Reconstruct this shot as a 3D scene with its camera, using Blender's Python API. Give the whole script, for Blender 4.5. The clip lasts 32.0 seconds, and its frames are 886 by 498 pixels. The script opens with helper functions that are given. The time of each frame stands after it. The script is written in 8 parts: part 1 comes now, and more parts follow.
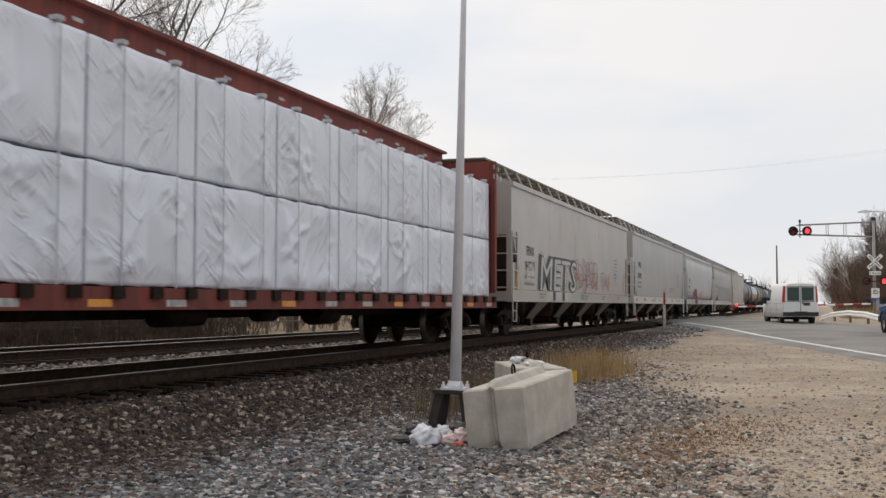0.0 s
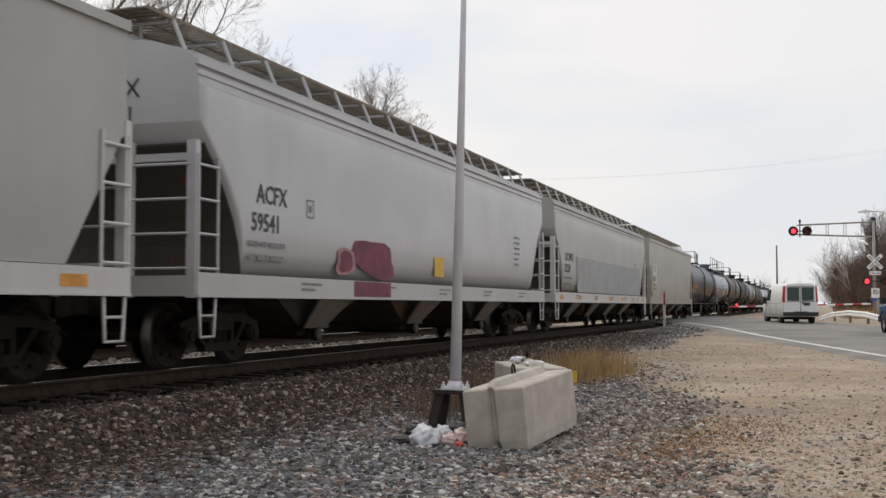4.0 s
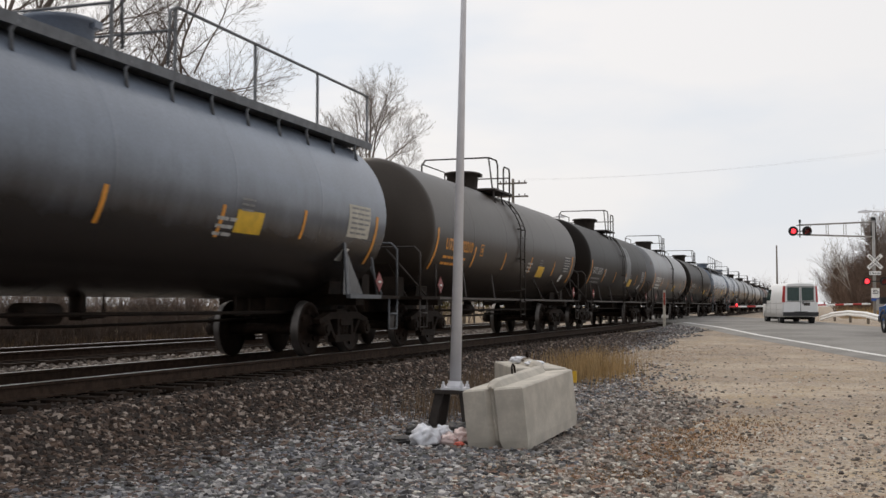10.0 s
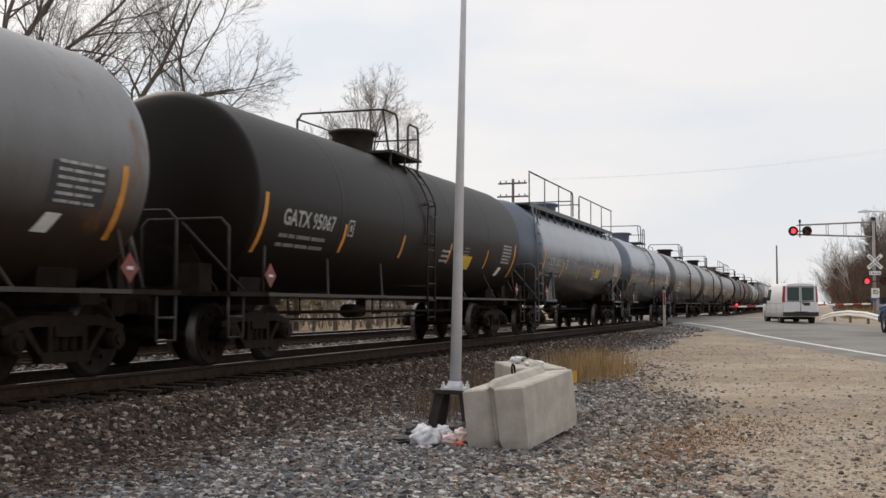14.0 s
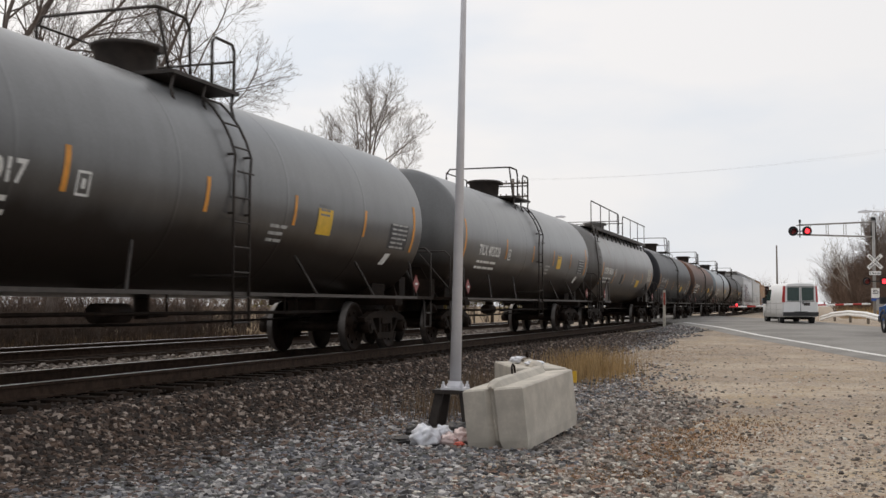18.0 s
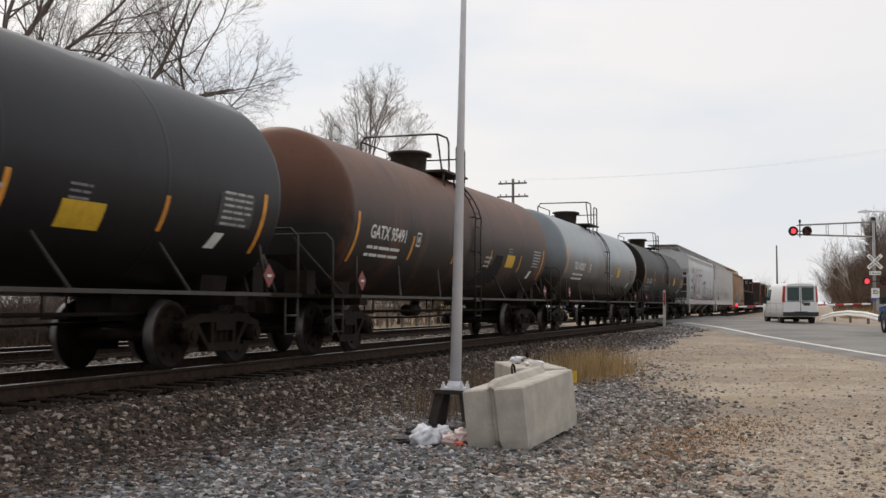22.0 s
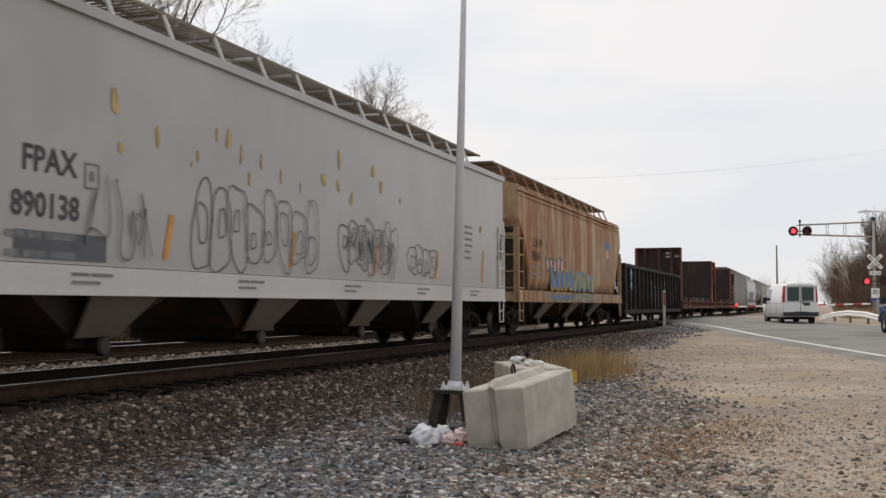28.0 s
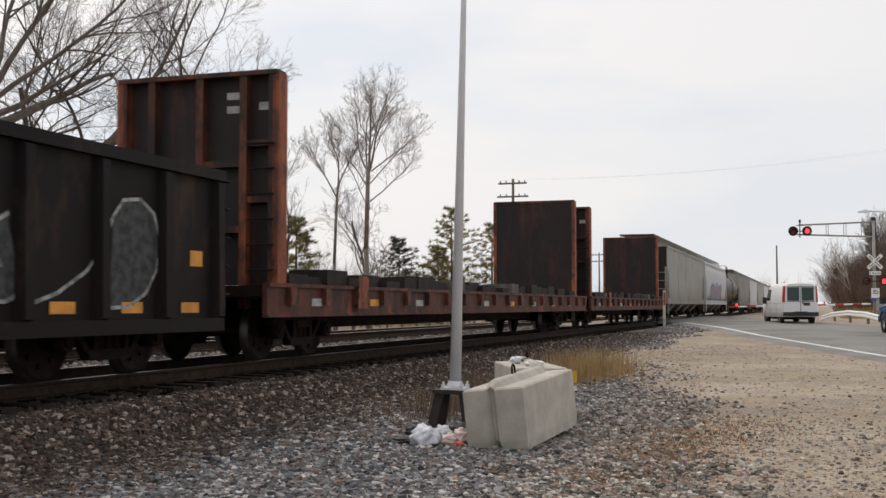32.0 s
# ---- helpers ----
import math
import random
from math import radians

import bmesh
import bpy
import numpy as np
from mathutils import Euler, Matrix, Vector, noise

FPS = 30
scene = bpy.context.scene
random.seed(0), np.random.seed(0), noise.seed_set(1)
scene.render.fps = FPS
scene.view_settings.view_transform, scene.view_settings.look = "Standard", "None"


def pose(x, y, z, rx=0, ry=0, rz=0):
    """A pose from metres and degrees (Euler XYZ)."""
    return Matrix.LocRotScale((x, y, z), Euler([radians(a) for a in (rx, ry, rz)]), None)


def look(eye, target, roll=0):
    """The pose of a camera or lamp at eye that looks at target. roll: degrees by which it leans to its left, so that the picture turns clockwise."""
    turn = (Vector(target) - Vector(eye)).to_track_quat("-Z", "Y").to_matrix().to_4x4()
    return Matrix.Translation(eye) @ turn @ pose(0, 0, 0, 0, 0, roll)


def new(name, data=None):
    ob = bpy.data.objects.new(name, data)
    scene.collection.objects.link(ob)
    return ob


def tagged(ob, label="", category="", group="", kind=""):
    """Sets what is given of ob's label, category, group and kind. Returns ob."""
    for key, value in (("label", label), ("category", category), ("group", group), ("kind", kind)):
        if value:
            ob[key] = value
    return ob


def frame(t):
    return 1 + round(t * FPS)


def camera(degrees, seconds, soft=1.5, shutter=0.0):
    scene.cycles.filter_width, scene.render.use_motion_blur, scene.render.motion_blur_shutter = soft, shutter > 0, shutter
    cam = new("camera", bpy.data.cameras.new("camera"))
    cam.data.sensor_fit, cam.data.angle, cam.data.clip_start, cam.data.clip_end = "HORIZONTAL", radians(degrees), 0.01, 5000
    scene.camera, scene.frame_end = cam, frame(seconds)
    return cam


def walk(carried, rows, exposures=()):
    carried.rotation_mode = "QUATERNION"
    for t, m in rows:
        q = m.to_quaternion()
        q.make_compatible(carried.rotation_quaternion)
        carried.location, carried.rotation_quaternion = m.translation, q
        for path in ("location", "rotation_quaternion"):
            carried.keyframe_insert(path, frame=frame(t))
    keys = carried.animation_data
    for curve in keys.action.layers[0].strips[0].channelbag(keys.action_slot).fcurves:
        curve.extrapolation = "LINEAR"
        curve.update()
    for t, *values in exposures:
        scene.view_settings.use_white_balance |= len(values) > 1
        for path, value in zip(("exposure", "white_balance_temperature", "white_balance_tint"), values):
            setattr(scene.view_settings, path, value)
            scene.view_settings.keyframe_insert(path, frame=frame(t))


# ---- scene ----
EYE = (0.0, 0.0, 0.8455)
cam = camera(43.27, 32.0, soft=1.5, shutter=0.12)
walk(cam, [(0.0, pose(*EYE, 92.916, 0, 18.3)), (32.0, pose(*EYE, 92.916, 0, 18.3))], [(0.0, 0.0, 6860, 11), (32.0, 0.0, 6860, 11)])

# ---- light: hazy overcast sky, faint high sun behind thin cloud ----
world = bpy.data.worlds.new("sky")
scene.world = world
world.use_nodes = True
wn, wl = world.node_tree.nodes, world.node_tree.links
wn.clear()
w_out = wn.new("ShaderNodeOutputWorld")
w_bg = wn.new("ShaderNodeBackground")
w_sky = wn.new("ShaderNodeTexSky")
w_sky.sky_type = "NISHITA"
w_sky.sun_disc = False
w_sky.sun_elevation = radians(42)
w_sky.sun_rotation = radians(-60)
w_sky.air_density, w_sky.dust_density, w_sky.ozone_density = 1.0, 4.0, 1.0
w_tc = wn.new("ShaderNodeTexCoord")
w_map = wn.new("ShaderNodeMapping")
w_map.inputs["Scale"].default_value = (1.0, 1.0, 3.0)
w_noise = wn.new("ShaderNodeTexNoise")
w_noise.inputs["Scale"].default_value = 2.4
w_noise.inputs["Detail"].default_value = 5.0
w_ramp = wn.new("ShaderNodeValToRGB")
w_ramp.color_ramp.elements[0].position, w_ramp.color_ramp.elements[0].color = 0.40, (0.76, 0.83, 0.93, 1)
w_ramp.color_ramp.elements[1].position, w_ramp.color_ramp.elements[1].color = 0.56, (0.92, 0.93, 0.96, 1)
w_mix = wn.new("ShaderNodeMix")
w_mix.data_type = "RGBA"
w_mix.inputs["Factor"].default_value = 0.85
w_gain = wn.new("ShaderNodeVectorMath")
w_gain.operation = "SCALE"
w_gain.inputs["Scale"].default_value = 0.06
wl.new(w_tc.outputs["Generated"], w_map.inputs["Vector"])
wl.new(w_map.outputs["Vector"], w_noise.inputs["Vector"])
wl.new(w_noise.outputs["Fac"], w_ramp.inputs["Fac"])
wl.new(w_sky.outputs["Color"], w_gain.inputs[0])
wl.new(w_gain.outputs["Vector"], w_mix.inputs["A"])
wl.new(w_ramp.outputs["Color"], w_mix.inputs["B"])
# thin cloud glows brighter towards the hidden sun
SUN_DIR = Vector((-0.55, 0.45, 0.70)).normalized()
w_dot = wn.new("ShaderNodeVectorMath")
w_dot.operation = "DOT_PRODUCT"
w_dot.inputs[1].default_value = SUN_DIR
w_rng = wn.new("ShaderNodeMapRange")
w_rng.inputs["From Min"].default_value, w_rng.inputs["From Max"].default_value = -0.7, 1.0
w_rng.inputs["To Min"].default_value, w_rng.inputs["To Max"].default_value = 0.56, 1.10
w_mul = wn.new("ShaderNodeVectorMath")
w_mul.operation = "SCALE"
wl.new(w_tc.outputs["Generated"], w_dot.inputs[0])
wl.new(w_dot.outputs["Value"], w_rng.inputs["Value"])
w_blue = wn.new("ShaderNodeMix")
w_blue.data_type = "RGBA"
w_blue.inputs["B"].default_value = (0.87, 0.91, 0.97, 1)
w_rb = wn.new("ShaderNodeMapRange")
w_rb.inputs["From Min"].default_value, w_rb.inputs["From Max"].default_value = 0.75, 0.25
w_rb.inputs["To Min"].default_value, w_rb.inputs["To Max"].default_value = 0.0, 0.75
wl.new(w_dot.outputs["Value"], w_rb.inputs["Value"])
wl.new(w_rb.outputs["Result"], w_blue.inputs[0])
wl.new(w_mix.outputs["Result"], w_blue.inputs["A"])
wl.new(w_blue.outputs["Result"], w_mul.inputs[0])
wl.new(w_rng.outputs["Result"], w_mul.inputs["Scale"])
wl.new(w_mul.outputs["Vector"], w_bg.inputs["Color"])
w_bg.inputs["Strength"].default_value = 1.06
wl.new(w_bg.outputs["Background"], w_out.inputs["Surface"])

sun_data = bpy.data.lights.new("sun", "SUN")
sun_data.energy, sun_data.angle, sun_data.color = 1.0, radians(25), (1.0, 0.94, 0.86)
sun = new("sun", sun_data)
sun.matrix_world = look(tuple(SUN_DIR * 90), (0, 0, 0))


# ---- materials ----
def nodes_of(name):
    m = bpy.data.materials.new(name)
    m.use_nodes = True
    n, l = m.node_tree.nodes, m.node_tree.links
    return m, n, l, n["Principled BSDF"]


def mixc(n, l, fac, a, b, mode="MIX"):
    """Mix of two colours (sockets or tuples) by a factor (socket or number)."""
    x = n.new("ShaderNodeMix")
    x.data_type, x.blend_type = "RGBA", mode
    for key, v in (("Factor", fac), ("A", a), ("B", b)):
        s = x.inputs[key] if key != "Factor" else x.inputs[0]
        if isinstance(v, (int, float)):
            s.default_value = v
        elif isinstance(v, tuple):
            s.default_value = (*v[:3], 1)
        else:
            l.new(v, s)
    return x.outputs["Result"]


def noisy(n, l, scale, detail=4.0, stretch=(1, 1, 1), lo=0.4, hi=0.6, coord="Object", rough=0.55):
    tc = n.new("ShaderNodeTexCoord")
    mp = n.new("ShaderNodeMapping")
    mp.inputs["Scale"].default_value = stretch
    t = n.new("ShaderNodeTexNoise")
    t.inputs["Scale"].default_value, t.inputs["Detail"].default_value, t.inputs["Roughness"].default_value = scale, detail, rough
    r = n.new("ShaderNodeMapRange")
    r.inputs["From Min"].default_value, r.inputs["From Max"].default_value = lo, hi
    l.new(tc.outputs[coord], mp.inputs["Vector"])
    l.new(mp.outputs["Vector"], t.inputs["Vector"])
    l.new(t.outputs["Fac"], r.inputs["Value"])
    return r.outputs["Result"]


def bump(n, l, bsdf, height, strength=0.3, distance=0.01):
    b = n.new("ShaderNodeBump")
    b.inputs["Strength"].default_value, b.inputs["Distance"].default_value = strength, distance
    l.new(height, b.inputs["Height"])
    l.new(b.outputs["Normal"], bsdf.inputs["Normal"])


def plain(name, col, rough=0.6, metal=0.0, var=0.15, scale=6.0, bumpy=0.0, emit=0.0):
    """Painted or raw surface with soft blotches at two scales."""
    m, n, l, b = nodes_of(name)
    dark = tuple(c * (1 - var) for c in col)
    lite = tuple(min(1, c * (1 + var)) for c in col)
    c1 = mixc(n, l, noisy(n, l, scale), dark, lite)
    c2 = mixc(n, l, noisy(n, l, scale * 9, 3.0), c1, dark)
    c3 = mixc(n, l, 0.35, c1, c2)
    l.new(c3, b.inputs["Base Color"])
    b.inputs["Roughness"].default_value, b.inputs["Metallic"].default_value = rough, metal
    if bumpy:
        bump(n, l, b, noisy(n, l, scale * 5, 5.0, lo=0.2, hi=0.8), bumpy)
    if emit:
        b.inputs["Emission Color"].default_value = (*col, 1)
        b.inputs["Emission Strength"].default_value = emit
    return m


def car_paint(name, col, grime_shade=(0.05, 0.04, 0.032), grime_shade_amount=0.5, rust=0.0, rough=0.42, streak=0.35, rust_col=(0.16, 0.07, 0.03), low=1.2, high=2.2, spec=0.5, crown=None):
    """Weathered railcar paint: streaks run down the sides, road dirt thrown up from the wheels on the lower parts, rust
    blooms. On tanks the same low dark tone also paints the shade of flank and belly.
    """
    m, n, l, b = nodes_of(name)
    lite = tuple(min(1, c * 1.05) for c in col)
    dark = tuple(c * 0.93 for c in col)
    base = mixc(n, l, noisy(n, l, 0.5, 3.0), dark, lite)
    st = noisy(n, l, 1.0, 4.0, (2.0, 3.5, 0.12), 0.42, 0.75)
    k = n.new("ShaderNodeMath")
    k.operation = "MULTIPLY"
    k.inputs[1].default_value = streak
    l.new(st, k.inputs[0])
    base = mixc(n, l, k.outputs[0], base, tuple(c * 0.55 + g * 0.45 for c, g in zip(col, grime_shade)))
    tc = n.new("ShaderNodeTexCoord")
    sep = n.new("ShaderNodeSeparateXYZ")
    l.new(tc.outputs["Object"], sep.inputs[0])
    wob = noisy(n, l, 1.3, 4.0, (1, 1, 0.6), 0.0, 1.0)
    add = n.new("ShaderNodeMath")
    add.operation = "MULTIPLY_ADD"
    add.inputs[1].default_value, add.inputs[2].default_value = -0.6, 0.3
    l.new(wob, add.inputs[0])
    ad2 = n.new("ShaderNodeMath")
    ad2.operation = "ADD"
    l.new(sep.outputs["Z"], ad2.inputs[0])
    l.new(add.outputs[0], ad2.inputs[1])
    # low dark tone: road dirt, and on tanks the belly's shade as colour
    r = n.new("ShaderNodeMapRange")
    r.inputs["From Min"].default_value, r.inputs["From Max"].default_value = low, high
    r.inputs["To Min"].default_value, r.inputs["To Max"].default_value = grime_shade_amount, 0.0
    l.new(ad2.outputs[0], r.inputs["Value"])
    base = mixc(n, l, r.outputs["Result"], base, grime_shade)
    if rust:
        f = noisy(n, l, 1.1, 7.0, (1, 1, 0.45), 0.62 - rust * 0.35, 0.72 - rust * 0.2, rough=0.7)
        base = mixc(n, l, f, base, rust_col)
    fine = noisy(n, l, 26.0, 3.0, lo=0.3, hi=0.7)
    base = mixc(n, l, mixf(n, l, fine, 0.14), base, grime_shade)
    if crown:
        # pale crown: dust plus the sky's sheen put into the colour, with a ragged edge
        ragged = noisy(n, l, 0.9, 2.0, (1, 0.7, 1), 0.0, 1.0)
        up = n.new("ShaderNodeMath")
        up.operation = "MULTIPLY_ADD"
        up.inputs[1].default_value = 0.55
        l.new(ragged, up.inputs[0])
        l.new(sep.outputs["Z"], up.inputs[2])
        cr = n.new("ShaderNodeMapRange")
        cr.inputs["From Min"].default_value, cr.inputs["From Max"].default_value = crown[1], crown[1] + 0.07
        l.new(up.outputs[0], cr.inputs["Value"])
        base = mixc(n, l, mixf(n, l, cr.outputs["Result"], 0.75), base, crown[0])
    l.new(base, b.inputs["Base Color"])
    b.inputs["Roughness"].default_value = rough
    b.inputs["Specular IOR Level"].default_value = spec
    bump(n, l, b, noisy(n, l, 1.6, 3.0, lo=0.2, hi=0.8), 0.25, 0.012)
    return m


def rust_streaks(name, pale, rust, deep):
    """A hopper whose paint has washed off in long streaks of rust."""
    m, n, l, b = nodes_of(name)
    s1 = noisy(n, l, 1.0, 6.0, (1.0, 2.2, 0.16), 0.42, 0.58)
    c = mixc(n, l, s1, pale, rust)
    s2 = noisy(n, l, 1.0, 4.0, (1.5, 7.0, 0.14), 0.50, 0.70)
    c = mixc(n, l, mixf(n, l, s2, 0.75), c, deep)
    s3 = noisy(n, l, 1.0, 4.0, (1.5, 5.0, 0.2), 0.60, 0.74)
    c = mixc(n, l, mixf(n, l, s3, 0.7), c, tuple(min(1, k * 1.35) for k in pale))
    s4 = noisy(n, l, 0.9, 8.0, (1, 1, 0.7), 0.47, 0.62, rough=0.7)
    c = mixc(n, l, mixf(n, l, s4, 0.55), c, tuple((p + q) / 2 for p, q in zip(rust, deep)))
    s5 = noisy(n, l, 3.5, 8.0, (1, 1, 0.5), 0.52, 0.68, rough=0.75)
    c = mixc(n, l, mixf(n, l, s5, 0.45), c, tuple(min(1, k * 1.2) for k in pale))
    l.new(c, b.inputs["Base Color"])
    b.inputs["Roughness"].default_value = 0.75
    bump(n, l, b, noisy(n, l, 4.0, 4.0, lo=0.2, hi=0.8), 0.3, 0.01)
    return m


def scorched(name, dark, red, bright, lo=0.42, hi=0.60):
    """Old red paint burnt dark by rust: ragged blotches of dark scale, streaks of worn orange-red left between them."""
    m, n, l, b = nodes_of(name)
    c = mixc(n, l, noisy(n, l, 1.0, 7.0, (1.3, 1.3, 0.55), lo, hi, rough=0.68), dark, red)
    s2 = noisy(n, l, 1.0, 5.0, (3.0, 3.0, 0.4), 0.52, 0.70)
    c = mixc(n, l, mixf(n, l, s2, 0.8), c, bright)
    s3 = noisy(n, l, 5.0, 6.0, (1, 1, 0.6), 0.48, 0.62, rough=0.7)
    c = mixc(n, l, mixf(n, l, s3, 0.75), c, dark)
    l.new(c, b.inputs["Base Color"])
    b.inputs["Roughness"].default_value = 0.72
    bump(n, l, b, noisy(n, l, 6.0, 5.0, lo=0.2, hi=0.8), 0.4, 0.012)
    return m


def mixf(n, l, socket, k):
    m = n.new("ShaderNodeMath")
    m.operation = "MULTIPLY"
    m.inputs[1].default_value = k
    l.new(socket, m.inputs[0])
    return m.outputs[0]


def speckled(name, cols, rough=0.9, coord_scale=1.0, island=True):
    """Loose stones: each island takes its own tone."""
    m, n, l, b = nodes_of(name)
    g = n.new("ShaderNodeNewGeometry")
    ramp = n.new("ShaderNodeValToRGB")
    e = ramp.color_ramp.elements
    while len(e) < len(cols):
        e.new(0.5)
    for k, c in enumerate(cols):
        e[k].position, e[k].color = k / len(cols), (*c, 1)
    ramp.color_ramp.interpolation = "CONSTANT"
    l.new(g.outputs["Random Per Island"], ramp.inputs["Fac"])
    c2 = mixc(n, l, noisy(n, l, 30.0, 3.0), ramp.outputs["Color"], (0.10, 0.085, 0.075))
    l.new(mixc(n, l, 0.35, ramp.outputs["Color"], c2), b.inputs["Base Color"])
    b.inputs["Roughness"].default_value = rough
    return m


M_STEEL = plain("dark_steel", (0.017, 0.0105, 0.0072), 0.75, 0.0, 0.35, 5.0, 0.2)
M_RAIL = plain("rail_steel", (0.042, 0.026, 0.018), 0.8, 0.0, 0.3, 9.0, 0.2)
M_RAILTOP = plain("worn_rail", (0.42, 0.40, 0.38), 0.28, 0.9, 0.1, 3.0)
M_WHEEL = plain("wheel_steel", (0.020, 0.012, 0.0085), 0.7, 0.1, 0.35, 7.0, 0.1)
M_TREAD = plain("dull_tread", (0.11, 0.10, 0.095), 0.42, 0.7, 0.2)
M_TIE = plain("creosote_tie", (0.028, 0.019, 0.014), 0.9, 0.0, 0.4, 4.0, 0.5)
for m_dull in (M_STEEL, M_RAIL, M_WHEEL, M_TIE):
    m_dull.node_tree.nodes["Principled BSDF"].inputs["Specular IOR Level"].default_value = 0.15
M_CONC = plain("pale_concrete", (0.50, 0.46, 0.40), 0.85, 0.0, 0.13, 3.5, 0.12)
M_GALV = plain("galvanised_pole", (0.74, 0.74, 0.78), 0.5, 0.0, 0.05, 4.0)
M_WHITE = plain("white_decal", (0.75, 0.75, 0.73), 0.6, 0.0, 0.08, 8.0)
M_DIMWHITE = plain("worn_white_decal", (0.42, 0.42, 0.41), 0.65, 0.0, 0.25, 8.0)
M_BLACKD = plain("black_decal", (0.05, 0.05, 0.055), 0.6, 0.0, 0.15, 8.0)
M_GREYD = plain("grey_decal", (0.22, 0.22, 0.22), 0.6, 0.0, 0.2, 8.0)
M_ORANGE = plain("orange_reflective_strip", (0.72, 0.30, 0.035), 0.5, 0.0, 0.15, 5.0)
M_YELLOW = plain("yellow_placard", (0.72, 0.44, 0.03), 0.5, 0.0, 0.12, 5.0)
M_PINKRED = plain("red_placard", (0.24, 0.045, 0.040), 0.5, 0.0, 0.15, 5.0)


# ---- mesh helpers ----
def BM():
    return bmesh.new()


def faces_from(bm, verts, faces):
    vs = [bm.verts.new(v) for v in verts]
    for f in faces:
        try:
            bm.faces.new([vs[i] for i in f])
        except ValueError:
            pass
    return vs


BOXF = [(0, 3, 2, 1), (4, 5, 6, 7), (0, 1, 5, 4), (1, 2, 6, 5), (2, 3, 7, 6), (3, 0, 4, 7)]


def box(bm, x0, y0, z0, x1, y1, z1, m=None):
    vs = [(x0, y0, z0), (x1, y0, z0), (x1, y1, z0), (x0, y1, z0), (x0, y0, z1), (x1, y0, z1), (x1, y1, z1), (x0, y1, z1)]
    if m is not None:
        vs = [tuple(m @ Vector(v)) for v in vs]
    return faces_from(bm, vs, BOXF)


def boxc(bm, c, s, m=None):
    return box(bm, c[0] - s[0] / 2, c[1] - s[1] / 2, c[2] - s[2] / 2, c[0] + s[0] / 2, c[1] + s[1] / 2, c[2] + s[2] / 2, m)


def tube(bm, p0, p1, r, seg=8, r1=None, caps=True):
    p0, p1 = Vector(p0), Vector(p1)
    d = p1 - p0
    if d.length < 1e-6:
        return
    q = d.to_track_quat("Z", "Y")
    r1 = r if r1 is None else r1
    a = [bm.verts.new(p0 + q @ Vector((r * math.cos(2 * math.pi * k / seg), r * math.sin(2 * math.pi * k / seg), 0))) for k in range(seg)]
    b = [bm.verts.new(p1 + q @ Vector((r1 * math.cos(2 * math.pi * k / seg), r1 * math.sin(2 * math.pi * k / seg), 0))) for k in range(seg)]
    for k in range(seg):
        f = bm.faces.new((a[k], a[(k + 1) % seg], b[(k + 1) % seg], b[k]))
        f.smooth = seg > 6
    if caps:
        bm.faces.new(a[::-1])
        bm.faces.new(b)


def pipe(bm, pts, r, seg=6):
    """A bent bar: one unbroken sweep along the points."""
    P = [Vector(p) for p in pts]
    u = None
    rings = []
    for i, p in enumerate(P):
        d = ((P[i] - P[i - 1]).normalized() if i else Vector()) + ((P[i + 1] - P[i]).normalized() if i + 1 < len(P) else Vector())
        d = d.normalized() if d.length > 1e-6 else Vector((0, 0, 1))
        if u is None:
            u = d.cross(Vector((0.31, 0.17, 0.93)) if abs(d.z) < 0.9 else Vector((0.94, 0.1, 0.2)))
        u = (u - d * u.dot(d)).normalized()
        v = d.cross(u)
        rings.append([bm.verts.new(p + (u * math.cos(2 * math.pi * k / seg) + v * math.sin(2 * math.pi * k / seg)) * r) for k in range(seg)])
    for A, B in zip(rings, rings[1:]):
        for k in range(seg):
            bm.faces.new((A[k], A[(k + 1) % seg], B[(k + 1) % seg], B[k])).smooth = seg > 5
    bm.faces.new(rings[0][::-1])
    bm.faces.new(rings[-1])


def revolve(bm, profile, axis="Y", seg=32, smooth=True, centre=(0, 0, 0)):
    """profile: (along, radius) pairs."""
    rings = []
    for a, r in profile:
        ring = []
        if r < 1e-5:
            ring = [bm.verts.new(turn_to(axis, a, 0, 0, centre))]
        else:
            for k in range(seg):
                t = 2 * math.pi * k / seg
                ring.append(bm.verts.new(turn_to(axis, a, r * math.cos(t), r * math.sin(t), centre)))
        rings.append(ring)
    for A, B in zip(rings, rings[1:]):
        for k in range(seg):
            if len(A) == 1 and len(B) == 1:
                continue
            if len(A) == 1:
                f = bm.faces.new((A[0], B[(k + 1) % seg], B[k]))
            elif len(B) == 1:
                f = bm.faces.new((A[k], A[(k + 1) % seg], B[0]))
            else:
                f = bm.faces.new((A[k], A[(k + 1) % seg], B[(k + 1) % seg], B[k]))
            f.smooth = smooth


def turn_to(axis, a, u, v, c):
    if axis == "Y":
        return (c[0] + u, c[1] + a, c[2] + v)
    if axis == "X":
        return (c[0] + a, c[1] + u, c[2] + v)
    return (c[0] + u, c[1] + v, c[2] + a)


def loft(bm, sections, closed=True, caps=True, smooth=False):
    """sections: lists of equally many points."""
    rows = [[bm.verts.new(p) for p in s] for s in sections]
    n = len(rows[0])
    for A, B in zip(rows, rows[1:]):
        for k in range(n if closed else n - 1):
            f = bm.faces.new((A[k], A[(k + 1) % n], B[(k + 1) % n], B[k]))
            f.smooth = smooth
    if caps:
        bm.faces.new(rows[0][::-1])
        bm.faces.new(rows[-1])


def done(bm, name):
    bmesh.ops.recalc_face_normals(bm, faces=bm.faces)
    me = bpy.data.meshes.new(name)
    bm.to_mesh(me)
    bm.free()
    return me


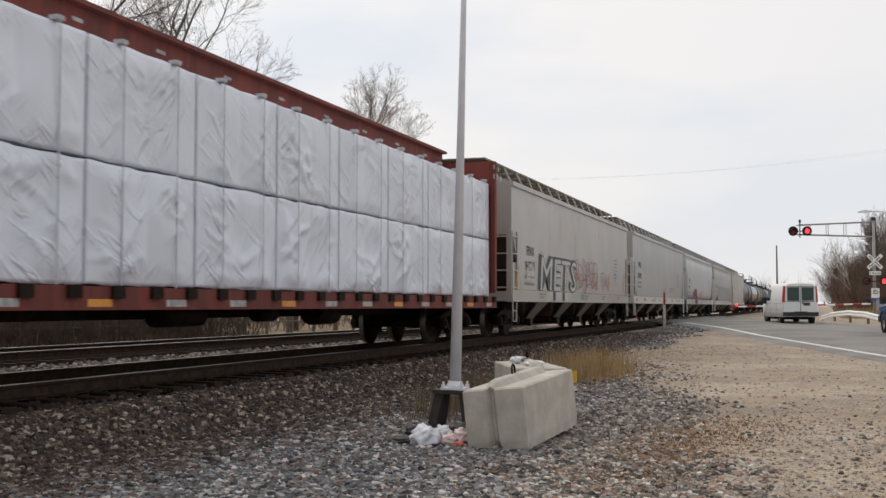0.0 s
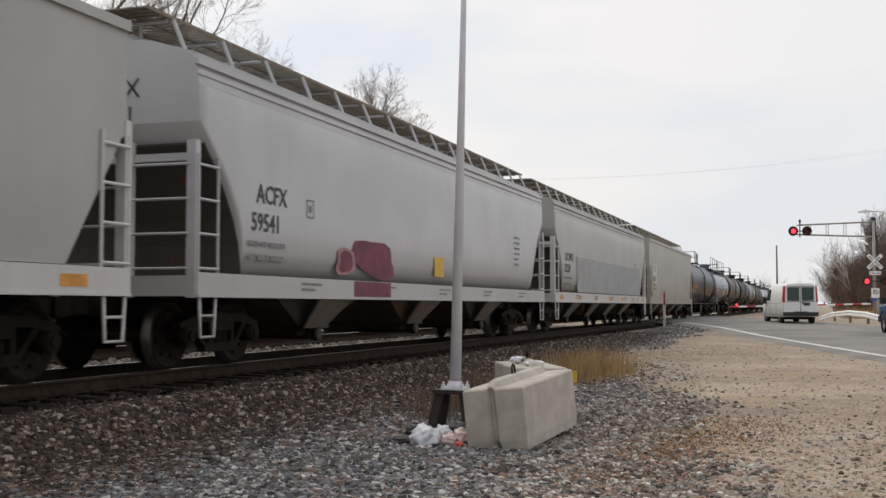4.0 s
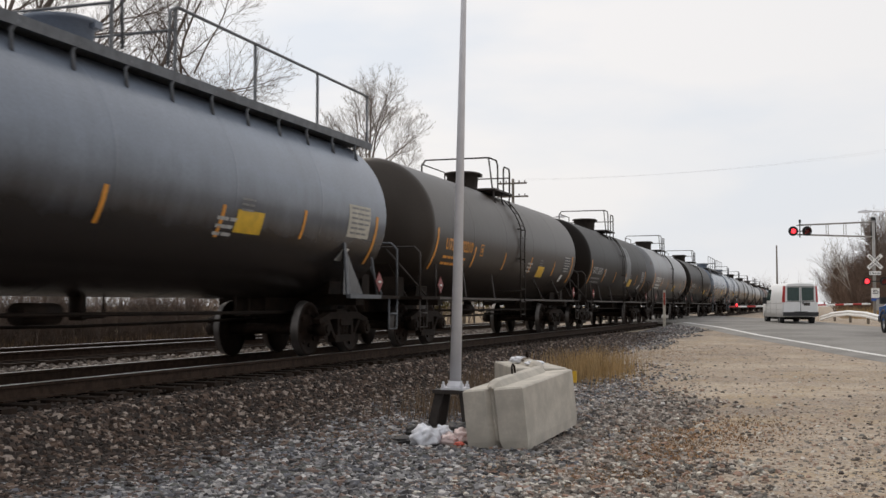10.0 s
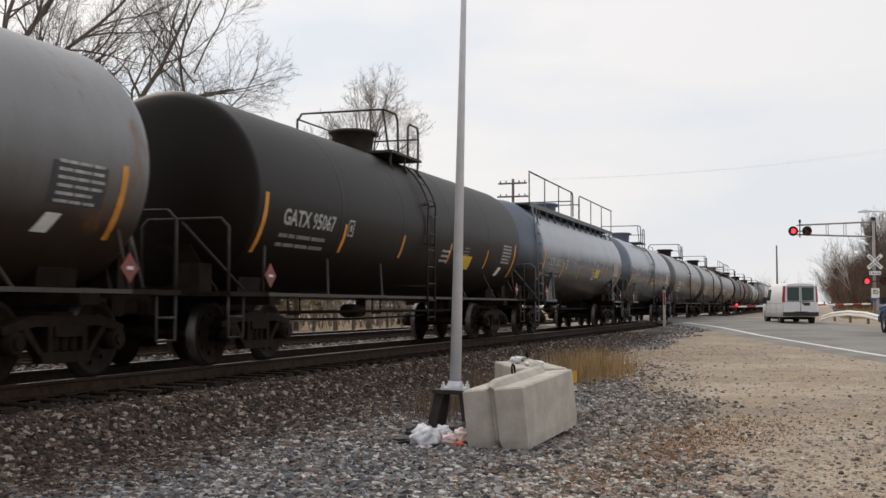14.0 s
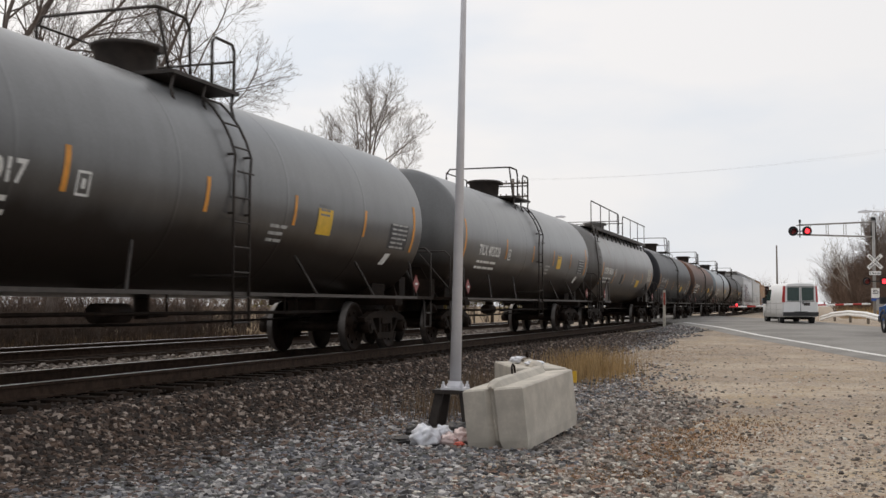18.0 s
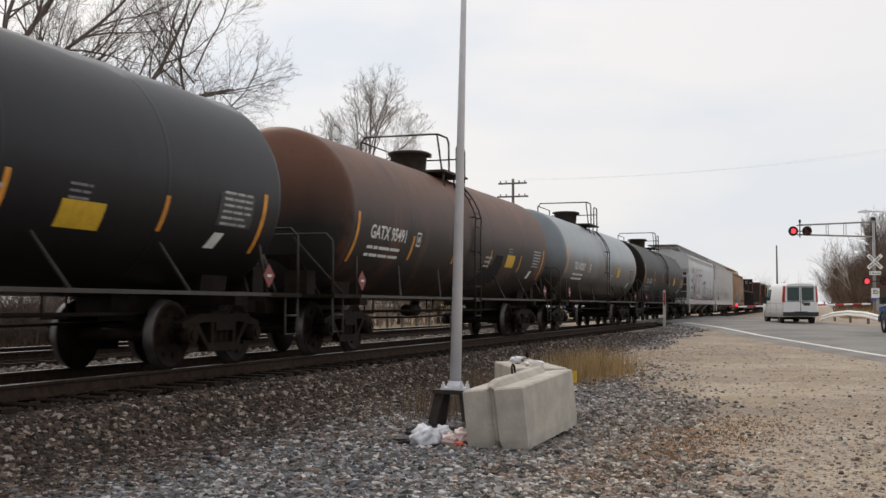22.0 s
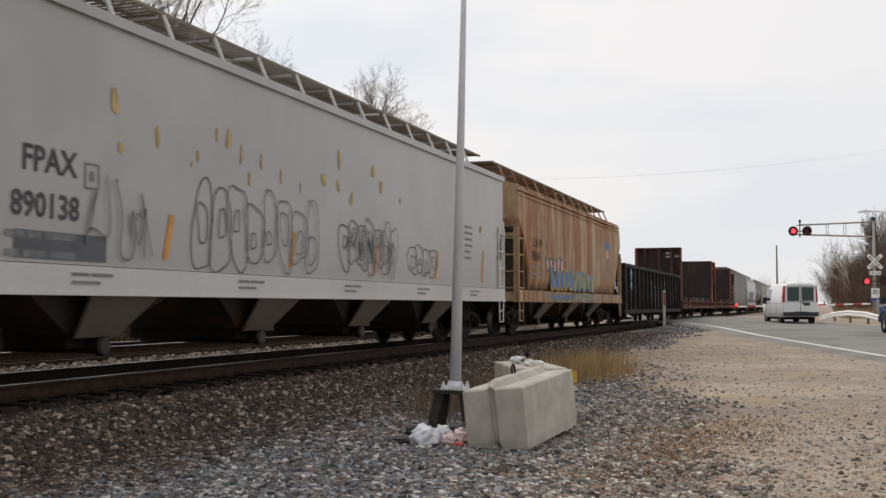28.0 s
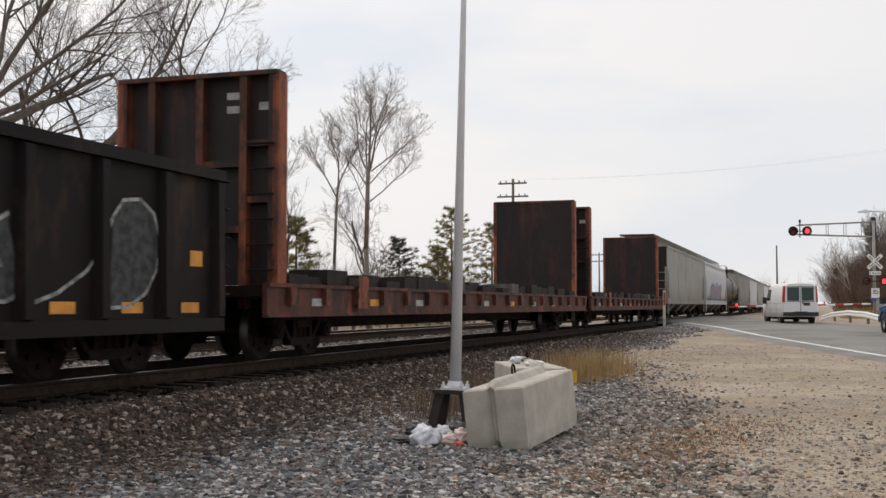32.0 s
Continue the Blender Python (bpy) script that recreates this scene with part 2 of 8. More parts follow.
def part(name, bm, material, parent=None, label=""):
    """One mesh object under a thing or a part."""
    me = bm if isinstance(bm, bpy.types.Mesh) else done(bm, name)
    if material is not None and not me.materials:
        me.materials.append(material)
    ob = new(name, me)
    if parent is not None:
        ob.parent = parent
    if label:
        ob["label"] = label
    if name in ("load_data", "test_data", "panel_print", "notice", "sill_print"):
        ob["kind"] = "stuff"
    return ob


def thing(name, label, category, m=None, group="", kind=""):
    ob = new(name)
    ob.empty_display_size = 0.3
    if m is not None:
        ob.matrix_basis = m
    return tagged(ob, label, category, group, kind)


def text_mesh(name, words, size, bold=0.0):
    """Flat letters in the x-y plane, starting at the origin, of cap height about 0.7 size."""
    c = bpy.data.curves.new(name, "FONT")
    c.body, c.size, c.offset, c.resolution_u = words, size, bold, 2
    ob = bpy.data.objects.new(name, c)
    me = bpy.data.meshes.new_from_object(ob)
    bpy.data.objects.remove(ob)
    bpy.data.curves.remove(c)
    return me
M_DKGREY = plain("dark_brown_fittings", (0.034, 0.026, 0.022), 0.65, 0.0, 0.25, 6.0)
M_GREYBAR = plain("dusty_bar", (0.050, 0.040, 0.034), 0.6, 0.0, 0.2, 6.0)
# bay paint: grime, with the recess's shade put into the dark base
M_BAY = car_paint("grimy_shaded_bay_paint", (0.085, 0.075, 0.065), (0.04, 0.033, 0.027), 0.7, 0.2, 0.7, 0.5, low=0.5, high=1.4)
M_CHUTE = car_paint("dusty_chute_paint", (0.29, 0.255, 0.225), (0.13, 0.10, 0.08), 0.6, 0.1, 0.7, 0.5, low=0.4, high=1.2)
M_OUTLET = plain("red_outlet", (0.28, 0.05, 0.035), 0.7, 0.0, 0.4, 5.0)
M_WALK = plain("walk_grating", (0.215, 0.175, 0.13), 0.7, 0.0, 0.2, 12.0)

# ---- the ground ----
TRACK_X = -8.946
TRACK2_X = -14.75


def sstep(a, b, v):
    f = max(0.0, min(1.0, (v - a) / (b - a)))
    return f * f * (3 - 2 * f)


def path_x(y):
    """The near track's centre line, straight along y."""
    return TRACK_X


def base_z(y):
    return -0.61 + 0.52 * sstep(14, 66, y)


def ground_z(x, y):
    u = x - (path_x(y) - TRACK_X)
    b = base_z(y)
    if u > -6.6:
        bed = -9.0
    else:
        bed = -0.27
    slope = -0.27 - (u + 7.15) * 0.42
    if u < -19.5:
        return max(-0.27 - (-19.5 - u) * 0.18, -0.62)
    if u < -7.15:
        return -0.27
    return max(b, slope)


def grid_sheet(xs, ys, zf):
    verts = [(x, y, zf(x, y)) for y in ys for x in xs]
    n = len(xs)
    faces = [(j * n + i, j * n + i + 1, (j + 1) * n + i + 1, (j + 1) * n + i) for j in range(len(ys) - 1) for i in range(n - 1)]
    me = bpy.data.meshes.new("sheet")
    me.from_pydata(verts, [], faces)
    me.polygons.foreach_set("use_smooth", [True] * len(faces))
    return me


def dirt_material():
    """Packed grey-tan dirt with gravel, dead grass patches, darker damp stains."""
    m, n, l, b = nodes_of("packed_dirt")
    c = mixc(n, l, noisy(n, l, 0.35, 5.0), (0.36, 0.272, 0.19), (0.485, 0.385, 0.28))
    c = mixc(n, l, mixf(n, l, noisy(n, l, 0.42, 8.0, lo=0.47, hi=0.62, rough=0.7), 0.62), c, (0.17, 0.125, 0.09))
    c = mixc(n, l, mixf(n, l, noisy(n, l, 0.9, 6.0, lo=0.52, hi=0.66), 0.6), c, (0.40, 0.28, 0.14))
    c = mixc(n, l, mixf(n, l, noisy(n, l, 3.0, 6.0, lo=0.55, hi=0.7), 0.6), c, (0.15, 0.125, 0.105))
    c = mixc(n, l, mixf(n, l, noisy(n, l, 9.0, 8.0, lo=0.46, hi=0.62, rough=0.7), 0.45), c, (0.17, 0.13, 0.10))
    c = mixc(n, l, mixf(n, l, noisy(n, l, 1.6, 7.0, lo=0.54, hi=0.64, rough=0.7), 0.55), c, (0.27, 0.165, 0.085))
    v = n.new("ShaderNodeTexVoronoi")
    v.inputs["Scale"].default_value = 38.0
    tc = n.new("ShaderNodeTexCoord")
    l.new(tc.outputs["Object"], v.inputs["Vector"])
    sp = n.new("ShaderNodeSeparateColor")
    l.new(v.outputs["Color"], sp.inputs[0])
    pick = n.new("ShaderNodeMapRange")
    pick.inputs["From Min"].default_value, pick.inputs["From Max"].default_value = 0.55, 0.9
    l.new(sp.outputs[0], pick.inputs["Value"])
    c = mixc(n, l, mixf(n, l, pick.outputs["Result"], 0.6), c, (0.50, 0.46, 0.41))
    pick2 = n.new("ShaderNodeMapRange")
    pick2.inputs["From Min"].default_value, pick2.inputs["From Max"].default_value = 0.6, 0.95
    l.new(sp.outputs[1], pick2.inputs["Value"])
    c = mixc(n, l, mixf(n, l, pick2.outputs["Result"], 0.6), c, (0.11, 0.095, 0.085))
    far = n.new("ShaderNodeSeparateXYZ")
    l.new(tc.outputs["Object"], far.inputs[0])
    r = n.new("ShaderNodeMapRange")
    r.inputs["From Min"].default_value, r.inputs["From Max"].default_value = -19.0, -22.0
    l.new(far.outputs["X"], r.inputs["Value"])
    grass = mixc(n, l, noisy(n, l, 0.6, 5.0), (0.27, 0.19, 0.105), (0.17, 0.12, 0.07))
    c = mixc(n, l, r.outputs["Result"], c, grass)
    # darker ground where the crushed stone lies
    lin = n.new("ShaderNodeMath")
    lin.operation = "MULTIPLY_ADD"
    lin.inputs[1].default_value = 0.14
    l.new(far.outputs["Y"], lin.inputs[0])
    l.new(far.outputs["X"], lin.inputs[2])
    wav = n.new("ShaderNodeMath")
    wav.operation = "MULTIPLY_ADD"
    wav.inputs[1].default_value = 1.6
    l.new(noisy(n, l, 0.7, 5.0, lo=0.0, hi=1.0), wav.inputs[0])
    l.new(lin.outputs[0], wav.inputs[2])
    bed = n.new("ShaderNodeMapRange")
    bed.inputs["From Min"].default_value, bed.inputs["From Max"].default_value = 1.5, 0.3
    l.new(wav.outputs[0], bed.inputs["Value"])
    near = n.new("ShaderNodeMapRange")
    near.inputs["From Min"].default_value, near.inputs["From Max"].default_value = 23.0, 15.0
    l.new(far.outputs["Y"], near.inputs["Value"])
    both = n.new("ShaderNodeMath")
    both.operation = "MULTIPLY"
    l.new(bed.outputs["Result"], both.inputs[0])
    l.new(near.outputs["Result"], both.inputs[1])
    c = mixc(n, l, mixf(n, l, both.outputs[0], 0.8), c, mixc(n, l, noisy(n, l, 24.0, 4.0), (0.035, 0.030, 0.028), (0.11, 0.098, 0.09)))
    l.new(c, b.inputs["Base Color"])
    b.inputs["Roughness"].default_value = 0.95
    bump(n, l, b, v.outputs["Distance"], 0.5, 0.02)
    return m


M_DIRT = dirt_material()
xs = [-2500, -900, -400, -200, -120, -80, -60, -45, -36, -30, -26, -23, -21] + [-20 + 0.25 * k for k in range(0, 121)] + [11, 12, 14, 18, 24, 34, 50, 80, 140, 300, 900, 2500]
ys = [-300, -100, -40, -15, -8, -4, -1] + [0.5 * k for k in range(0, 61)] + [31 + k for k in range(0, 60)] + [92, 95, 100, 110, 130, 160, 200, 300, 500, 900, 1800, 4000]
ground = tagged(part("ground", grid_sheet(xs, ys, ground_z), M_DIRT), "packed dirt and gravel verge with dead grass", "ground", kind="structure")


# ---- tracks ----
def sweep(section, ys, cx, closed=True):
    bm = BM()
    loft(bm, [[(cx(y) + sx, y, sz) for sx, sz in section] for y in ys], closed=closed, caps=closed)
    return bm


def rail_section(cx):
    return [(cx - 0.07, -0.172), (cx + 0.07, -0.172), (cx + 0.07, -0.160), (cx + 0.012, -0.145), (cx + 0.010, -0.045), (cx + 0.036, -0.035), (cx + 0.036, -0.004), (cx - 0.036, -0.004), (cx - 0.036, -0.035), (cx - 0.010, -0.045), (cx - 0.012, -0.145), (cx - 0.07, -0.160)]


RYS = [-40 + k * 1.0 for k in range(75)] + [40, 60, 90, 140, 220, 350, 600, 900]
for label, cx in (("running rails of the near track with worn bright heads", path_x), ("running rails of the farther track", lambda y: path_x(y) - 5.8)):
    trk = thing("railway_track", label, "railway track", kind="structure")
    for s in (-0.753, 0.753):
        r = part("rail", sweep(rail_section(s), RYS, cx), M_RAIL, trk)
        part("rail_head", sweep([(s - 0.030, -0.004), (s + 0.030, -0.004), (s + 0.026, 0.0), (s - 0.026, 0.0)], RYS, cx), M_RAILTOP, r)


# ---- the road ----
ROAD = [(8.4, 8.0), (4.8, 20.0), (2.0, 29.0), (-0.3, 37.0), (-2.3, 44.0), (-4.4, 53.0), (-7.03, 62.2), (-13.0, 86.0), (-20.0, 112.0), (-34.0, 165.0)]


def road_left(y):
    """The road's edge nearest the tracks, at y."""
    for (x0, y0), (x1, y1) in zip(ROAD, ROAD[1:]):
        if y0 <= y <= y1:
            f = (y - y0) / (y1 - y0)
            return x0 + (x1 - x0) * f
    return ROAD[0][0] if y < ROAD[0][1] else ROAD[-1][0]


def road_z(y):
    return base_z(y) + 0.02 + 0.075 * sstep(58, 72, y)


def asphalt_material():
    m, n, l, b = nodes_of("worn_asphalt")
    c = mixc(n, l, noisy(n, l, 0.4, 5.0), (0.20, 0.187, 0.170), (0.28, 0.263, 0.242))
    c = mixc(n, l, mixf(n, l, noisy(n, l, 55.0, 3.0), 0.4), c, (0.10, 0.098, 0.095))
    l.new(c, b.inputs["Base Color"])
    b.inputs["Roughness"].default_value = 0.85
    bump(n, l, b, noisy(n, l, 70.0, 3.0), 0.3, 0.008)
    return m


M_ASPHALT = asphalt_material()
bm = BM()
yy = [8 + k * 2.0 for k in range(46)]
loft(bm, [[(road_left(y) + dx, y, road_z(y) + dz) for dx, dz in ((-0.5, -0.015), (0, 0.01), (3.8, 0.04), (7.6, 0.01), (8.4, -0.02))] for y in yy], closed=False, caps=False, smooth=True)
tagged(part("road", bm, M_ASPHALT), "worn grey two-lane asphalt road up to the crossing", "road", kind="structure")
M_LINE = plain("road_paint", (0.72, 0.71, 0.68), 0.8, 0.0, 0.2, 5.0)
bm = BM()
yl = [12 + k * 2.0 for k in range(26)]
loft(bm, [[(road_left(y) + 0.22, y, road_z(y) + 0.016), (road_left(y) + 0.44, y, road_z(y) + 0.018)] for y in yl], closed=False, caps=False)
tagged(part("edge_line", bm, M_LINE), "worn white painted edge line on the road", "road marking", kind="structure")
# ---- rolling stock: shared running gear ----
def wheel_profile(sign):
    r = 0.457
    return [(0.665 * sign, 0.10), (0.668 * sign, r + 0.027), (0.695 * sign, r + 0.027), (0.712 * sign, r + 0.002), (0.795 * sign, r - 0.004), (0.797 * sign, r - 0.065), (0.765 * sign, r - 0.09), (0.755 * sign, 0.20), (0.79 * sign, 0.15), (0.80 * sign, 0.10)]


def mesh_wheel(sign):
    bm = BM()
    revolve(bm, wheel_profile(sign), "X", 36)
    for k in range(8):
        a = k * math.pi / 4
        boxc(bm, (0.775 * sign, 0.28 * math.cos(a), 0.28 * math.sin(a)), (0.03, 0.05, 0.05))
    for f in bm.faces:
        p = f.calc_center_median()
        f.material_index = 1 if math.hypot(p.y, p.z) > 0.447 else 0
    me = done(bm, "wheel")
    me.materials.append(M_WHEEL)
    me.materials.append(M_TREAD)
    return me


def mesh_axle():
    bm = BM()
    revolve(bm, [(-1.10, 0.0), (-1.10, 0.085), (-0.8, 0.085), (-0.66, 0.11), (0, 0.085), (0.66, 0.11), (0.8, 0.085), (1.10, 0.085), (1.10, 0.0)], "X", 14)
    return done(bm, "axle")


def mesh_sideframe():
    bm = BM()
    for z0, z1, y0, y1 in ((0.62, 0.74, -0.62, 0.62), (0.22, 0.34, -0.42, 0.42)):
        box(bm, -0.07, y0, z0, 0.07, y1, z1)
    for s in (-1, 1):
        loft(bm, [[(-0.07, s * 0.55, 0.62), (0.07, s * 0.55, 0.62), (0.07, s * 0.60, 0.74), (-0.07, s * 0.60, 0.74)],
                  [(-0.07, s * 1.05, 0.54), (0.07, s * 1.05, 0.54), (0.07, s * 1.07, 0.62), (-0.07, s * 1.07, 0.62)]])
        loft(bm, [[(-0.06, s * 0.36, 0.22), (0.06, s * 0.36, 0.22), (0.06, s * 0.40, 0.34), (-0.06, s * 0.40, 0.34)],
                  [(-0.06, s * 0.72, 0.56), (0.06, s * 0.72, 0.56), (0.06, s * 0.70, 0.68), (-0.06, s * 0.70, 0.68)]])
        box(bm, -0.08, s * 0.30 - 0.04, 0.34, 0.08, s * 0.30 + 0.04, 0.62)
        tube(bm, (-0.1, s * 0.889, 0.457), (0.13, s * 0.889, 0.457), 0.125, 14)
        tube(bm, (0.13, s * 0.889, 0.457), (0.16, s * 0.889, 0.457), 0.075, 10)
    return done(bm, "side_frame")


def mesh_coil():
    """One coil spring, as a stepped column."""
    bm = BM()
    revolve(bm, [(0.34, 0.0)] + [(0.34 + k * 0.0165, 0.068 if k % 2 else 0.050) for k in range(11)] + [(0.505, 0.0)], "Z", 10)
    return done(bm, "coil_spring")


def mesh_plank():
    bm = BM()
    box(bm, -0.1, -0.24, 0.505, 0.1, 0.24, 0.62)
    return done(bm, "spring_plank")


def mesh_bolster():
    bm = BM()
    box(bm, -1.0, -0.2, 0.48, 1.0, 0.2, 0.78)
    tube(bm, (0, 0, 0.78), (0, 0, 0.9), 0.2, 14)
    for s in (-1, 1):
        box(bm, -0.78, s * 0.36 - 0.05, 0.36, 0.78, s * 0.36 + 0.05, 0.48)
    return done(bm, "bolster")


def mesh_coupler():
    bm = BM()
    box(bm, -0.11, -0.9, 0.74, 0.11, -0.12, 0.94)
    loft(bm, [[(-0.17, -0.14, 0.72), (0.17, -0.14, 0.72), (0.17, -0.14, 1.0), (-0.17, -0.14, 1.0)], [(-0.10, 0.10, 0.70), (0.19, 0.04, 0.70), (0.19, 0.04, 1.0), (-0.10, 0.10, 1.0)]])
    pipe(bm, [(0.25, -0.6, 0.85), (0.28, -0.2, 0.55), (0.2, 0.05, 0.48)], 0.025, 6)
    return done(bm, "coupler")


ME_WHEEL = {s: mesh_wheel(s) for s in (-1, 1)}
ME_AXLE, ME_FRAME, ME_COIL, ME_PLANK, ME_BOLSTER, ME_COUPLER = mesh_axle(), mesh_sideframe(), mesh_coil(), mesh_plank(), mesh_bolster(), mesh_coupler()
WHEELSETS = []


def truck(car, y):
    t = part("truck", ME_BOLSTER, M_STEEL, car)
    t.location = (0, y, 0)
    for s in (-1, 1):
        f = part("side_frame", ME_FRAME, M_STEEL, t)
        f.location = (1.0 * s, 0, 0)
        if s < 0:
            f.rotation_euler = (0, 0, math.pi)
        f = part("spring_plank", ME_PLANK, M_STEEL, t)
        f.location = (1.0 * s, 0, 0)
        for k in (-0.16, 0.0, 0.16):
            c = part("coil_spring", ME_COIL, M_STEEL, t)
            c.location = (1.0 * s, k, 0)
    return t


def wheelsets(car, y):
    """Axles with their wheels, parts of the car itself so that they can roll."""
    for k in (-0.889, 0.889):
        a = part("wheelset", ME_AXLE, M_WHEEL, car)
        a.location = (0, y + k, 0.457)
        for s in (-1, 1):
            part("wheel", ME_WHEEL[s], M_WHEEL, a)
        WHEELSETS.append((a, y + k))


def running_gear(car, L, truck_y):
    for s in (-1, 1):
        truck(car, s * truck_y)
        wheelsets(car, s * truck_y)
        c = part("coupler", ME_COUPLER, M_STEEL, car)
        c.location = (0, s * (L / 2), 0)
        if s < 0:
            c.rotation_euler = (0, 0, math.pi)


# ---- markings ----
def on_side(me, x, y, z, lean=0.0):
    """Lays flat letters on an upright side that faces the road: reading direction along the car."""
    me.transform(Matrix(((0, 0, 1, x), (1, 0, 0, y), (0, 1, 0, z), (0, 0, 0, 1))))
    return me


def on_end(me, x, y, z):
    """Letters on the leading end of a car."""
    me.transform(Matrix(((1, 0, 0, x), (0, 0, -1, y), (0, 1, 0, z), (0, 0, 0, 1))))
    return me


def on_tank(me, R, zc, y, z):
    """Wraps flat letters round the near flank of a tank, the base line at height z."""
    a0 = math.asin(max(-1, min(1, (z - zc) / R)))
    for v in me.vertices:
        a = a0 + v.co.y / R
        v.co = Vector(((R + 0.005) * math.cos(a), y + v.co.x, zc + (R + 0.005) * math.sin(a)))
    return me


def rect_mesh(w, h, n=6, slant=0.0):
    bm = BM()
    loft(bm, [[(slant * k / n, h * k / n, 0), (w + slant * k / n, h * k / n, 0)] for k in range(n + 1)], closed=False, caps=False)
    me = bpy.data.meshes.new("strip")
    bm.to_mesh(me)
    bm.free()
    return me


def bars_mesh(rows, h, gap, seed):
    """Small print as plain bars: rows of (length, length, ...)."""
    rnd = random.Random(seed)
    bm = BM()
    for r, row in enumerate(rows):
        x = 0
        for w in row:
            y = -r * (h + gap)
            loft(bm, [[(x, y, 0), (x + w, y, 0)], [(x, y + h, 0), (x + w, y + h, 0)]], closed=False, caps=False)
            x += w + h * 0.7 + rnd.random() * h * 0.3
    me = bpy.data.meshes.new("small_print")
    bm.to_mesh(me)
    bm.free()
    return me


def outline_box(w, h, t):
    bm = BM()
    for x0, y0, x1, y1 in ((0, 0, w, t), (0, h - t, w, h), (0, t, t, h - t), (w - t, t, w, h - t), (w * 0.35, h * 0.3, w * 0.65, h * 0.7)):
        loft(bm, [[(x0, y0, 0), (x1, y0, 0)], [(x0, y1, 0), (x1, y1, 0)]], closed=False, caps=False)
    me = bpy.data.meshes.new("box_mark")
    bm.to_mesh(me)
    bm.free()
    return me


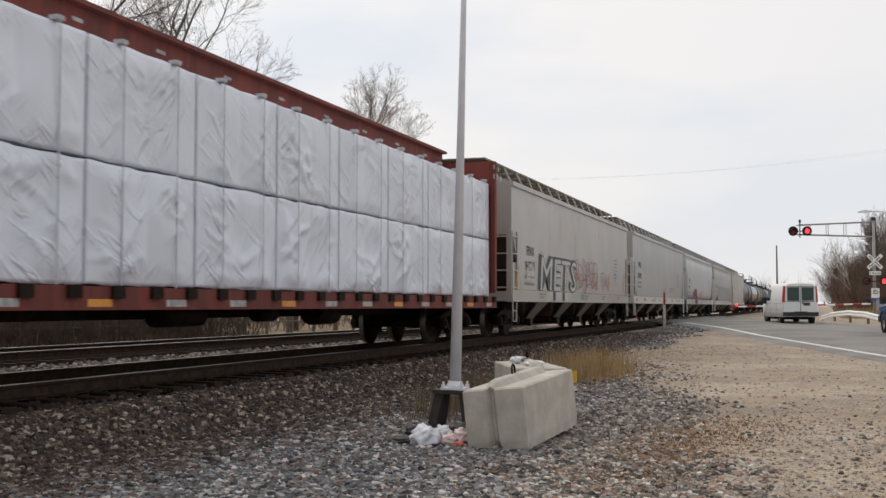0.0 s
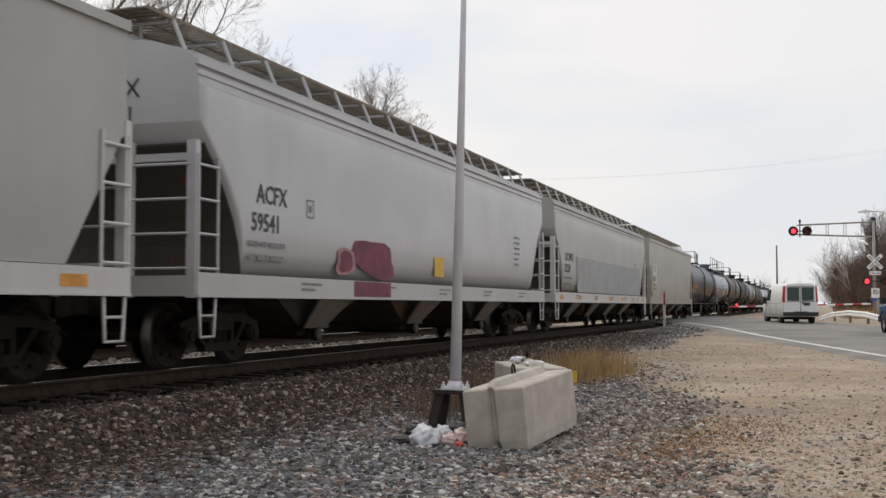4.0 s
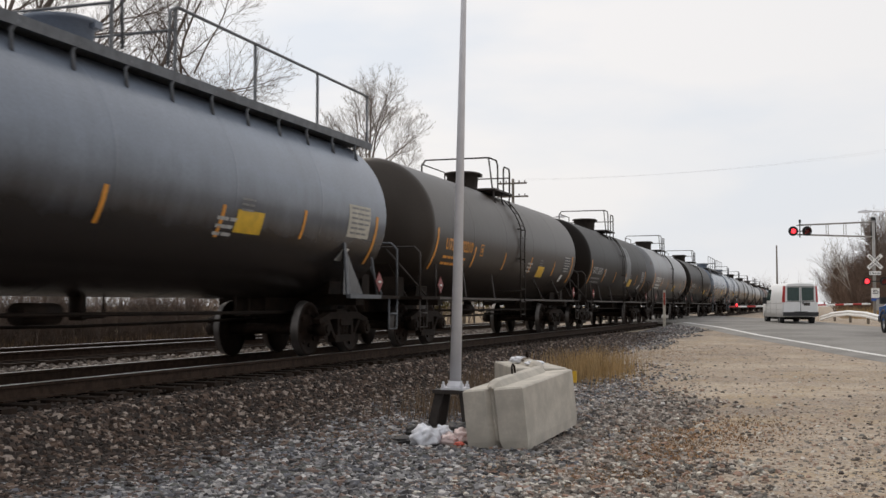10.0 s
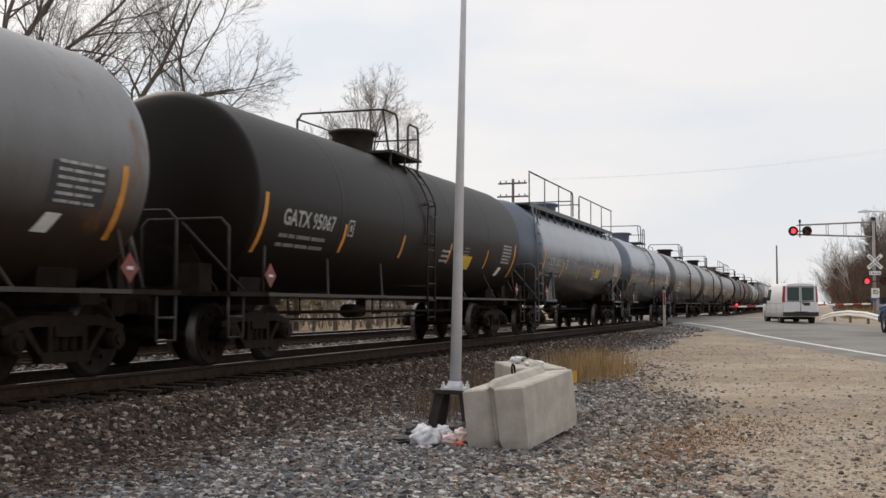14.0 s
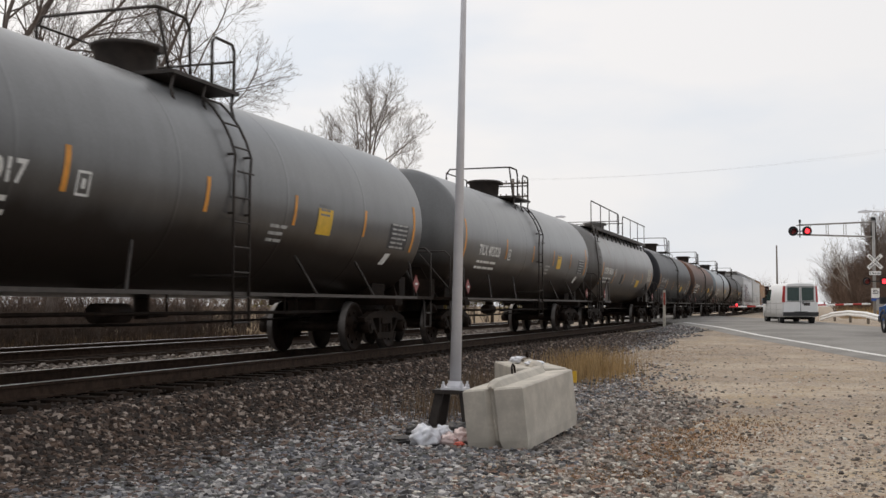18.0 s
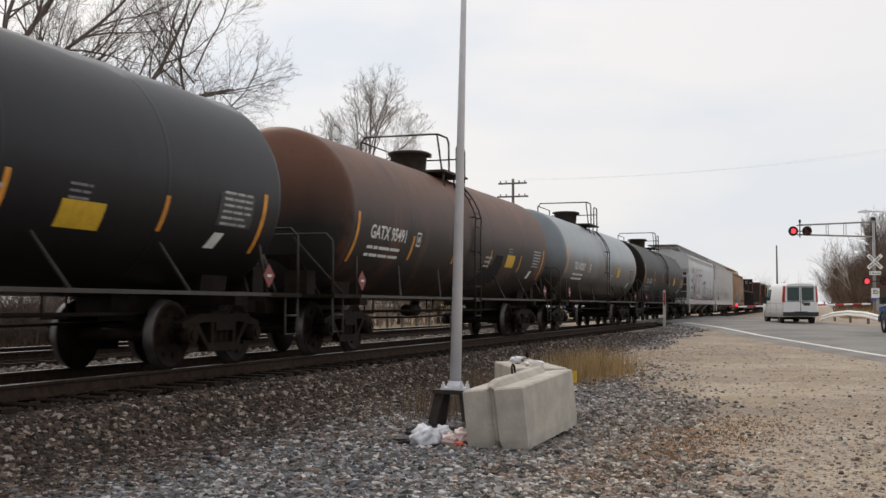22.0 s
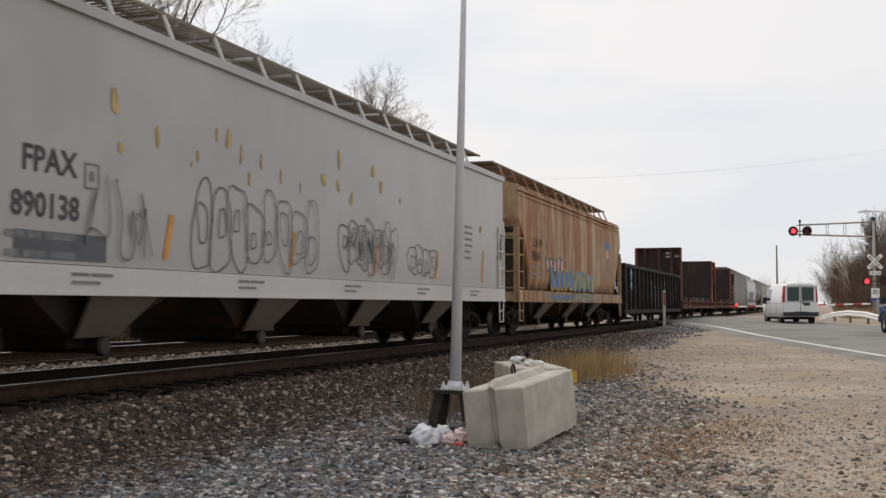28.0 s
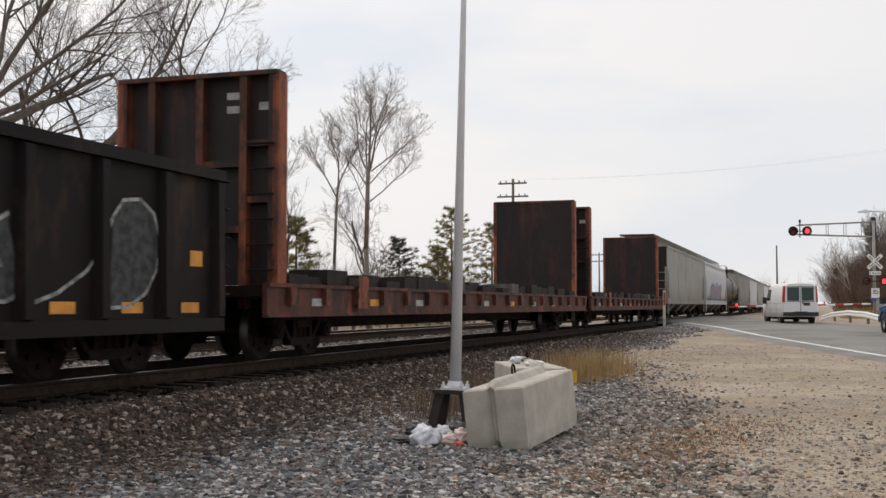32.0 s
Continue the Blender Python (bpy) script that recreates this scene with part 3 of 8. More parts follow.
# ---- tank car ----
def tank_car(label, paint, L, R=1.52, zc=2.48, mark="", mark_mat=None, long_deck=False, strips=5, placard=True, dome=-0.45, seed=0, strip_mat=None, patches=(), panel=False, wide=True, bar=True, mark_y=0.0, hazard_y=0.0, hazard_z=0.0, mark_z=0.0, fittings=None, strip_at=None):
    car = thing("tank_car", label, "tank car", group="freight train cars")
    rnd = random.Random(seed)
    H = L / 2 - 0.97
    fit_mat = fittings or M_DKGREY
    bm = BM()
    prof = []
    hd = 0.44
    for k in range(9):
        a = math.pi / 2 * k / 8
        prof.append((-H + hd - hd * math.cos(a), R * math.sin(a)))
    prof += [(-H + hd + 0.05, R), (-H + hd + 0.25, R)]
    n = 5
    for k in range(1, n):
        y = -H + hd + (2 * H - 2 * hd) * k / n
        prof += [(y - 0.16, R), (y - 0.05, R), (y - 0.03, R), (y - 0.012, R + 0.004), (y + 0.012, R + 0.004), (y + 0.03, R), (y + 0.05, R), (y + 0.16, R)]
    prof += [(H - hd - 0.25, R), (H - hd - 0.05, R)]
    for k in range(8, -1, -1):
        a = math.pi / 2 * k / 8
        prof.append((H - hd + hd * math.cos(a), R * math.sin(a)))
    revolve(bm, prof, "Y", 64, True, (0, 0, zc))
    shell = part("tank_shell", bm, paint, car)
    # frame: side bars, end decks, stub sills, saddles
    ty = L / 2 - 2.25
    running_gear(car, L, ty)
    for s in (-1, 1):
        bm = BM()
        box(bm, -0.28, min(s * (L / 2 - 0.55), s * (ty - 1.5)), 0.72, 0.28, max(s * (L / 2 - 0.55), s * (ty - 1.5)), 1.02)
        part("stub_sill", bm, M_STEEL, car)
        bm = BM()
        loft(bm, [[(-0.9, s * ty - 0.35, 1.05), (0.9, s * ty - 0.35, 1.05), (0.95, s * ty - 0.35, 1.45), (-0.95, s * ty - 0.35, 1.45)], [(-0.9, s * ty + 0.35, 1.05), (0.9, s * ty + 0.35, 1.05), (0.95, s * ty + 0.35, 1.45), (-0.95, s * ty + 0.35, 1.45)]])
        part("saddle", bm, M_STEEL, car)
        bm = BM()
        box(bm, -1.35, s * ty - 0.18, 0.86, 1.35, s * ty + 0.18, 1.05)
        part("body_bolster", bm, M_STEEL, car)
    for s in (-1, 1):
        bm = BM()
        box(bm, -1.5, min(s * (L / 2 - 0.62), s * (L / 2 - 1.7)), 0.98, 1.5, max(s * (L / 2 - 0.62), s * (L / 2 - 1.7)), 1.04)
        part("end_platform", bm, M_STEEL, car)
        e = s * (L / 2 - 0.66)
        bm = BM()
        loft(bm, [[(-0.95, s * (L / 2 - 1.25), 1.03), (0.95, s * (L / 2 - 1.25), 1.03), (0.62, s * (L / 2 - 1.02), 1.72), (-0.62, s * (L / 2 - 1.02), 1.72)], [(-0.95, s * (L / 2 - 1.31), 1.03), (0.95, s * (L / 2 - 1.31), 1.03), (0.62, s * (L / 2 - 1.08), 1.72), (-0.62, s * (L / 2 - 1.08), 1.72)]])
        part("head_brace_plate", bm, M_STEEL, car)
        bm = BM()
        boxc(bm, (0.72, s * (L / 2 - 0.95), 1.24), (0.42, 0.34, 0.40))
        part("brake_housing", bm, M_STEEL, car)
        for x in (-1.45, 1.45):
            bm = BM()
            g = 1 if x > 0 else -1
            pipe(bm, [(x, e, 1.0), (x, e, 1.92), (x - 0.12 * g, e, 2.04), (x - 1.25 * g, e, 2.04), (x - 1.35 * g, e, 1.95), (x - 1.35 * g, e, 1.0)], 0.022)
            part("end_handrail", bm, fit_mat, car)
            bm = BM()
            pipe(bm, [(x, e - s * 1.0, 1.0), (x - g * 0.06, e - s * 1.15, 1.72)], 0.024)
            part("grab_post", bm, fit_mat, car)
            bm = BM()
            pipe(bm, [(x * 0.5, e, 2.0), (x * 0.95, e - s * 0.6, 1.05)], 0.02)
            part("end_brace", bm, fit_mat, car)
            bm = BM()
            pipe(bm, [(x, e, 0.98), (x, e, 0.42), (x, e - s * 0.42, 0.42), (x, e - s * 0.42, 0.98)], 0.02)
            pipe(bm, [(x, e, 0.70), (x, e - s * 0.42, 0.70)], 0.018)
            part("sill_step", bm, fit_mat, car)
    for x in (-1.5, 1.5):
        g = 1 if x > 0 else -1
        if bar:
            bm = BM()
            box(bm, x - 0.03, -L / 2 + 1.7, 0.985, x + 0.03, L / 2 - 1.7, 1.035)
            part("running_rail", bm, M_GREYBAR, car)
            for y in (-5.0, -2.6, 2.6, 5.0):
                if abs(y) < L / 2 - 3:
                    bm = BM()
                    tube(bm, (x, y, 1.02), (x - g * 0.2, y - math.copysign(0.40, y), 1.62), 0.022, 6)
                    part("rail_strut", bm, M_DKGREY, car)
        else:
            # short side sills by the trucks, each held up by a gusset
            for s in (-1, 1):
                bm = BM()
                box(bm, x - 0.04, min(s * (L / 2 - 1.7), s * (L / 2 - 3.1)), 0.975, x + 0.04, max(s * (L / 2 - 1.7), s * (L / 2 - 3.1)), 1.045)
                part("side_sill", bm, fit_mat, car)
                y = s * (L / 2 - 3.1)
                bm = BM()
                loft(bm, [[(x * 0.97, y - 0.02, 1.03), (x * 0.97, y + s * 0.10, 1.03), (x * 0.93, y + s * 0.06, 1.92), (x * 0.93, y - 0.02, 1.92)], [(x * 0.99, y - 0.02, 1.03), (x * 0.99, y + s * 0.10, 1.03), (x * 0.95, y + s * 0.06, 1.92), (x * 0.95, y - 0.02, 1.92)]])
                part("sill_brace", bm, fit_mat, car)
                bm = BM()
                loft(bm, [[(x * 0.90, y, 1.04), (x * 0.90, y + s * 0.9, 1.04), (x * 0.90, y + s * 0.08, 1.85)], [(x * 0.93, y, 1.04), (x * 0.93, y + s * 0.9, 1.04), (x * 0.93, y + s * 0.08, 1.85)]])
                part("gusset_plate", bm, paint, car)
    # brake cylinder, rods and piping beneath
    bm = BM()
    tube(bm, (0.35, -1.6, 0.75), (0.35, -0.9, 0.75), 0.13, 12)
    part("brake_cylinder", bm, M_STEEL, car)
    for pts, r in (([(0.5, -L / 2 + 2.5, 0.74), (0.5, L / 2 - 2.5, 0.74)], 0.028), ([(-0.4, -L / 2 + 2.5, 0.62), (-0.1, 0, 0.58), (-0.4, L / 2 - 2.5, 0.62)], 0.022)):
        bm = BM()
        pipe(bm, pts, r)
        part("brake_pipe", bm, M_STEEL, car)
    bm = BM()
    tube(bm, (0, 0.0, 0.66), (0, 0.0, 1.02), 0.11, 12)
    part("bottom_outlet", bm, M_STEEL, car)
    for y in (-L / 4, L / 4 - 1.0, -0.6):
        bm = BM()
        pipe(bm, [(0.5, y, 1.0), (0.5, y, 0.70), (0.5, y + 0.45, 0.70), (0.5, y + 0.45, 1.0)], 0.02)
        part("pipe_hanger", bm, M_STEEL, car)
    # fittings at the crown
    yd = dome
    bm = BM()
    top = zc + R
    revolve(bm, [(-0.10, 0.40), (0.36, 0.43), (0.37, 0.49), (0.42, 0.50), (0.44, 0.44), (0.46, 0.0)], "Z", 28, True, (0, yd, top))
    boxc(bm, (0.44, yd + 0.1, top + 0.36), (0.14, 0.16, 0.09))
    part("valve_housing", bm, M_DKGREY if bar else paint, car)
    if long_deck:
        x0, x1 = 0.66, 1.10
        zz = zc + math.sqrt(R * R - 0.9 * 0.9) + 0.13
        bm = BM()
        box(bm, x0, -H + 0.45, zz, x1, H - 0.15, zz + 0.04)
        box(bm, x1 - 0.015, -H + 0.45, zz - 0.07, x1 + 0.015, H - 0.15, zz + 0.06)
        part("walkway", bm, fit_mat, car)
        k = -H + 0.8
        while k < H - 0.4:
            bm = BM()
            pipe(bm, [(x1, k, zz), (x1 - 0.02, k - 0.1, zz - 0.12), (x1 + 0.05, k - 0.16, zc + math.sqrt(R * R - 1.15 ** 2))], 0.024)
            part("walkway_bracket", bm, fit_mat, car)
            k += 1.02
        for a, b in ((-H + 0.5, -0.9), (0.5, H - 0.3)):
            for q in range(4):
                y = a + (b - a) * q / 3
                bm = BM()
                box(bm, x1 - 0.035, y - 0.03, zz, x1 - 0.01, y + 0.03, zz + 0.92)
                part("rail_post", bm, fit_mat, car)
            bm = BM()
            pipe(bm, [(x1, a - 0.12, zz + 0.95), (x1, b, zz + 0.92), (x1, b + 0.16, zz + 0.84), (x1, b + 0.2, zz + 0.1)] if a < 0 else [(x1, a - 0.2, zz + 0.1), (x1, a - 0.16, zz + 0.84), (x1, a, zz + 0.92), (x1, b, zz + 0.92)], 0.024)
            part("railing", bm, fit_mat, car)
            bm = BM()
            e = b if a < 0 else a
            pipe(bm, [(x1, e, zz + 0.62), (-x1, e, zz + 0.62), (-x1, e, zz)], 0.02)
            part("cross_rail", bm, fit_mat, car)
        bm = BM()
        y = -H + 0.15
        for dy in (0, 0.45):
            pipe(bm, [(1.5, y + dy - 0.25, 1.0), (1.42, y + dy - 0.05, 2.4), (1.2, y + dy + 0.2, zz)], 0.024)
        for q in range(9):
            f = q / 9
            z = 1.2 + (zz - 1.2) * f
            x = 1.5 - 0.06 * f if f < 0.6 else 1.46 - (f - 0.6) * 0.62
            yy = y - 0.22 + 0.4 * f
            tube(bm, (x, yy, z), (x, yy + 0.45, z), 0.016, 6)
        part("ladder", bm, fit_mat, car)
    else:
        zz = top - 0.10
        bm = BM()
        box(bm, 0.45, yd - 0.5, zz, 1.05, yd + 1.3, zz + 0.05)
        box(bm, -1.05, yd - 1.2, zz, -0.45, yd + 1.3, zz + 0.05)
        for y in (yd - 0.4, yd + 0.4, yd + 1.2):
            pipe(bm, [(1.0, y, zz), (1.0, y - 0.06, zz - 0.18), (1.08, y - 0.12, zc + math.sqrt(R * R - 1.1 ** 2))], 0.022)
        part("walkway", bm, fit_mat, car)
        h = zz + 0.82
        for pts, r in (([(-0.9, yd - 0.75, zz + 0.25), (-0.9, yd - 0.75, h - 0.14), (-0.8, yd - 0.75, h), (0.84, yd - 0.75, h), (0.96, yd - 0.7, h), (0.98, yd - 0.1, h), (0.98, yd + 0.02, h - 0.12), (0.98, yd + 0.05, zz)], 0.024),
                       ([(0.93, yd - 0.68, h), (0.98, yd - 0.45, zz - 0.05)], 0.022),
                       ([(0.98, yd + 0.62, zz), (0.98, yd + 0.62, h - 0.16), (0.98, yd + 0.70, h - 0.08), (0.98, yd + 1.18, h - 0.08), (0.98, yd + 1.25, h - 0.16), (0.98, yd + 1.25, zz)], 0.024),
                       ([(-0.98, yd + 1.25, zz + 0.5), (0.98, yd + 1.25, zz + 0.5)], 0.018),
                       ([(-0.9, yd - 0.75, h - 0.1), (-0.9, yd + 1.2, h - 0.1), (-0.9, yd + 1.25, zz)], 0.02)):
            bm = BM()
            pipe(bm, pts, r)
            part("handrail", bm, fit_mat, car)
        bm = BM()
        y0 = yd + 0.25
        for dy in (0, 0.45):
            pts = [(1.55, y0 + dy, 0.55), (1.55, y0 + dy, 2.6)]
            for q in range(1, 6):
                a = 0.1 + (0.85 - 0.1) * q / 5
                pts.append(((R + 0.1) * math.cos(a), y0 + dy, zc + (R + 0.1) * math.sin(a)))
            pipe(bm, pts, 0.019)
        for q in range(10):
            z = 0.62 + q * 0.34
            x = 1.55 if z < 2.6 else (R + 0.1) * math.cos(math.asin(min(0.95, (z - zc) / (R + 0.1))))
            tube(bm, (x, y0, z), (x, y0 + 0.45, z), 0.014, 6)
        for z in (1.25, 2.1, 2.9):
            x = math.sqrt(max(0.1, R * R - (z - zc) ** 2))
            for dy in (0, 0.45):
                tube(bm, (x - 0.02, y0 + dy, z), (1.55 if z < 2.7 else x + 0.1, y0 + dy, z), 0.018, 6)
        part("ladder", bm, fit_mat, car)
    # markings on both flanks' near side
    sm = strip_mat or M_ORANGE
    ends = H - 0.90
    up = 0.0 if wide else 0.30
    gap = (ends * 2 / 13.75) ** 1.8
    at = strip_at or (2.6 * gap, 5.4 * gap, 8.3 * gap)
    for y, z0, h, w in [(-ends - 0.30, 1.62, 0.92, 0.11), (-ends + at[0], 1.75, 0.50, 0.10), (-ends + at[1], 1.77, 0.46, 0.09), (-ends + at[2], 1.77, 0.46, 0.09), (ends - (3.0 if panel else 2.55), 1.76 + (0.12 if panel else 0.0), 0.46, 0.09), (ends - 0.05, 1.60, 0.90, 0.11)][:strips + 1]:
        part("reflective_strip", on_tank(rect_mesh(w, h, 6, 0.02), R, zc, y, z0 + up), sm, shell)
    if placard:
        pw, ph = (0.78, 0.33) if wide else (0.56, 0.42)
        part("hazard_panel", on_tank(rect_mesh(pw, ph), R, zc, ends - 4.45 + up + hazard_y, 1.69 + up + hazard_z), M_YELLOW, shell)
        part("panel_print", on_tank(bars_mesh([(0.3, 0.06), (0.2, 0.14), (0.36,)], 0.03, 0.045, seed), R + 0.004, zc, ends - 4.38 + up + hazard_y, 2.14 + up + hazard_z), M_GREYD, shell)
    if panel:
        part("data_panel", on_tank(rect_mesh(0.95, 0.56), R, zc, ends - 1.25, 2.02), M_CREAM, shell)
    mm = mark_mat or M_WHITE
    shift = 0.0 if wide else 0.25
    if mark:
        part("reporting_mark", on_tank(text_mesh("letters", mark, 0.345, 0.008), R, zc, -ends + 0.36 + shift + mark_y, 2.07 + mark_z), mm, shell)
        part("box_mark", on_tank(outline_box(0.24, 0.28, 0.03), R, zc, -ends + 0.62 + shift + mark_y + 0.195 * len(mark) + 0.24, 2.03 + mark_z), mm, shell)
        part("load_data", on_tank(bars_mesh([(0.28, 0.2, 0.5, 0.5), (0.2, 0.36, 0.45, 0.5)], 0.06, 0.09, seed + 1), R, zc, -ends + 0.36 + shift + mark_y, 1.88 + mark_z), M_GREYD if mm is M_DIMWHITE else mm, shell)
    part("test_data", on_tank(bars_mesh([(0.3, 0.22, 0.2), (0.22, 0.3, 0.2), (0.3, 0.2, 0.24), (0.26, 0.26, 0.2), (0.3, 0.3), (0.24, 0.2, 0.2)], 0.035, 0.05, seed + 2), R + 0.004, zc, ends - 1.15, 2.5 if panel else 2.35), M_GREYD if panel else M_DIMWHITE, shell)
    if not panel:
        part("stencil_patch", on_tank(rect_mesh(0.95, 0.46), R, zc, ends - 1.25, 1.92), M_BLACKD, shell)
    part("notice", on_tank(bars_mesh([(0.3, 0.2), (0.46,), (0.2, 0.24)], 0.05, 0.06, seed + 3), R, zc, ends * 0.15, 2.0), M_DIMWHITE, shell)
    part("label_plate", on_tank(rect_mesh(0.26, 0.24, 3, 0.12), R, zc, ends - 1.3, 1.62), M_WHITE, shell)
    for s in (-1, 1):
        bm = BM()
        y = s * (L / 2 - 1.75)
        m = Matrix.Translation((1.52, y, 1.28)) @ Matrix.Rotation(math.pi / 4, 4, "X")
        boxc(bm, (0, 0, 0), (0.012, 0.25, 0.25), m)
        part("diamond_placard", bm, M_PINKRED, car)
        bm = BM()
        boxc(bm, (0, 0, 0), (0.014, 0.12, 0.04), Matrix.Translation((1.527, y, 1.28)))
        part("placard_print", bm, M_WHITE, car)
    for (y, z, w, h, mat_) in patches:
        part("paint_patch", on_tank(blob_mesh(w, h, seed + int(y * 7)), R, zc, y, z), mat_, shell)
    return car


def blob_mesh(w, h, seed, n=9):
    """An uneven patch of paint."""
    rnd = random.Random(seed)
    bm = BM()
    rows = []
    for k in range(n + 1):
        f = k / n
        a, b = rnd.uniform(0, 0.16) * w, rnd.uniform(0, 0.16) * w
        rows.append([(a, f * h, 0), (w / 2, f * h, 0), (w - b, f * h, 0)])
    loft(bm, rows, closed=False, caps=False)
    me = bpy.data.meshes.new("patch")
    bm.to_mesh(me)
    bm.free()
    return me


# ---- covered hopper ----
GRATINGS = {}


def walk_grating(half, width):
    """Steel walk grating: flat cross slats with gaps, held by two edge bars; one mesh for each length."""
    key = (half, round(width, 3))
    if key not in GRATINGS:
        bm = BM()
        for x in (0.0, width * 0.5, width):
            box(bm, x - 0.012, -half, -0.005, x + 0.012, half, 0.04)
        n = int(half * 2 / 0.135)
        for k in range(n):
            y = -half + (k + 0.5) * half * 2 / n
            box(bm, 0.0, y - 0.048, 0.012, width, y + 0.048, 0.020)
        GRATINGS[key] = done(bm, "roof_walk")
    return GRATINGS[key]


def hopper_car(label, paint, L, mark=("", ""), mark_mat=None, bays=4, curved=False, band=None, strips=(), seed=0, zbox=1.28, eave=4.02, mark_z=(2.35, 1.9), holes=False, mark_dy=0.0, trim=None, tags=(), end_plate=None):
    car = thing("covered_hopper", label, "hopper car", group="freight train cars")
    rnd = random.Random(seed)
    trim = trim or paint
    Lb = L - 1.45
    W = 1.58
    running_gear(car, L, L / 2 - 2.3)

    def section(y, zb):
        if curved:
            side = []
            for q in range(9):
                f = q / 8
                z = max(zb, 0) + (eave - zb) * f
                g = (z - zbox) / (eave - zbox)
                side.append((W - 0.11 * abs(2 * g - 1) ** 7, y, z))
        else:
            side = [(W, y, zb + (eave - zb) * q / 8) for q in range(9)]
        roof = [(W - 0.06, y, eave + 0.07), (W * 0.55, y, eave + 0.26), (0, y, eave + 0.36), (-W * 0.55, y, eave + 0.26), (-W + 0.06, y, eave + 0.07)]
        return side + roof + [(-p[0], p[1], p[2]) for p in reversed(side)]

    hb = Lb / 2
    cut = [(0.06, 2.75), (0.14, 2.75), (1.1, zbox + 0.02), (1.16, zbox), (2.0, zbox)]
    if curved:
        cut = [(0.06, 3.2), (0.3, 2.97), (0.6, 2.66), (0.85, 2.36), (1.08, 2.02), (1.22, 1.70), (1.28, 1.45), (1.3, zbox), (2.0, zbox)]
    ys = [(-hb + d, z) for d, z in cut]
    ys += [(-hb + 2.0 + (2 * hb - 4.0) * k / 12, zbox) for k in range(1, 12)]
    ys += [(hb - d, z) for d, z in reversed(cut)]
    bm = BM()
    loft(bm, [section(y, zb) for y, zb in ys], smooth=curved)
    body = part("hopper_body", bm, paint, car)
    if not curved:
        for s in (-1, 1):
            bm = BM()
            box(bm, s * W - 0.03, -hb + 0.06, eave - 0.06, s * W + 0.05, hb - 0.06, eave + 0.06)
            part("roof_rail", bm, paint, car)
    else:
        for s in (-1, 1):
            for z in (eave - 0.05, eave - 0.18, eave - 0.30):
                bm = BM()
                box(bm, s * (W - 0.09) - 0.03, -hb + 0.06, z - 0.035, s * (W - 0.07) + 0.055, hb - 0.06, z + 0.035)
                part("roof_rail", bm, paint, car)
    for s in (-1, 1):
        bm = BM()
        box(bm, s * 1.61 - 0.04, -hb, 0.98, s * 1.61 + 0.012, hb, 1.27)
        box(bm, s * 1.61 - 0.10, -hb, 0.955, s * 1.61 + 0.03, hb, 0.985)
        part("side_sill", bm, trim, car)
    # sloping end sheets: rusty, the end void's shade put into their dark colour
    for s in (-1, 1):
        bm = BM()
        loft(bm, [[(-W + 0.05, s * (hb - d + 0.03), z - 0.035), (W - 0.05, s * (hb - d + 0.03), z - 0.035), (W - 0.05, s * (hb - d + 0.01), z - 0.01), (-W + 0.05, s * (hb - d + 0.01), z - 0.01)] for d, z in cut[1:-1]])
        part("shaded_slope_sheet", bm, M_BAY, car)
    # outlet bays
    n = bays
    span = (2 * hb - 4.6)
    for k in range(n):
        c = -hb + 2.3 + span * (k + 0.5) / n
        w = span / n / 2
        bm = BM()
        loft(bm, [[(-1.30, c - w, 1.26), (1.30, c - w, 1.26), (1.30, c + w, 1.26), (-1.30, c + w, 1.26)],
                  [(-0.95, c - 0.40, 0.52), (0.95, c - 0.40, 0.52), (0.95, c + 0.40, 0.52), (-0.95, c + 0.40, 0.52)]])
        b = part("discharge_bay", bm, M_BAY, car)
        bm = BM()
        box(bm, -0.9, c - 0.36, 0.36, 0.9, c + 0.36, 0.52)
        tube(bm, (-1.0, c + 0.1, 0.38), (1.0, c + 0.1, 0.38), 0.09, 12)
        tube(bm, (1.0, c + 0.1, 0.38), (1.06, c + 0.1, 0.38), 0.12, 12)
        part("outlet", bm, M_STEEL, car)
        bm = BM()
        tube(bm, (0.92, c + 0.1, 0.38), (1.10, c + 0.1, 0.38), 0.10, 12)
        boxc(bm, (1.02, c + 0.3, 0.50), (0.08, 0.5, 0.06))
        part("outlet_cap", bm, M_OUTLET if seed in (4, 8, 11) else M_BAY, car)
        bm = BM()
        loft(bm, [[(1.50, c - 0.70, 0.98), (1.50, c + 0.62, 0.98), (1.05, c + 0.40, 0.48), (1.05, c - 0.40, 0.48)], [(1.46, c - 0.70, 0.98), (1.46, c + 0.62, 0.98), (1.01, c + 0.40, 0.48), (1.01, c - 0.40, 0.48)]])
        part("chute_plate", bm, M_CHUTE, car)
    for a, b in ((-L / 2 + 0.6, -hb + 3.2), (hb - 3.2, L / 2 - 0.6)):
        bm = BM()
        box(bm, -0.3, a, 0.72, 0.3, b, 1.02)
        part("centre_sill", bm, M_STEEL, car)
    # ends: slope sheet frames, posts, ladders, platforms
    for s in (-1, 1):
        e = s * (hb - 0.03)
        bm = BM()
        for x in (-1.53, 1.53):
            boxc(bm, (x, e, 1.95), (0.13, 0.12, 2.0))
        for x in (-0.62, 0.62):
            boxc(bm, (x, e, 1.95), (0.07, 0.07, 2.0))
        boxc(bm, (0, e, 1.10), (3.2, 0.12, 0.26))
        boxc(bm, (0, e - s * 0.02, 2.74), (3.14, 0.08, 0.10))
        part("end_frame", bm, trim, car)
        bm = BM()
        boxc(bm, (0, s * (hb - 0.6), 1.02), (3.1, 1.1, 0.05))
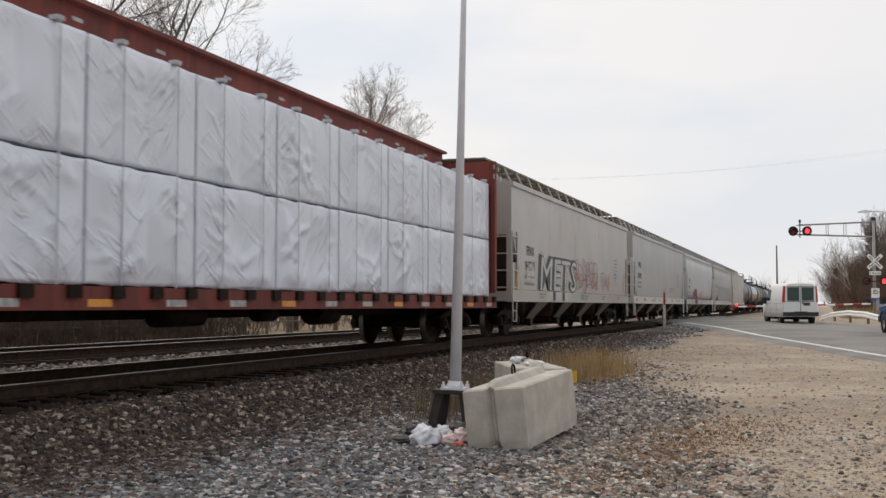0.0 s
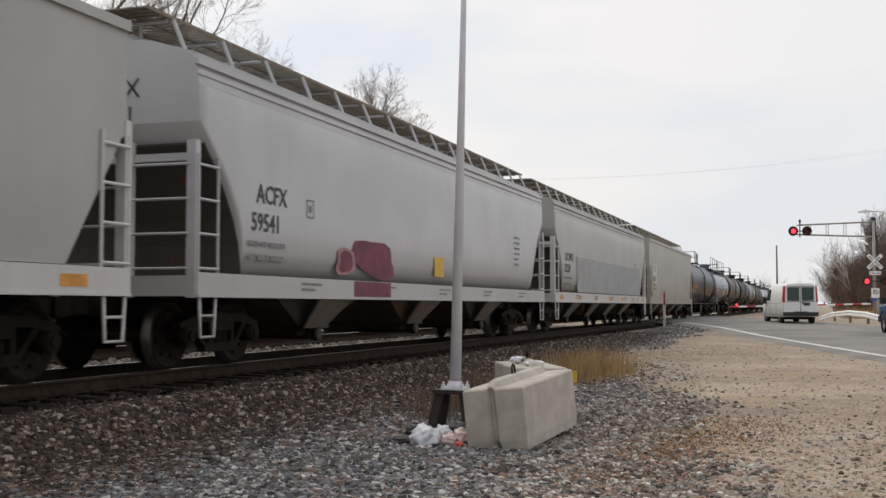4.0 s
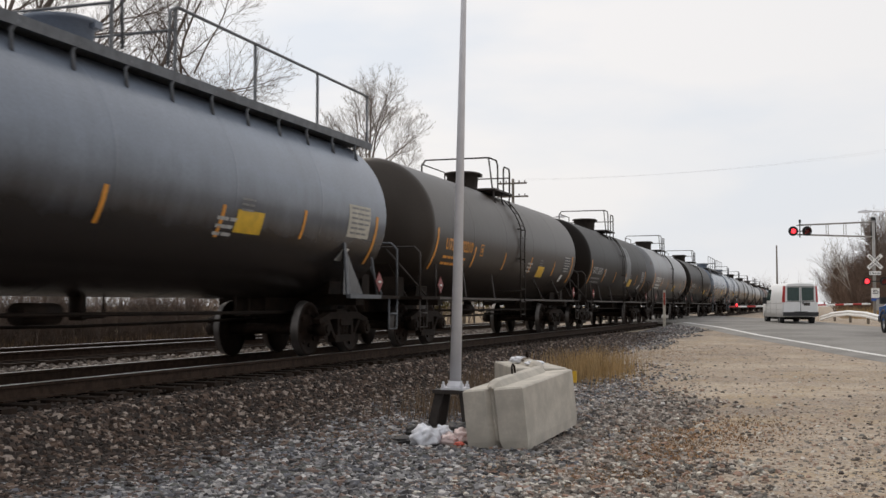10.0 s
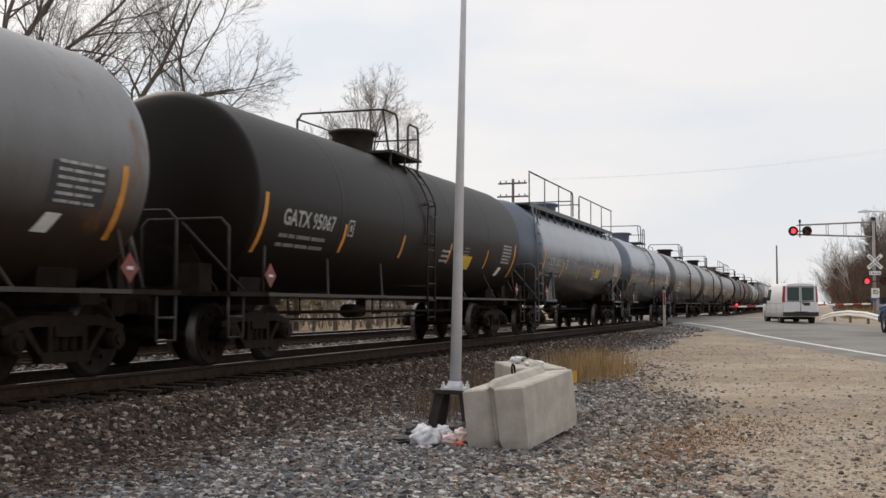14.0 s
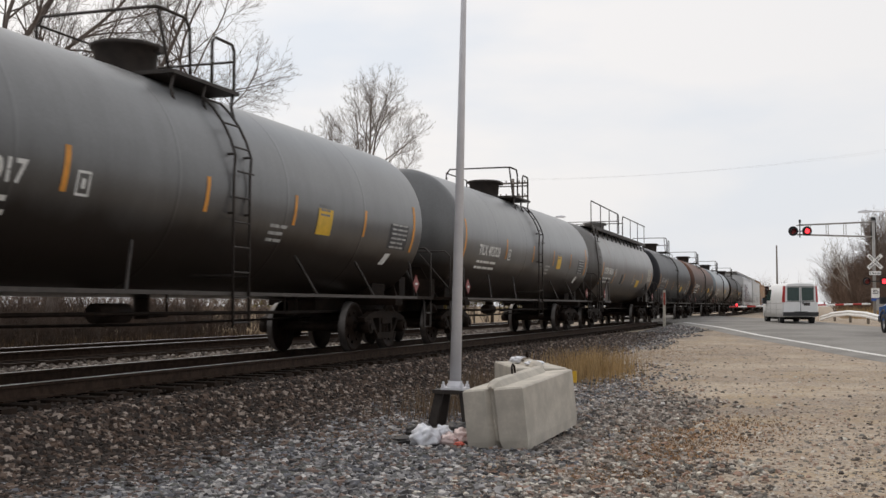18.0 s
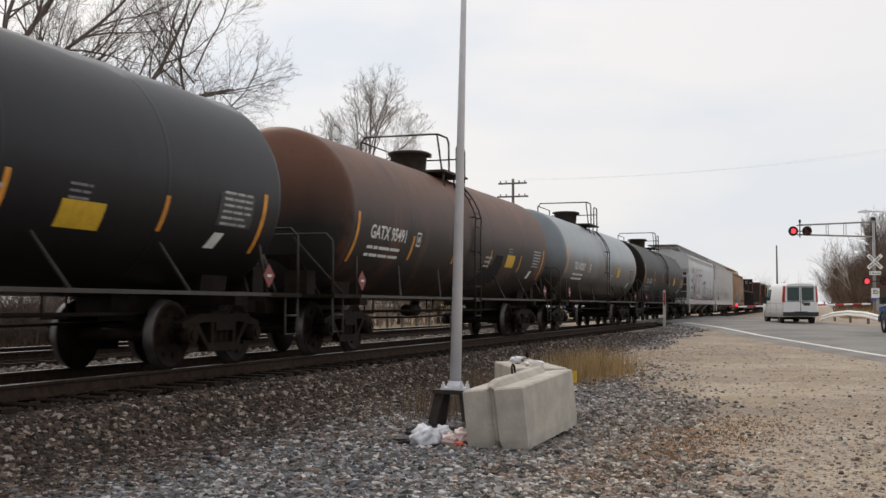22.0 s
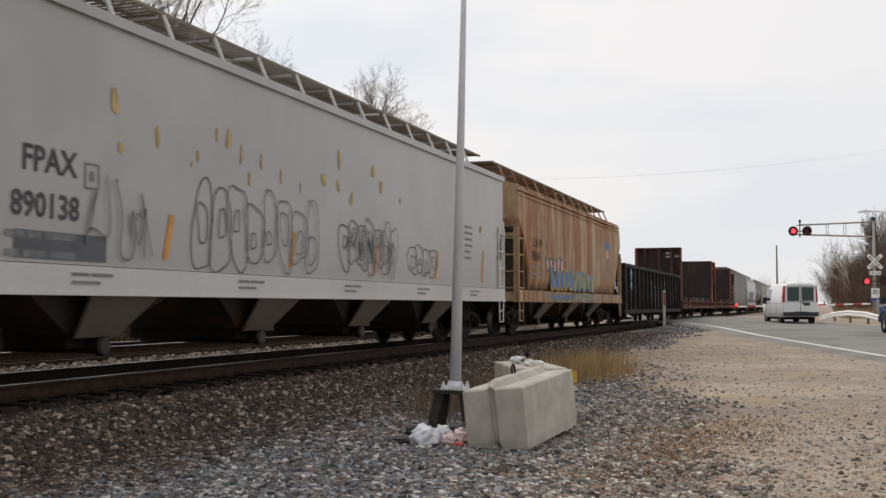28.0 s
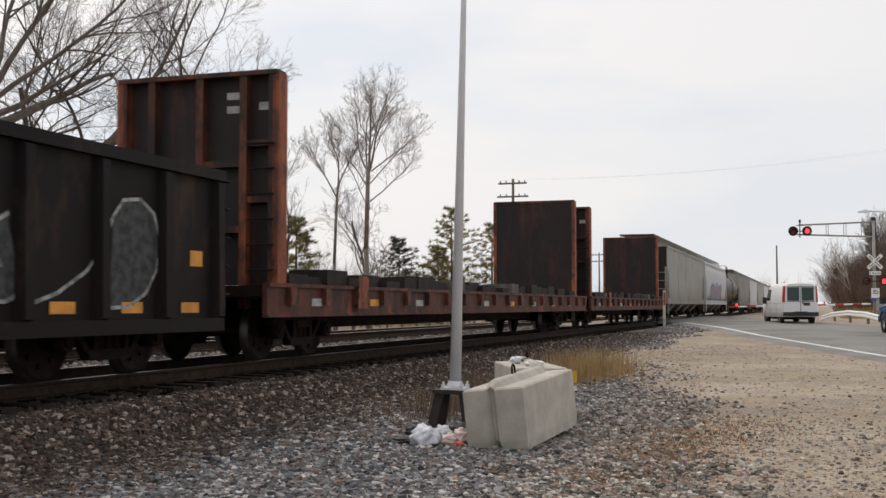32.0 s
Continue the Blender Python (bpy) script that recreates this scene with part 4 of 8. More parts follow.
        part("end_platform", bm, M_STEEL, car)
        for x in (1.6, -1.6):
            bm = BM()
            for y in (e, e - s * 0.5):
                tube(bm, (x, y, 1.2), (x, y, 2.78), 0.024, 6)
            part("ladder_rail", bm, trim, car)
            for q in range(4):
                bm = BM()
                tube(bm, (x + 0.01, e, 1.32 + q * 0.44), (x + 0.01, e - s * 0.5, 1.32 + q * 0.44), 0.02, 6)
                part("ladder_rung", bm, trim, car)
            bm = BM()
            pipe(bm, [(x, e - s * 0.05, 1.0), (x, e - s * 0.08, 0.45), (x, e - s * 0.42, 0.45), (x, e - s * 0.45, 1.0)], 0.022)
            pipe(bm, [(x, e - s * 0.08, 0.72), (x, e - s * 0.42, 0.72)], 0.018)
            part("sill_step", bm, trim, car)
        for q in range(4):
            bm = BM()
            tube(bm, (1.5, e + s * 0.08, 1.32 + q * 0.44), (0.62, e + s * 0.08, 1.32 + q * 0.44), 0.02, 6)
            part("end_rung", bm, trim, car)
    if holes:
        # full end sheets with only a small opening by the ladder
        for s in (-1, 1):
            for x in (-W + 0.016, W - 0.016):
                bm = BM()
                for ya, yb, z0, z1 in ((0.06, 0.2, zbox, 2.78), (0.6, 1.2, zbox, 2.78), (0.2, 0.6, zbox, 1.98), (0.2, 0.6, 2.66, 2.78)):
                    box(bm, x - 0.012, min(s * (hb - ya), s * (hb - yb)), z0, x + 0.012, max(s * (hb - ya), s * (hb - yb)), z1)
                part("end_sheet", bm, paint, car)
    if end_plate:
        bm = BM()
        box(bm, -1.56, -hb - 0.02, 1.25, 1.56, -hb + 0.04, 4.02)
        part("end_plate", bm, end_plate, car, "dark brown end wall")
    bm = BM()
    tube(bm, (-0.8, -hb - 0.05, 2.2), (-0.8, -hb - 0.11, 2.2), 0.28, 20)
    part("brake_wheel", bm, M_STEEL, car)
    # roof walk: open gratings between edge bars
    for x0, x1 in ((0.03, 0.92), (-0.92, -0.03)):
        walkway = part("roof_walk", walk_grating(round(hb + 0.15, 3), x1 - x0), M_WALK, car)
        walkway.location = (x0, 0, 4.655)
    for s in (-1, 1):
        bm = BM()
        box(bm, -0.90, s * (hb - 0.2) - 0.25, 4.692, 0.90, s * (hb - 0.2) + 0.25, 4.71)
        part("cross_walk", bm, M_WALK, car)
    k = -hb + 0.5
    while k < hb:
        bm = BM()
        for s in (-1, 1):
            tube(bm, (s * 1.12, k, eave + 0.16), (s * 0.91, k, 4.66), 0.028, 6)
            tube(bm, (s * 0.42, k, eave + 0.26), (s * 0.42, k, 4.66), 0.025, 6)
        tube(bm, (-0.82, k, 4.645), (0.82, k, 4.645), 0.025, 6)
        part("walk_support", bm, trim, car)
        k += 1.32
    bm = BM()
    box(bm, -0.40, -hb + 0.35, eave + 0.28, 0.40, hb - 0.35, 4.46)
    for q in range(6):
        y = -hb + 1.2 + q * (2 * hb - 2.4) / 5
        box(bm, -0.41, y - 0.1, 4.42, 0.41, y + 0.1, 4.50)
    part("hatch_cover", bm, paint, car)
    # markings
    X = W + 0.006
    mm = mark_mat or M_BLACKD
    if band:
        band(car, hb, X)
    if mark[0]:
        part("reporting_mark", on_side(text_mesh("letters", mark[0], 0.37, 0.006), X + 0.004, -hb + 1.62 + mark_dy, mark_z[0]), mm, body)
        part("car_number", on_side(text_mesh("figures", mark[1], 0.36, 0.006), X + 0.004, -hb + 1.47 + mark_dy, mark_z[1]), mm, body)
        part("load_data", on_side(bars_mesh([(0.28, 0.2, 0.5), (0.2, 0.36, 0.4)], 0.07, 0.12, seed + 1), X + 0.004, -hb + 1.4 + mark_dy, mark_z[1] - 0.22), M_GREYD, body)
        part("box_mark", on_side(outline_box(0.26, 0.28, 0.022), X + 0.004, -hb + 3.25, mark_z[0] - 0.1), M_GREYD, body)
        if rnd.random() < 0.9:
            part("end_letters", on_end(text_mesh("letters", mark[0], 0.36, 0.0), -0.2, -hb + 0.05, 3.55), mm, body)
            part("end_number", on_end(text_mesh("letters", mark[1], 0.34, 0.0), -0.2, -hb + 0.05, 3.2), mm, body)
    part("test_data", on_side(bars_mesh([(0.3, 0.22), (0.22, 0.3), (0.3, 0.2), (0.26, 0.26), (0.3, 0.1), (0.24, 0.2)], 0.05, 0.09, seed + 2), X + 0.004, hb - 3.3, 2.6), M_GREYD, body)
    for y, z, w, h, sl in strips:
        part("reflective_strip", on_side(rect_mesh(w, h, 1, sl), 1.628 if z < 1.25 else X + 0.004, y, z), M_ORANGE, car)
    for k in range(5):
        y = -hb + 3 + k * (2 * hb - 6) / 4
        part("sill_print", on_side(bars_mesh([(0.3, 0.4), (0.5,)], 0.035, 0.05, seed + 9 + k), 1.630, y, 1.16), M_GREYD, car)
    for t in tags:
        t(body, hb + 0.25, X)
    return car
# ---- loose stone and ties ----
def stone_field(name, spots, sizes, material, label, seed):
    """Many small uneven stones as one sheet of islands: spots (x, y, z), one size each."""
    rs = np.random.RandomState(seed)
    n = len(spots)
    base = np.array([(-1, -1, -0.7), (1, -1, -0.7), (1, 1, -0.7), (-1, 1, -0.7), (-0.75, -0.7, 0.75), (0.7, -0.8, 0.7), (0.75, 0.7, 0.8), (-0.7, 0.75, 0.7)]) * 0.5
    v = base[None] * (1 + rs.uniform(-0.38, 0.38, (n, 8, 3)))
    v = v * np.asarray(sizes)[:, None, None] * rs.uniform(0.65, 1.3, (n, 1, 3)) * np.array([1, 1, 0.8])
    a = rs.uniform(0, 2 * np.pi, n)
    t = rs.uniform(-0.6, 0.6, n)
    c, s = np.cos(a)[:, None], np.sin(a)[:, None]
    y1 = v[..., 1] * np.cos(t)[:, None] - v[..., 2] * np.sin(t)[:, None]
    z1 = v[..., 1] * np.sin(t)[:, None] + v[..., 2] * np.cos(t)[:, None]
    x2, y2 = v[..., 0] * c - y1 * s, v[..., 0] * s + y1 * c
    P = np.stack([x2, y2, z1], -1) + np.asarray(spots)[:, None, :]
    F = np.array([(0, 3, 2, 1), (4, 5, 6, 7), (0, 1, 5, 4), (1, 2, 6, 5), (2, 3, 7, 6), (3, 0, 4, 7)])
    faces = (F[None] + (np.arange(n) * 8)[:, None, None]).reshape(-1, 4)
    me = bpy.data.meshes.new(name)
    me.from_pydata(P.reshape(-1, 3).tolist(), [], faces.tolist())
    return tagged(part(name, me, material), label, "gravel", kind="stuff")


M_BALLAST = speckled("brown_ballast", [(0.019, 0.011, 0.008), (0.056, 0.033, 0.023), (0.110, 0.068, 0.048), (0.030, 0.020, 0.015), (0.17, 0.115, 0.085), (0.036, 0.025, 0.020), (0.075, 0.052, 0.042), (0.42, 0.34, 0.285), (0.022, 0.015, 0.012)])
M_GRAVEL = speckled("grey_gravel", [(0.037, 0.036, 0.039), (0.199, 0.199, 0.207), (0.079, 0.076, 0.081), (0.325, 0.316, 0.318), (0.126, 0.127, 0.116), (0.209, 0.142, 0.116), (0.157, 0.163, 0.186), (0.565, 0.539, 0.524)])
M_GRAVELTAN = speckled("tan_gravel", [(0.065, 0.053, 0.047), (0.304, 0.262, 0.227), (0.140, 0.120, 0.104), (0.468, 0.406, 0.354), (0.199, 0.195, 0.174), (0.351, 0.223, 0.164), (0.688, 0.646, 0.570)])
# ballast between the near rails: the train's shade put into darker tones
M_DARKBALLAST = speckled("shaded_ballast", [(0.019, 0.013, 0.010), (0.042, 0.027, 0.020), (0.076, 0.050, 0.038), (0.030, 0.021, 0.017)])
M_PALEBALLAST = speckled("pale_ballast", [(0.045, 0.034, 0.028), (0.12, 0.095, 0.08), (0.17, 0.14, 0.12), (0.34, 0.30, 0.27)])
M_PEBBLE = speckled("tan_pebbles", [(0.156, 0.124, 0.101), (0.408, 0.350, 0.297), (0.288, 0.215, 0.164), (0.576, 0.508, 0.445), (0.264, 0.254, 0.223), (0.102, 0.085, 0.074), (0.432, 0.294, 0.223)])
M_TWIG = plain("grey_bark", (0.125, 0.098, 0.082), 0.9, 0.0, 0.25, 3.0)
M_STRAW = plain("dry_straw", (0.38, 0.255, 0.12), 0.9, 0.0, 0.3, 2.0)
M_STRAWDK = plain("dead_weed", (0.17, 0.115, 0.07), 0.9, 0.0, 0.3, 2.0)

M_BARKLT = plain("pale_bark", (0.22, 0.185, 0.16), 0.9, 0.0, 0.25, 3.0)
rs = np.random.RandomState(4)


def scatter(n, x0, x1, y0, y1, lift=0.0, shift=True):
    """Random spots on the ground; x is taken from the track's line where shift is set, thinning out with distance."""
    y = y0 + (y1 - y0) * rs.uniform(0, 1, n) ** 1.6
    x = rs.uniform(x0, x1, n)
    out = []
    for a, b in zip(x, y):
        q = a + (path_x(b) - TRACK_X) if shift else a
        out.append((q, b, ground_z(q, b) + lift))
    return out


sp = scatter(62000, -7.62, -4.9, 5.5, 46, 0.012)
sp = [p for p in sp if p[0] - (path_x(p[1]) - TRACK_X) < -5.72 + rs.normal(0, 0.35)]
stone_field("ballast_shoulder", sp, 0.034 + 0.046 * rs.uniform(0, 1, len(sp)) ** 1.3, M_BALLAST, "brown track ballast stones on the shoulder", 1)
sp = scatter(9000, -10.4, -7.6, 5, 40, 0.05)
stone_field("track_ballast", sp, rs.uniform(0.05, 0.08, len(sp)), M_DARKBALLAST, "dark ballast stones between the near rails", 2)
sp = scatter(12000, -17.2, -10.3, 8, 60, 0.03)
stone_field("far_ballast", sp, rs.uniform(0.05, 0.09, len(sp)), M_PALEBALLAST, "pale ballast stones between the two tracks", 3)
def verge_chance(x, y):
    """How thick the crushed stone lies: full by the ballast, thinning unevenly into the dirt."""
    edge = -1.15 - 0.14 * (y - 9) + 1.1 * noise.noise((x * 0.5, y * 0.5, 3.0)) + 0.6 * noise.noise((x * 1.7, y * 1.7, 1.0))
    return max(0.008, min(1.0, 0.5 - (x - edge) * 0.5)) * (1 - 0.85 * sstep(15, 25, y))


sp = [p for p in scatter(110000, -6.3, 2.0, 6.5, 27, 0.004, False) if rs.uniform() < verge_chance(p[0], p[1])]
left = [rs.uniform() < 0.5 - (p[0] + 2.6) * 0.7 for p in sp]
for tan, mat_, label in ((False, M_GRAVEL, "loose grey crushed stone on the verge"), (True, M_GRAVELTAN, "loose tan and grey crushed stone thinning into dirt")):
    part_sp = [p for p, q in zip(sp, left) if q != tan]
    stone_field("gravel_verge", part_sp, np.array([(0.022 + 0.052 * rs.uniform() ** 1.5) * (0.85 if tan else 1.0) for p in part_sp]), mat_, label, 14 + tan)
sp = scatter(46000, -4.8, 4.8, 6.5, 36, 0.001, False)
sp = [p for p in sp if rs.uniform() > 0.85 * sstep(10.5, 19, p[1])]
stone_field("dirt_pebbles", sp, 0.009 + 0.038 * rs.uniform(0, 1, len(sp)) ** 2.4, M_PEBBLE, "pebbles pressed into the dirt lot", 5)
sp = [p for p in scatter(26000, -6.9, -3.0, 27, 62, 0.012, False) if p[0] < road_left(p[1]) - 0.7 and rs.uniform() < sstep(27, 50, p[1]) * max(0.0, min(1.0, 0.7 - (p[0] + 5.0) * 0.9 + 0.8 * noise.noise((p[0], p[1] * 0.4, 2.0))))]
stone_field("corner_gravel", sp, rs.uniform(0.03, 0.07, len(sp)), M_GRAVEL, "grey stone beside the crossing", 6)

tie_me = done((lambda b: (box(b, -1.3, -0.115, -0.35, 1.3, 0.115, -0.176), b)[1])(BM()), "tie")
for trk, off in ((bpy.data.objects["railway_track"], 0.0), (bpy.data.objects["railway_track.001"], -5.8)):
    for k in range(110 if off == 0.0 else 80):
        y = 2.0 + k * 0.52
        t = part("tie", tie_me, M_TIE, trk)
        t.location = (path_x(y) + off + random.uniform(-0.04, 0.04), y, random.uniform(-0.004, 0.0))
        t.rotation_euler = (0, 0, radians(random.uniform(-0.8, 0.8)))
sp_me = done((lambda b: (box(b, -0.09, -0.09, -0.176, 0.09, 0.09, -0.160), b)[1])(BM()), "tie_plate")
for k in range(60):
    y = 2.0 + k * 0.52
    for s in (-0.8, 0.8):
        t = part("tie_plate", sp_me, M_RAIL, bpy.data.objects["railway_track"])
        t.location = (path_x(y) + s, y, 0.003)

# crossing boards where the road meets the rails
bm = BM()
for x0, x1 in ((-8.13, -6.9), (-9.62, -8.27), (-11.0, -9.78)):
    loft(bm, [[(x0, 62, -0.16), (x1, 62, -0.16), (x1, 62, -0.012), (x0, 62, -0.012)], [(x0, 96, -0.16), (x1, 96, -0.16), (x1, 96, -0.012), (x0, 96, -0.012)]])
tagged(part("crossing_surface", bm, M_ASPHALT), "asphalt crossing surface between the rails", "crossing", kind="structure")


# ---- dead grass ----
def blades(name, spots, h, material, label, seed, lean=0.35, w=0.006):
    r = np.random.RandomState(seed)
    verts, faces = [], []
    for x, y, z in spots:
        hh = h * r.uniform(0.4, 1.15)
        a, b = r.uniform(0, 6.28), r.uniform(0, 6.28)
        dx, dy = math.cos(a) * hh * r.uniform(0.05, lean), math.sin(a) * hh * r.uniform(0.05, lean)
        px, py = math.cos(b) * w, math.sin(b) * w
        i = len(verts)
        verts += [(x - px, y - py, z), (x + px, y + py, z), (x + dx * 0.4 + px * 0.7, y + dy * 0.4 + py * 0.7, z + hh * 0.6), (x + dx * 0.4 - px * 0.7, y + dy * 0.4 - py * 0.7, z + hh * 0.6), (x + dx, y + dy, z + hh)]
        faces += [(i, i + 1, i + 2, i + 3), (i + 3, i + 2, i + 4)]
    me = bpy.data.meshes.new(name)
    me.from_pydata(verts, [], faces)
    return tagged(part(name, me, material), label, "dry grass", kind="stuff")


def clump(n, cx, cy, sx, sy):
    return [(x, y, ground_z(x, y) - 0.01) for x, y in zip(rs.normal(cx, sx, n), rs.normal(cy, sy, n))]


blades("weed_clump", clump(1300, -4.35, 22.5, 0.45, 1.3), 0.60, M_STRAW, "tall dry straw-coloured weeds on the verge", 1)
blades("weed_clump", clump(500, -5.4, 19.5, 0.35, 1.3), 0.42, M_STRAWDK, "thin brown dead weeds by the ballast", 2)
blades("weed_clump", clump(500, -4.75, 14.6, 0.3, 0.7), 0.40, M_STRAWDK, "thin brown dead weeds behind the block", 3)
low = []
for cx, cy, sx, sy, n in ((-4.9, 11.6, 0.5, 0.35, 900), (-4.6, 12.6, 0.35, 0.5, 700), (-5.2, 13.5, 0.4, 0.6, 600), (-1.75, 9.6, 0.35, 0.3, 700), (-1.5, 11.2, 0.4, 0.5, 900), (-1.4, 12.7, 0.45, 0.6, 800), (-5.9, 11.0, 0.2, 0.3, 250), (-0.9, 14.2, 0.4, 0.7, 350), (-3.6, 18.5, 0.7, 1.6, 900), (-4.1, 30, 0.8, 4.0, 900)):
    low += clump(n, cx, cy, sx, sy)
M_STRAWRED = plain("rusty_dead_grass", (0.30, 0.165, 0.075), 0.9, 0.0, 0.4, 2.0)
low += [(x + rs.normal(0, 0.08), y + rs.normal(0, 0.08), z) for x, y, z in low]
blades("dead_grass", low, 0.040, M_STRAWRED, "short matted dead grass in the gravel", 4, 2.6, 0.008)

sp = [(x, y, ground_z(x, y) + 0.03 * rs.uniform()) for x, y in zip(rs.normal(-2.52, 0.09, 260), rs.uniform(10.9, 12.7, 260))]
sp += [(x, y, ground_z(x, y) + 0.02) for x, y in zip(rs.normal(-2.2, 0.45, 900), rs.normal(15.2, 1.6, 900))]
stone_field("rubble", sp, rs.uniform(0.028, 0.065, len(sp)), speckled("dark_rubble", [(0.10, 0.088, 0.078), (0.32, 0.285, 0.255), (0.19, 0.168, 0.15), (0.48, 0.43, 0.38), (0.26, 0.20, 0.165)]), "dark broken stone heaped beside the concrete blocks", 7)

# ---- concrete blocks ----
def block_mesh(W, L, H, g0=-0.03):
    """Interlocking concrete block: a ridge along its top, a V groove down its end that flares at the foot."""
    bm = BM()
    w = W / 2
    c = 0.018
    rows = []
    for z, g, a, d in ((0.0, 0.012, 0.075, 0.16), (0.10, 0.0, 0.050, 0.075), (0.16, 0.0, 0.045, 0.065), (H - c, 0.0, 0.045, 0.065), (H, c, 0.045, 0.065)):
        rows.append([(-w + g, g, z), (g0 - a - 0.01, g, z), (g0 - 0.012, d, z), (g0 + 0.012, d, z), (g0 + a + 0.01, g, z), (w - g, g, z), (w - g, L * 0.5, z), (w - g, L - g, z), (g0 + 0.05, L - g, z), (g0, L - g, z), (g0 - 0.05, L - g, z), (-w + g, L - g, z), (-w + g, L * 0.5, z)])
    loft(bm, rows, caps=True)
    ridge = [(g0 - 0.10, -0.004), (g0 + 0.10, -0.004), (g0 + 0.055, 0.062), (g0 + 0.02, 0.078), (g0 - 0.02, 0.078), (g0 - 0.055, 0.062)]
    loft(bm, [[(g0 + (x - g0) * f, y, H + z * f if z > 0 else H + z) for x, z in ridge] for y, f in ((0.03, 0.25), (0.16, 0.9), (0.22, 1.0), (L - 0.2, 1.0), (L - 0.05, 0.5))])
    return bm


def hook(bm, x, y, z):
    pipe(bm, [(x, y - 0.05, z), (x, y - 0.04, z + 0.09), (x, y + 0.0, z + 0.11), (x, y + 0.04, z + 0.09), (x, y + 0.05, z)], 0.011, 6)


blk = thing("concrete_block", "pale interlocking concrete block on the gravel", "concrete block", pose(-3.032, 10.948, -0.623, 2.57, -5.21, -4.2), group="concrete blocks")
part("block_body", block_mesh(0.646, 1.83, 0.637), M_CONC, blk)
bm = BM()
hook(bm, -0.03, 0.80, 0.70)
part("lifting_loop", bm, M_STEEL, blk, "rusty iron lifting loop")
blk2 = thing("concrete_block", "pale interlocking concrete block with litter on top", "concrete block", pose(-3.30, 14.05, -0.62, 0.0, 0.0, 25.0), group="concrete blocks")
part("block_body", block_mesh(0.66, 1.8, 0.67), M_CONC, blk2)
bm = BM()
hook(bm, -0.03, 0.9, 0.74)
part("lifting_loop", bm, M_STEEL, blk2, "rusty iron lifting loop")


def crumple(bm, c, r, seed, squash=0.7, amp=0.35):
    off = seed * 7.3
    res = bmesh.ops.create_icosphere(bm, subdivisions=4, radius=1.0)
    for v in res["verts"]:
        d = v.co.normalized()
        k = 1 + amp * noise.noise(d * 2.3 + Vector((off, 0, 0))) + amp * 0.7 * (0.3 - abs(noise.noise(d * 3.0 + Vector((0, off, 0))))) + amp * 0.10 * (0.3 - abs(noise.noise(d * 9 + Vector((off, 0, 3)))))
        v.co = Vector((c[0] + d.x * r * k, c[1] + d.y * r * k, c[2] + max(-0.6, d.z) * r * squash * k))


M_BAGW = plain("white_plastic_bag", (0.72, 0.73, 0.78), 0.4, 0.0, 0.08, 9.0, 0.3)
M_BAGP = plain("pink_white_bag", (0.66, 0.52, 0.50), 0.45, 0.0, 0.2, 7.0, 0.3)
M_BLACKBAG = plain("black_debris", (0.035, 0.032, 0.032), 0.6, 0.0, 0.4, 8.0, 0.3)
M_WOODDK = plain("grey_wood", (0.20, 0.165, 0.13), 0.9, 0.0, 0.3, 6.0, 0.3)
M_REDRAG = plain("red_scrap", (0.45, 0.09, 0.06), 0.7, 0.0, 0.3, 6.0)
for nm, c, r, mat_, lab, sq in (("plastic_bag", (-3.86, 11.05, -0.53), 0.15, M_BAGW, "knotted white plastic bag of rubbish on gravel", 0.85), ("plastic_bag", (-3.71, 11.2, -0.50), 0.10, M_BAGW, "crumpled white plastic bag of rubbish on gravel", 0.9),
                                ("plastic_bag", (-3.60, 11.12, -0.55), 0.10, M_BAGP, "pinkish plastic bag of rubbish by the block", 0.7), ("plastic_bag", (-3.49, 11.16, -0.52), 0.09, M_BAGP, "pinkish plastic bag of rubbish by the block", 1.0), ("rag", (-3.46, 11.0, -0.57), 0.05, M_REDRAG, "scrap of red wrapper by the block", 0.5),
                                ("debris", (-4.05, 11.55, -0.53), 0.19, M_BLACKBAG, "black torn plastic debris on gravel", 0.45), ("debris", (-3.72, 11.65, -0.52), 0.17, M_BLACKBAG, "black torn plastic debris under the stand", 0.55), ("debris", (-4.10, 11.15, -0.57), 0.15, M_BLACKBAG, "black torn plastic debris on gravel", 0.3),
                                ("paper_scrap", (-3.86, 15.0, 0.10), 0.12, M_BAGW, "crumpled pale paper on the concrete block", 0.4), ("paper_scrap", (-3.50, 14.45, 0.09), 0.12, M_BAGW, "crumpled pale paper on the concrete block", 0.3), ("paper_scrap", (-3.70, 14.80, 0.11), 0.07, M_WOODDK, "brown scrap on the concrete block", 0.5)):
    bm = BM()
    crumple(bm, c, r, c[0] * 3 + c[1], sq)
    for f in bm.faces:
        f.smooth = True
    tagged(part(nm, bm, mat_), lab, nm.replace("_", " "))
for a, b in (((-4.15, 11.2, -0.57), (-3.7, 11.75, -0.44)), ((-4.2, 11.6, -0.56), (-3.8, 11.7, -0.52))):
    bm = BM()
    tube(bm, a, b, 0.025, 5)
    tagged(part("stick", bm, M_WOODDK), "grey broken stick among the rubbish", "stick")
bm = BM()
boxc(bm, (-2.73, 13.2, 0.0), (0.085, 0.03, 0.135))
ym = thing("yellow_marker", "small yellow plastic marker behind the block", "marker", None)
part("marker_plate", bm, M_YELLOW, ym)
bm = BM()
tube(bm, (-2.76, 13.22, -0.62), (-2.76, 13.22, 0.0), 0.009, 6)
part("marker_stake", bm, M_STEEL, ym)

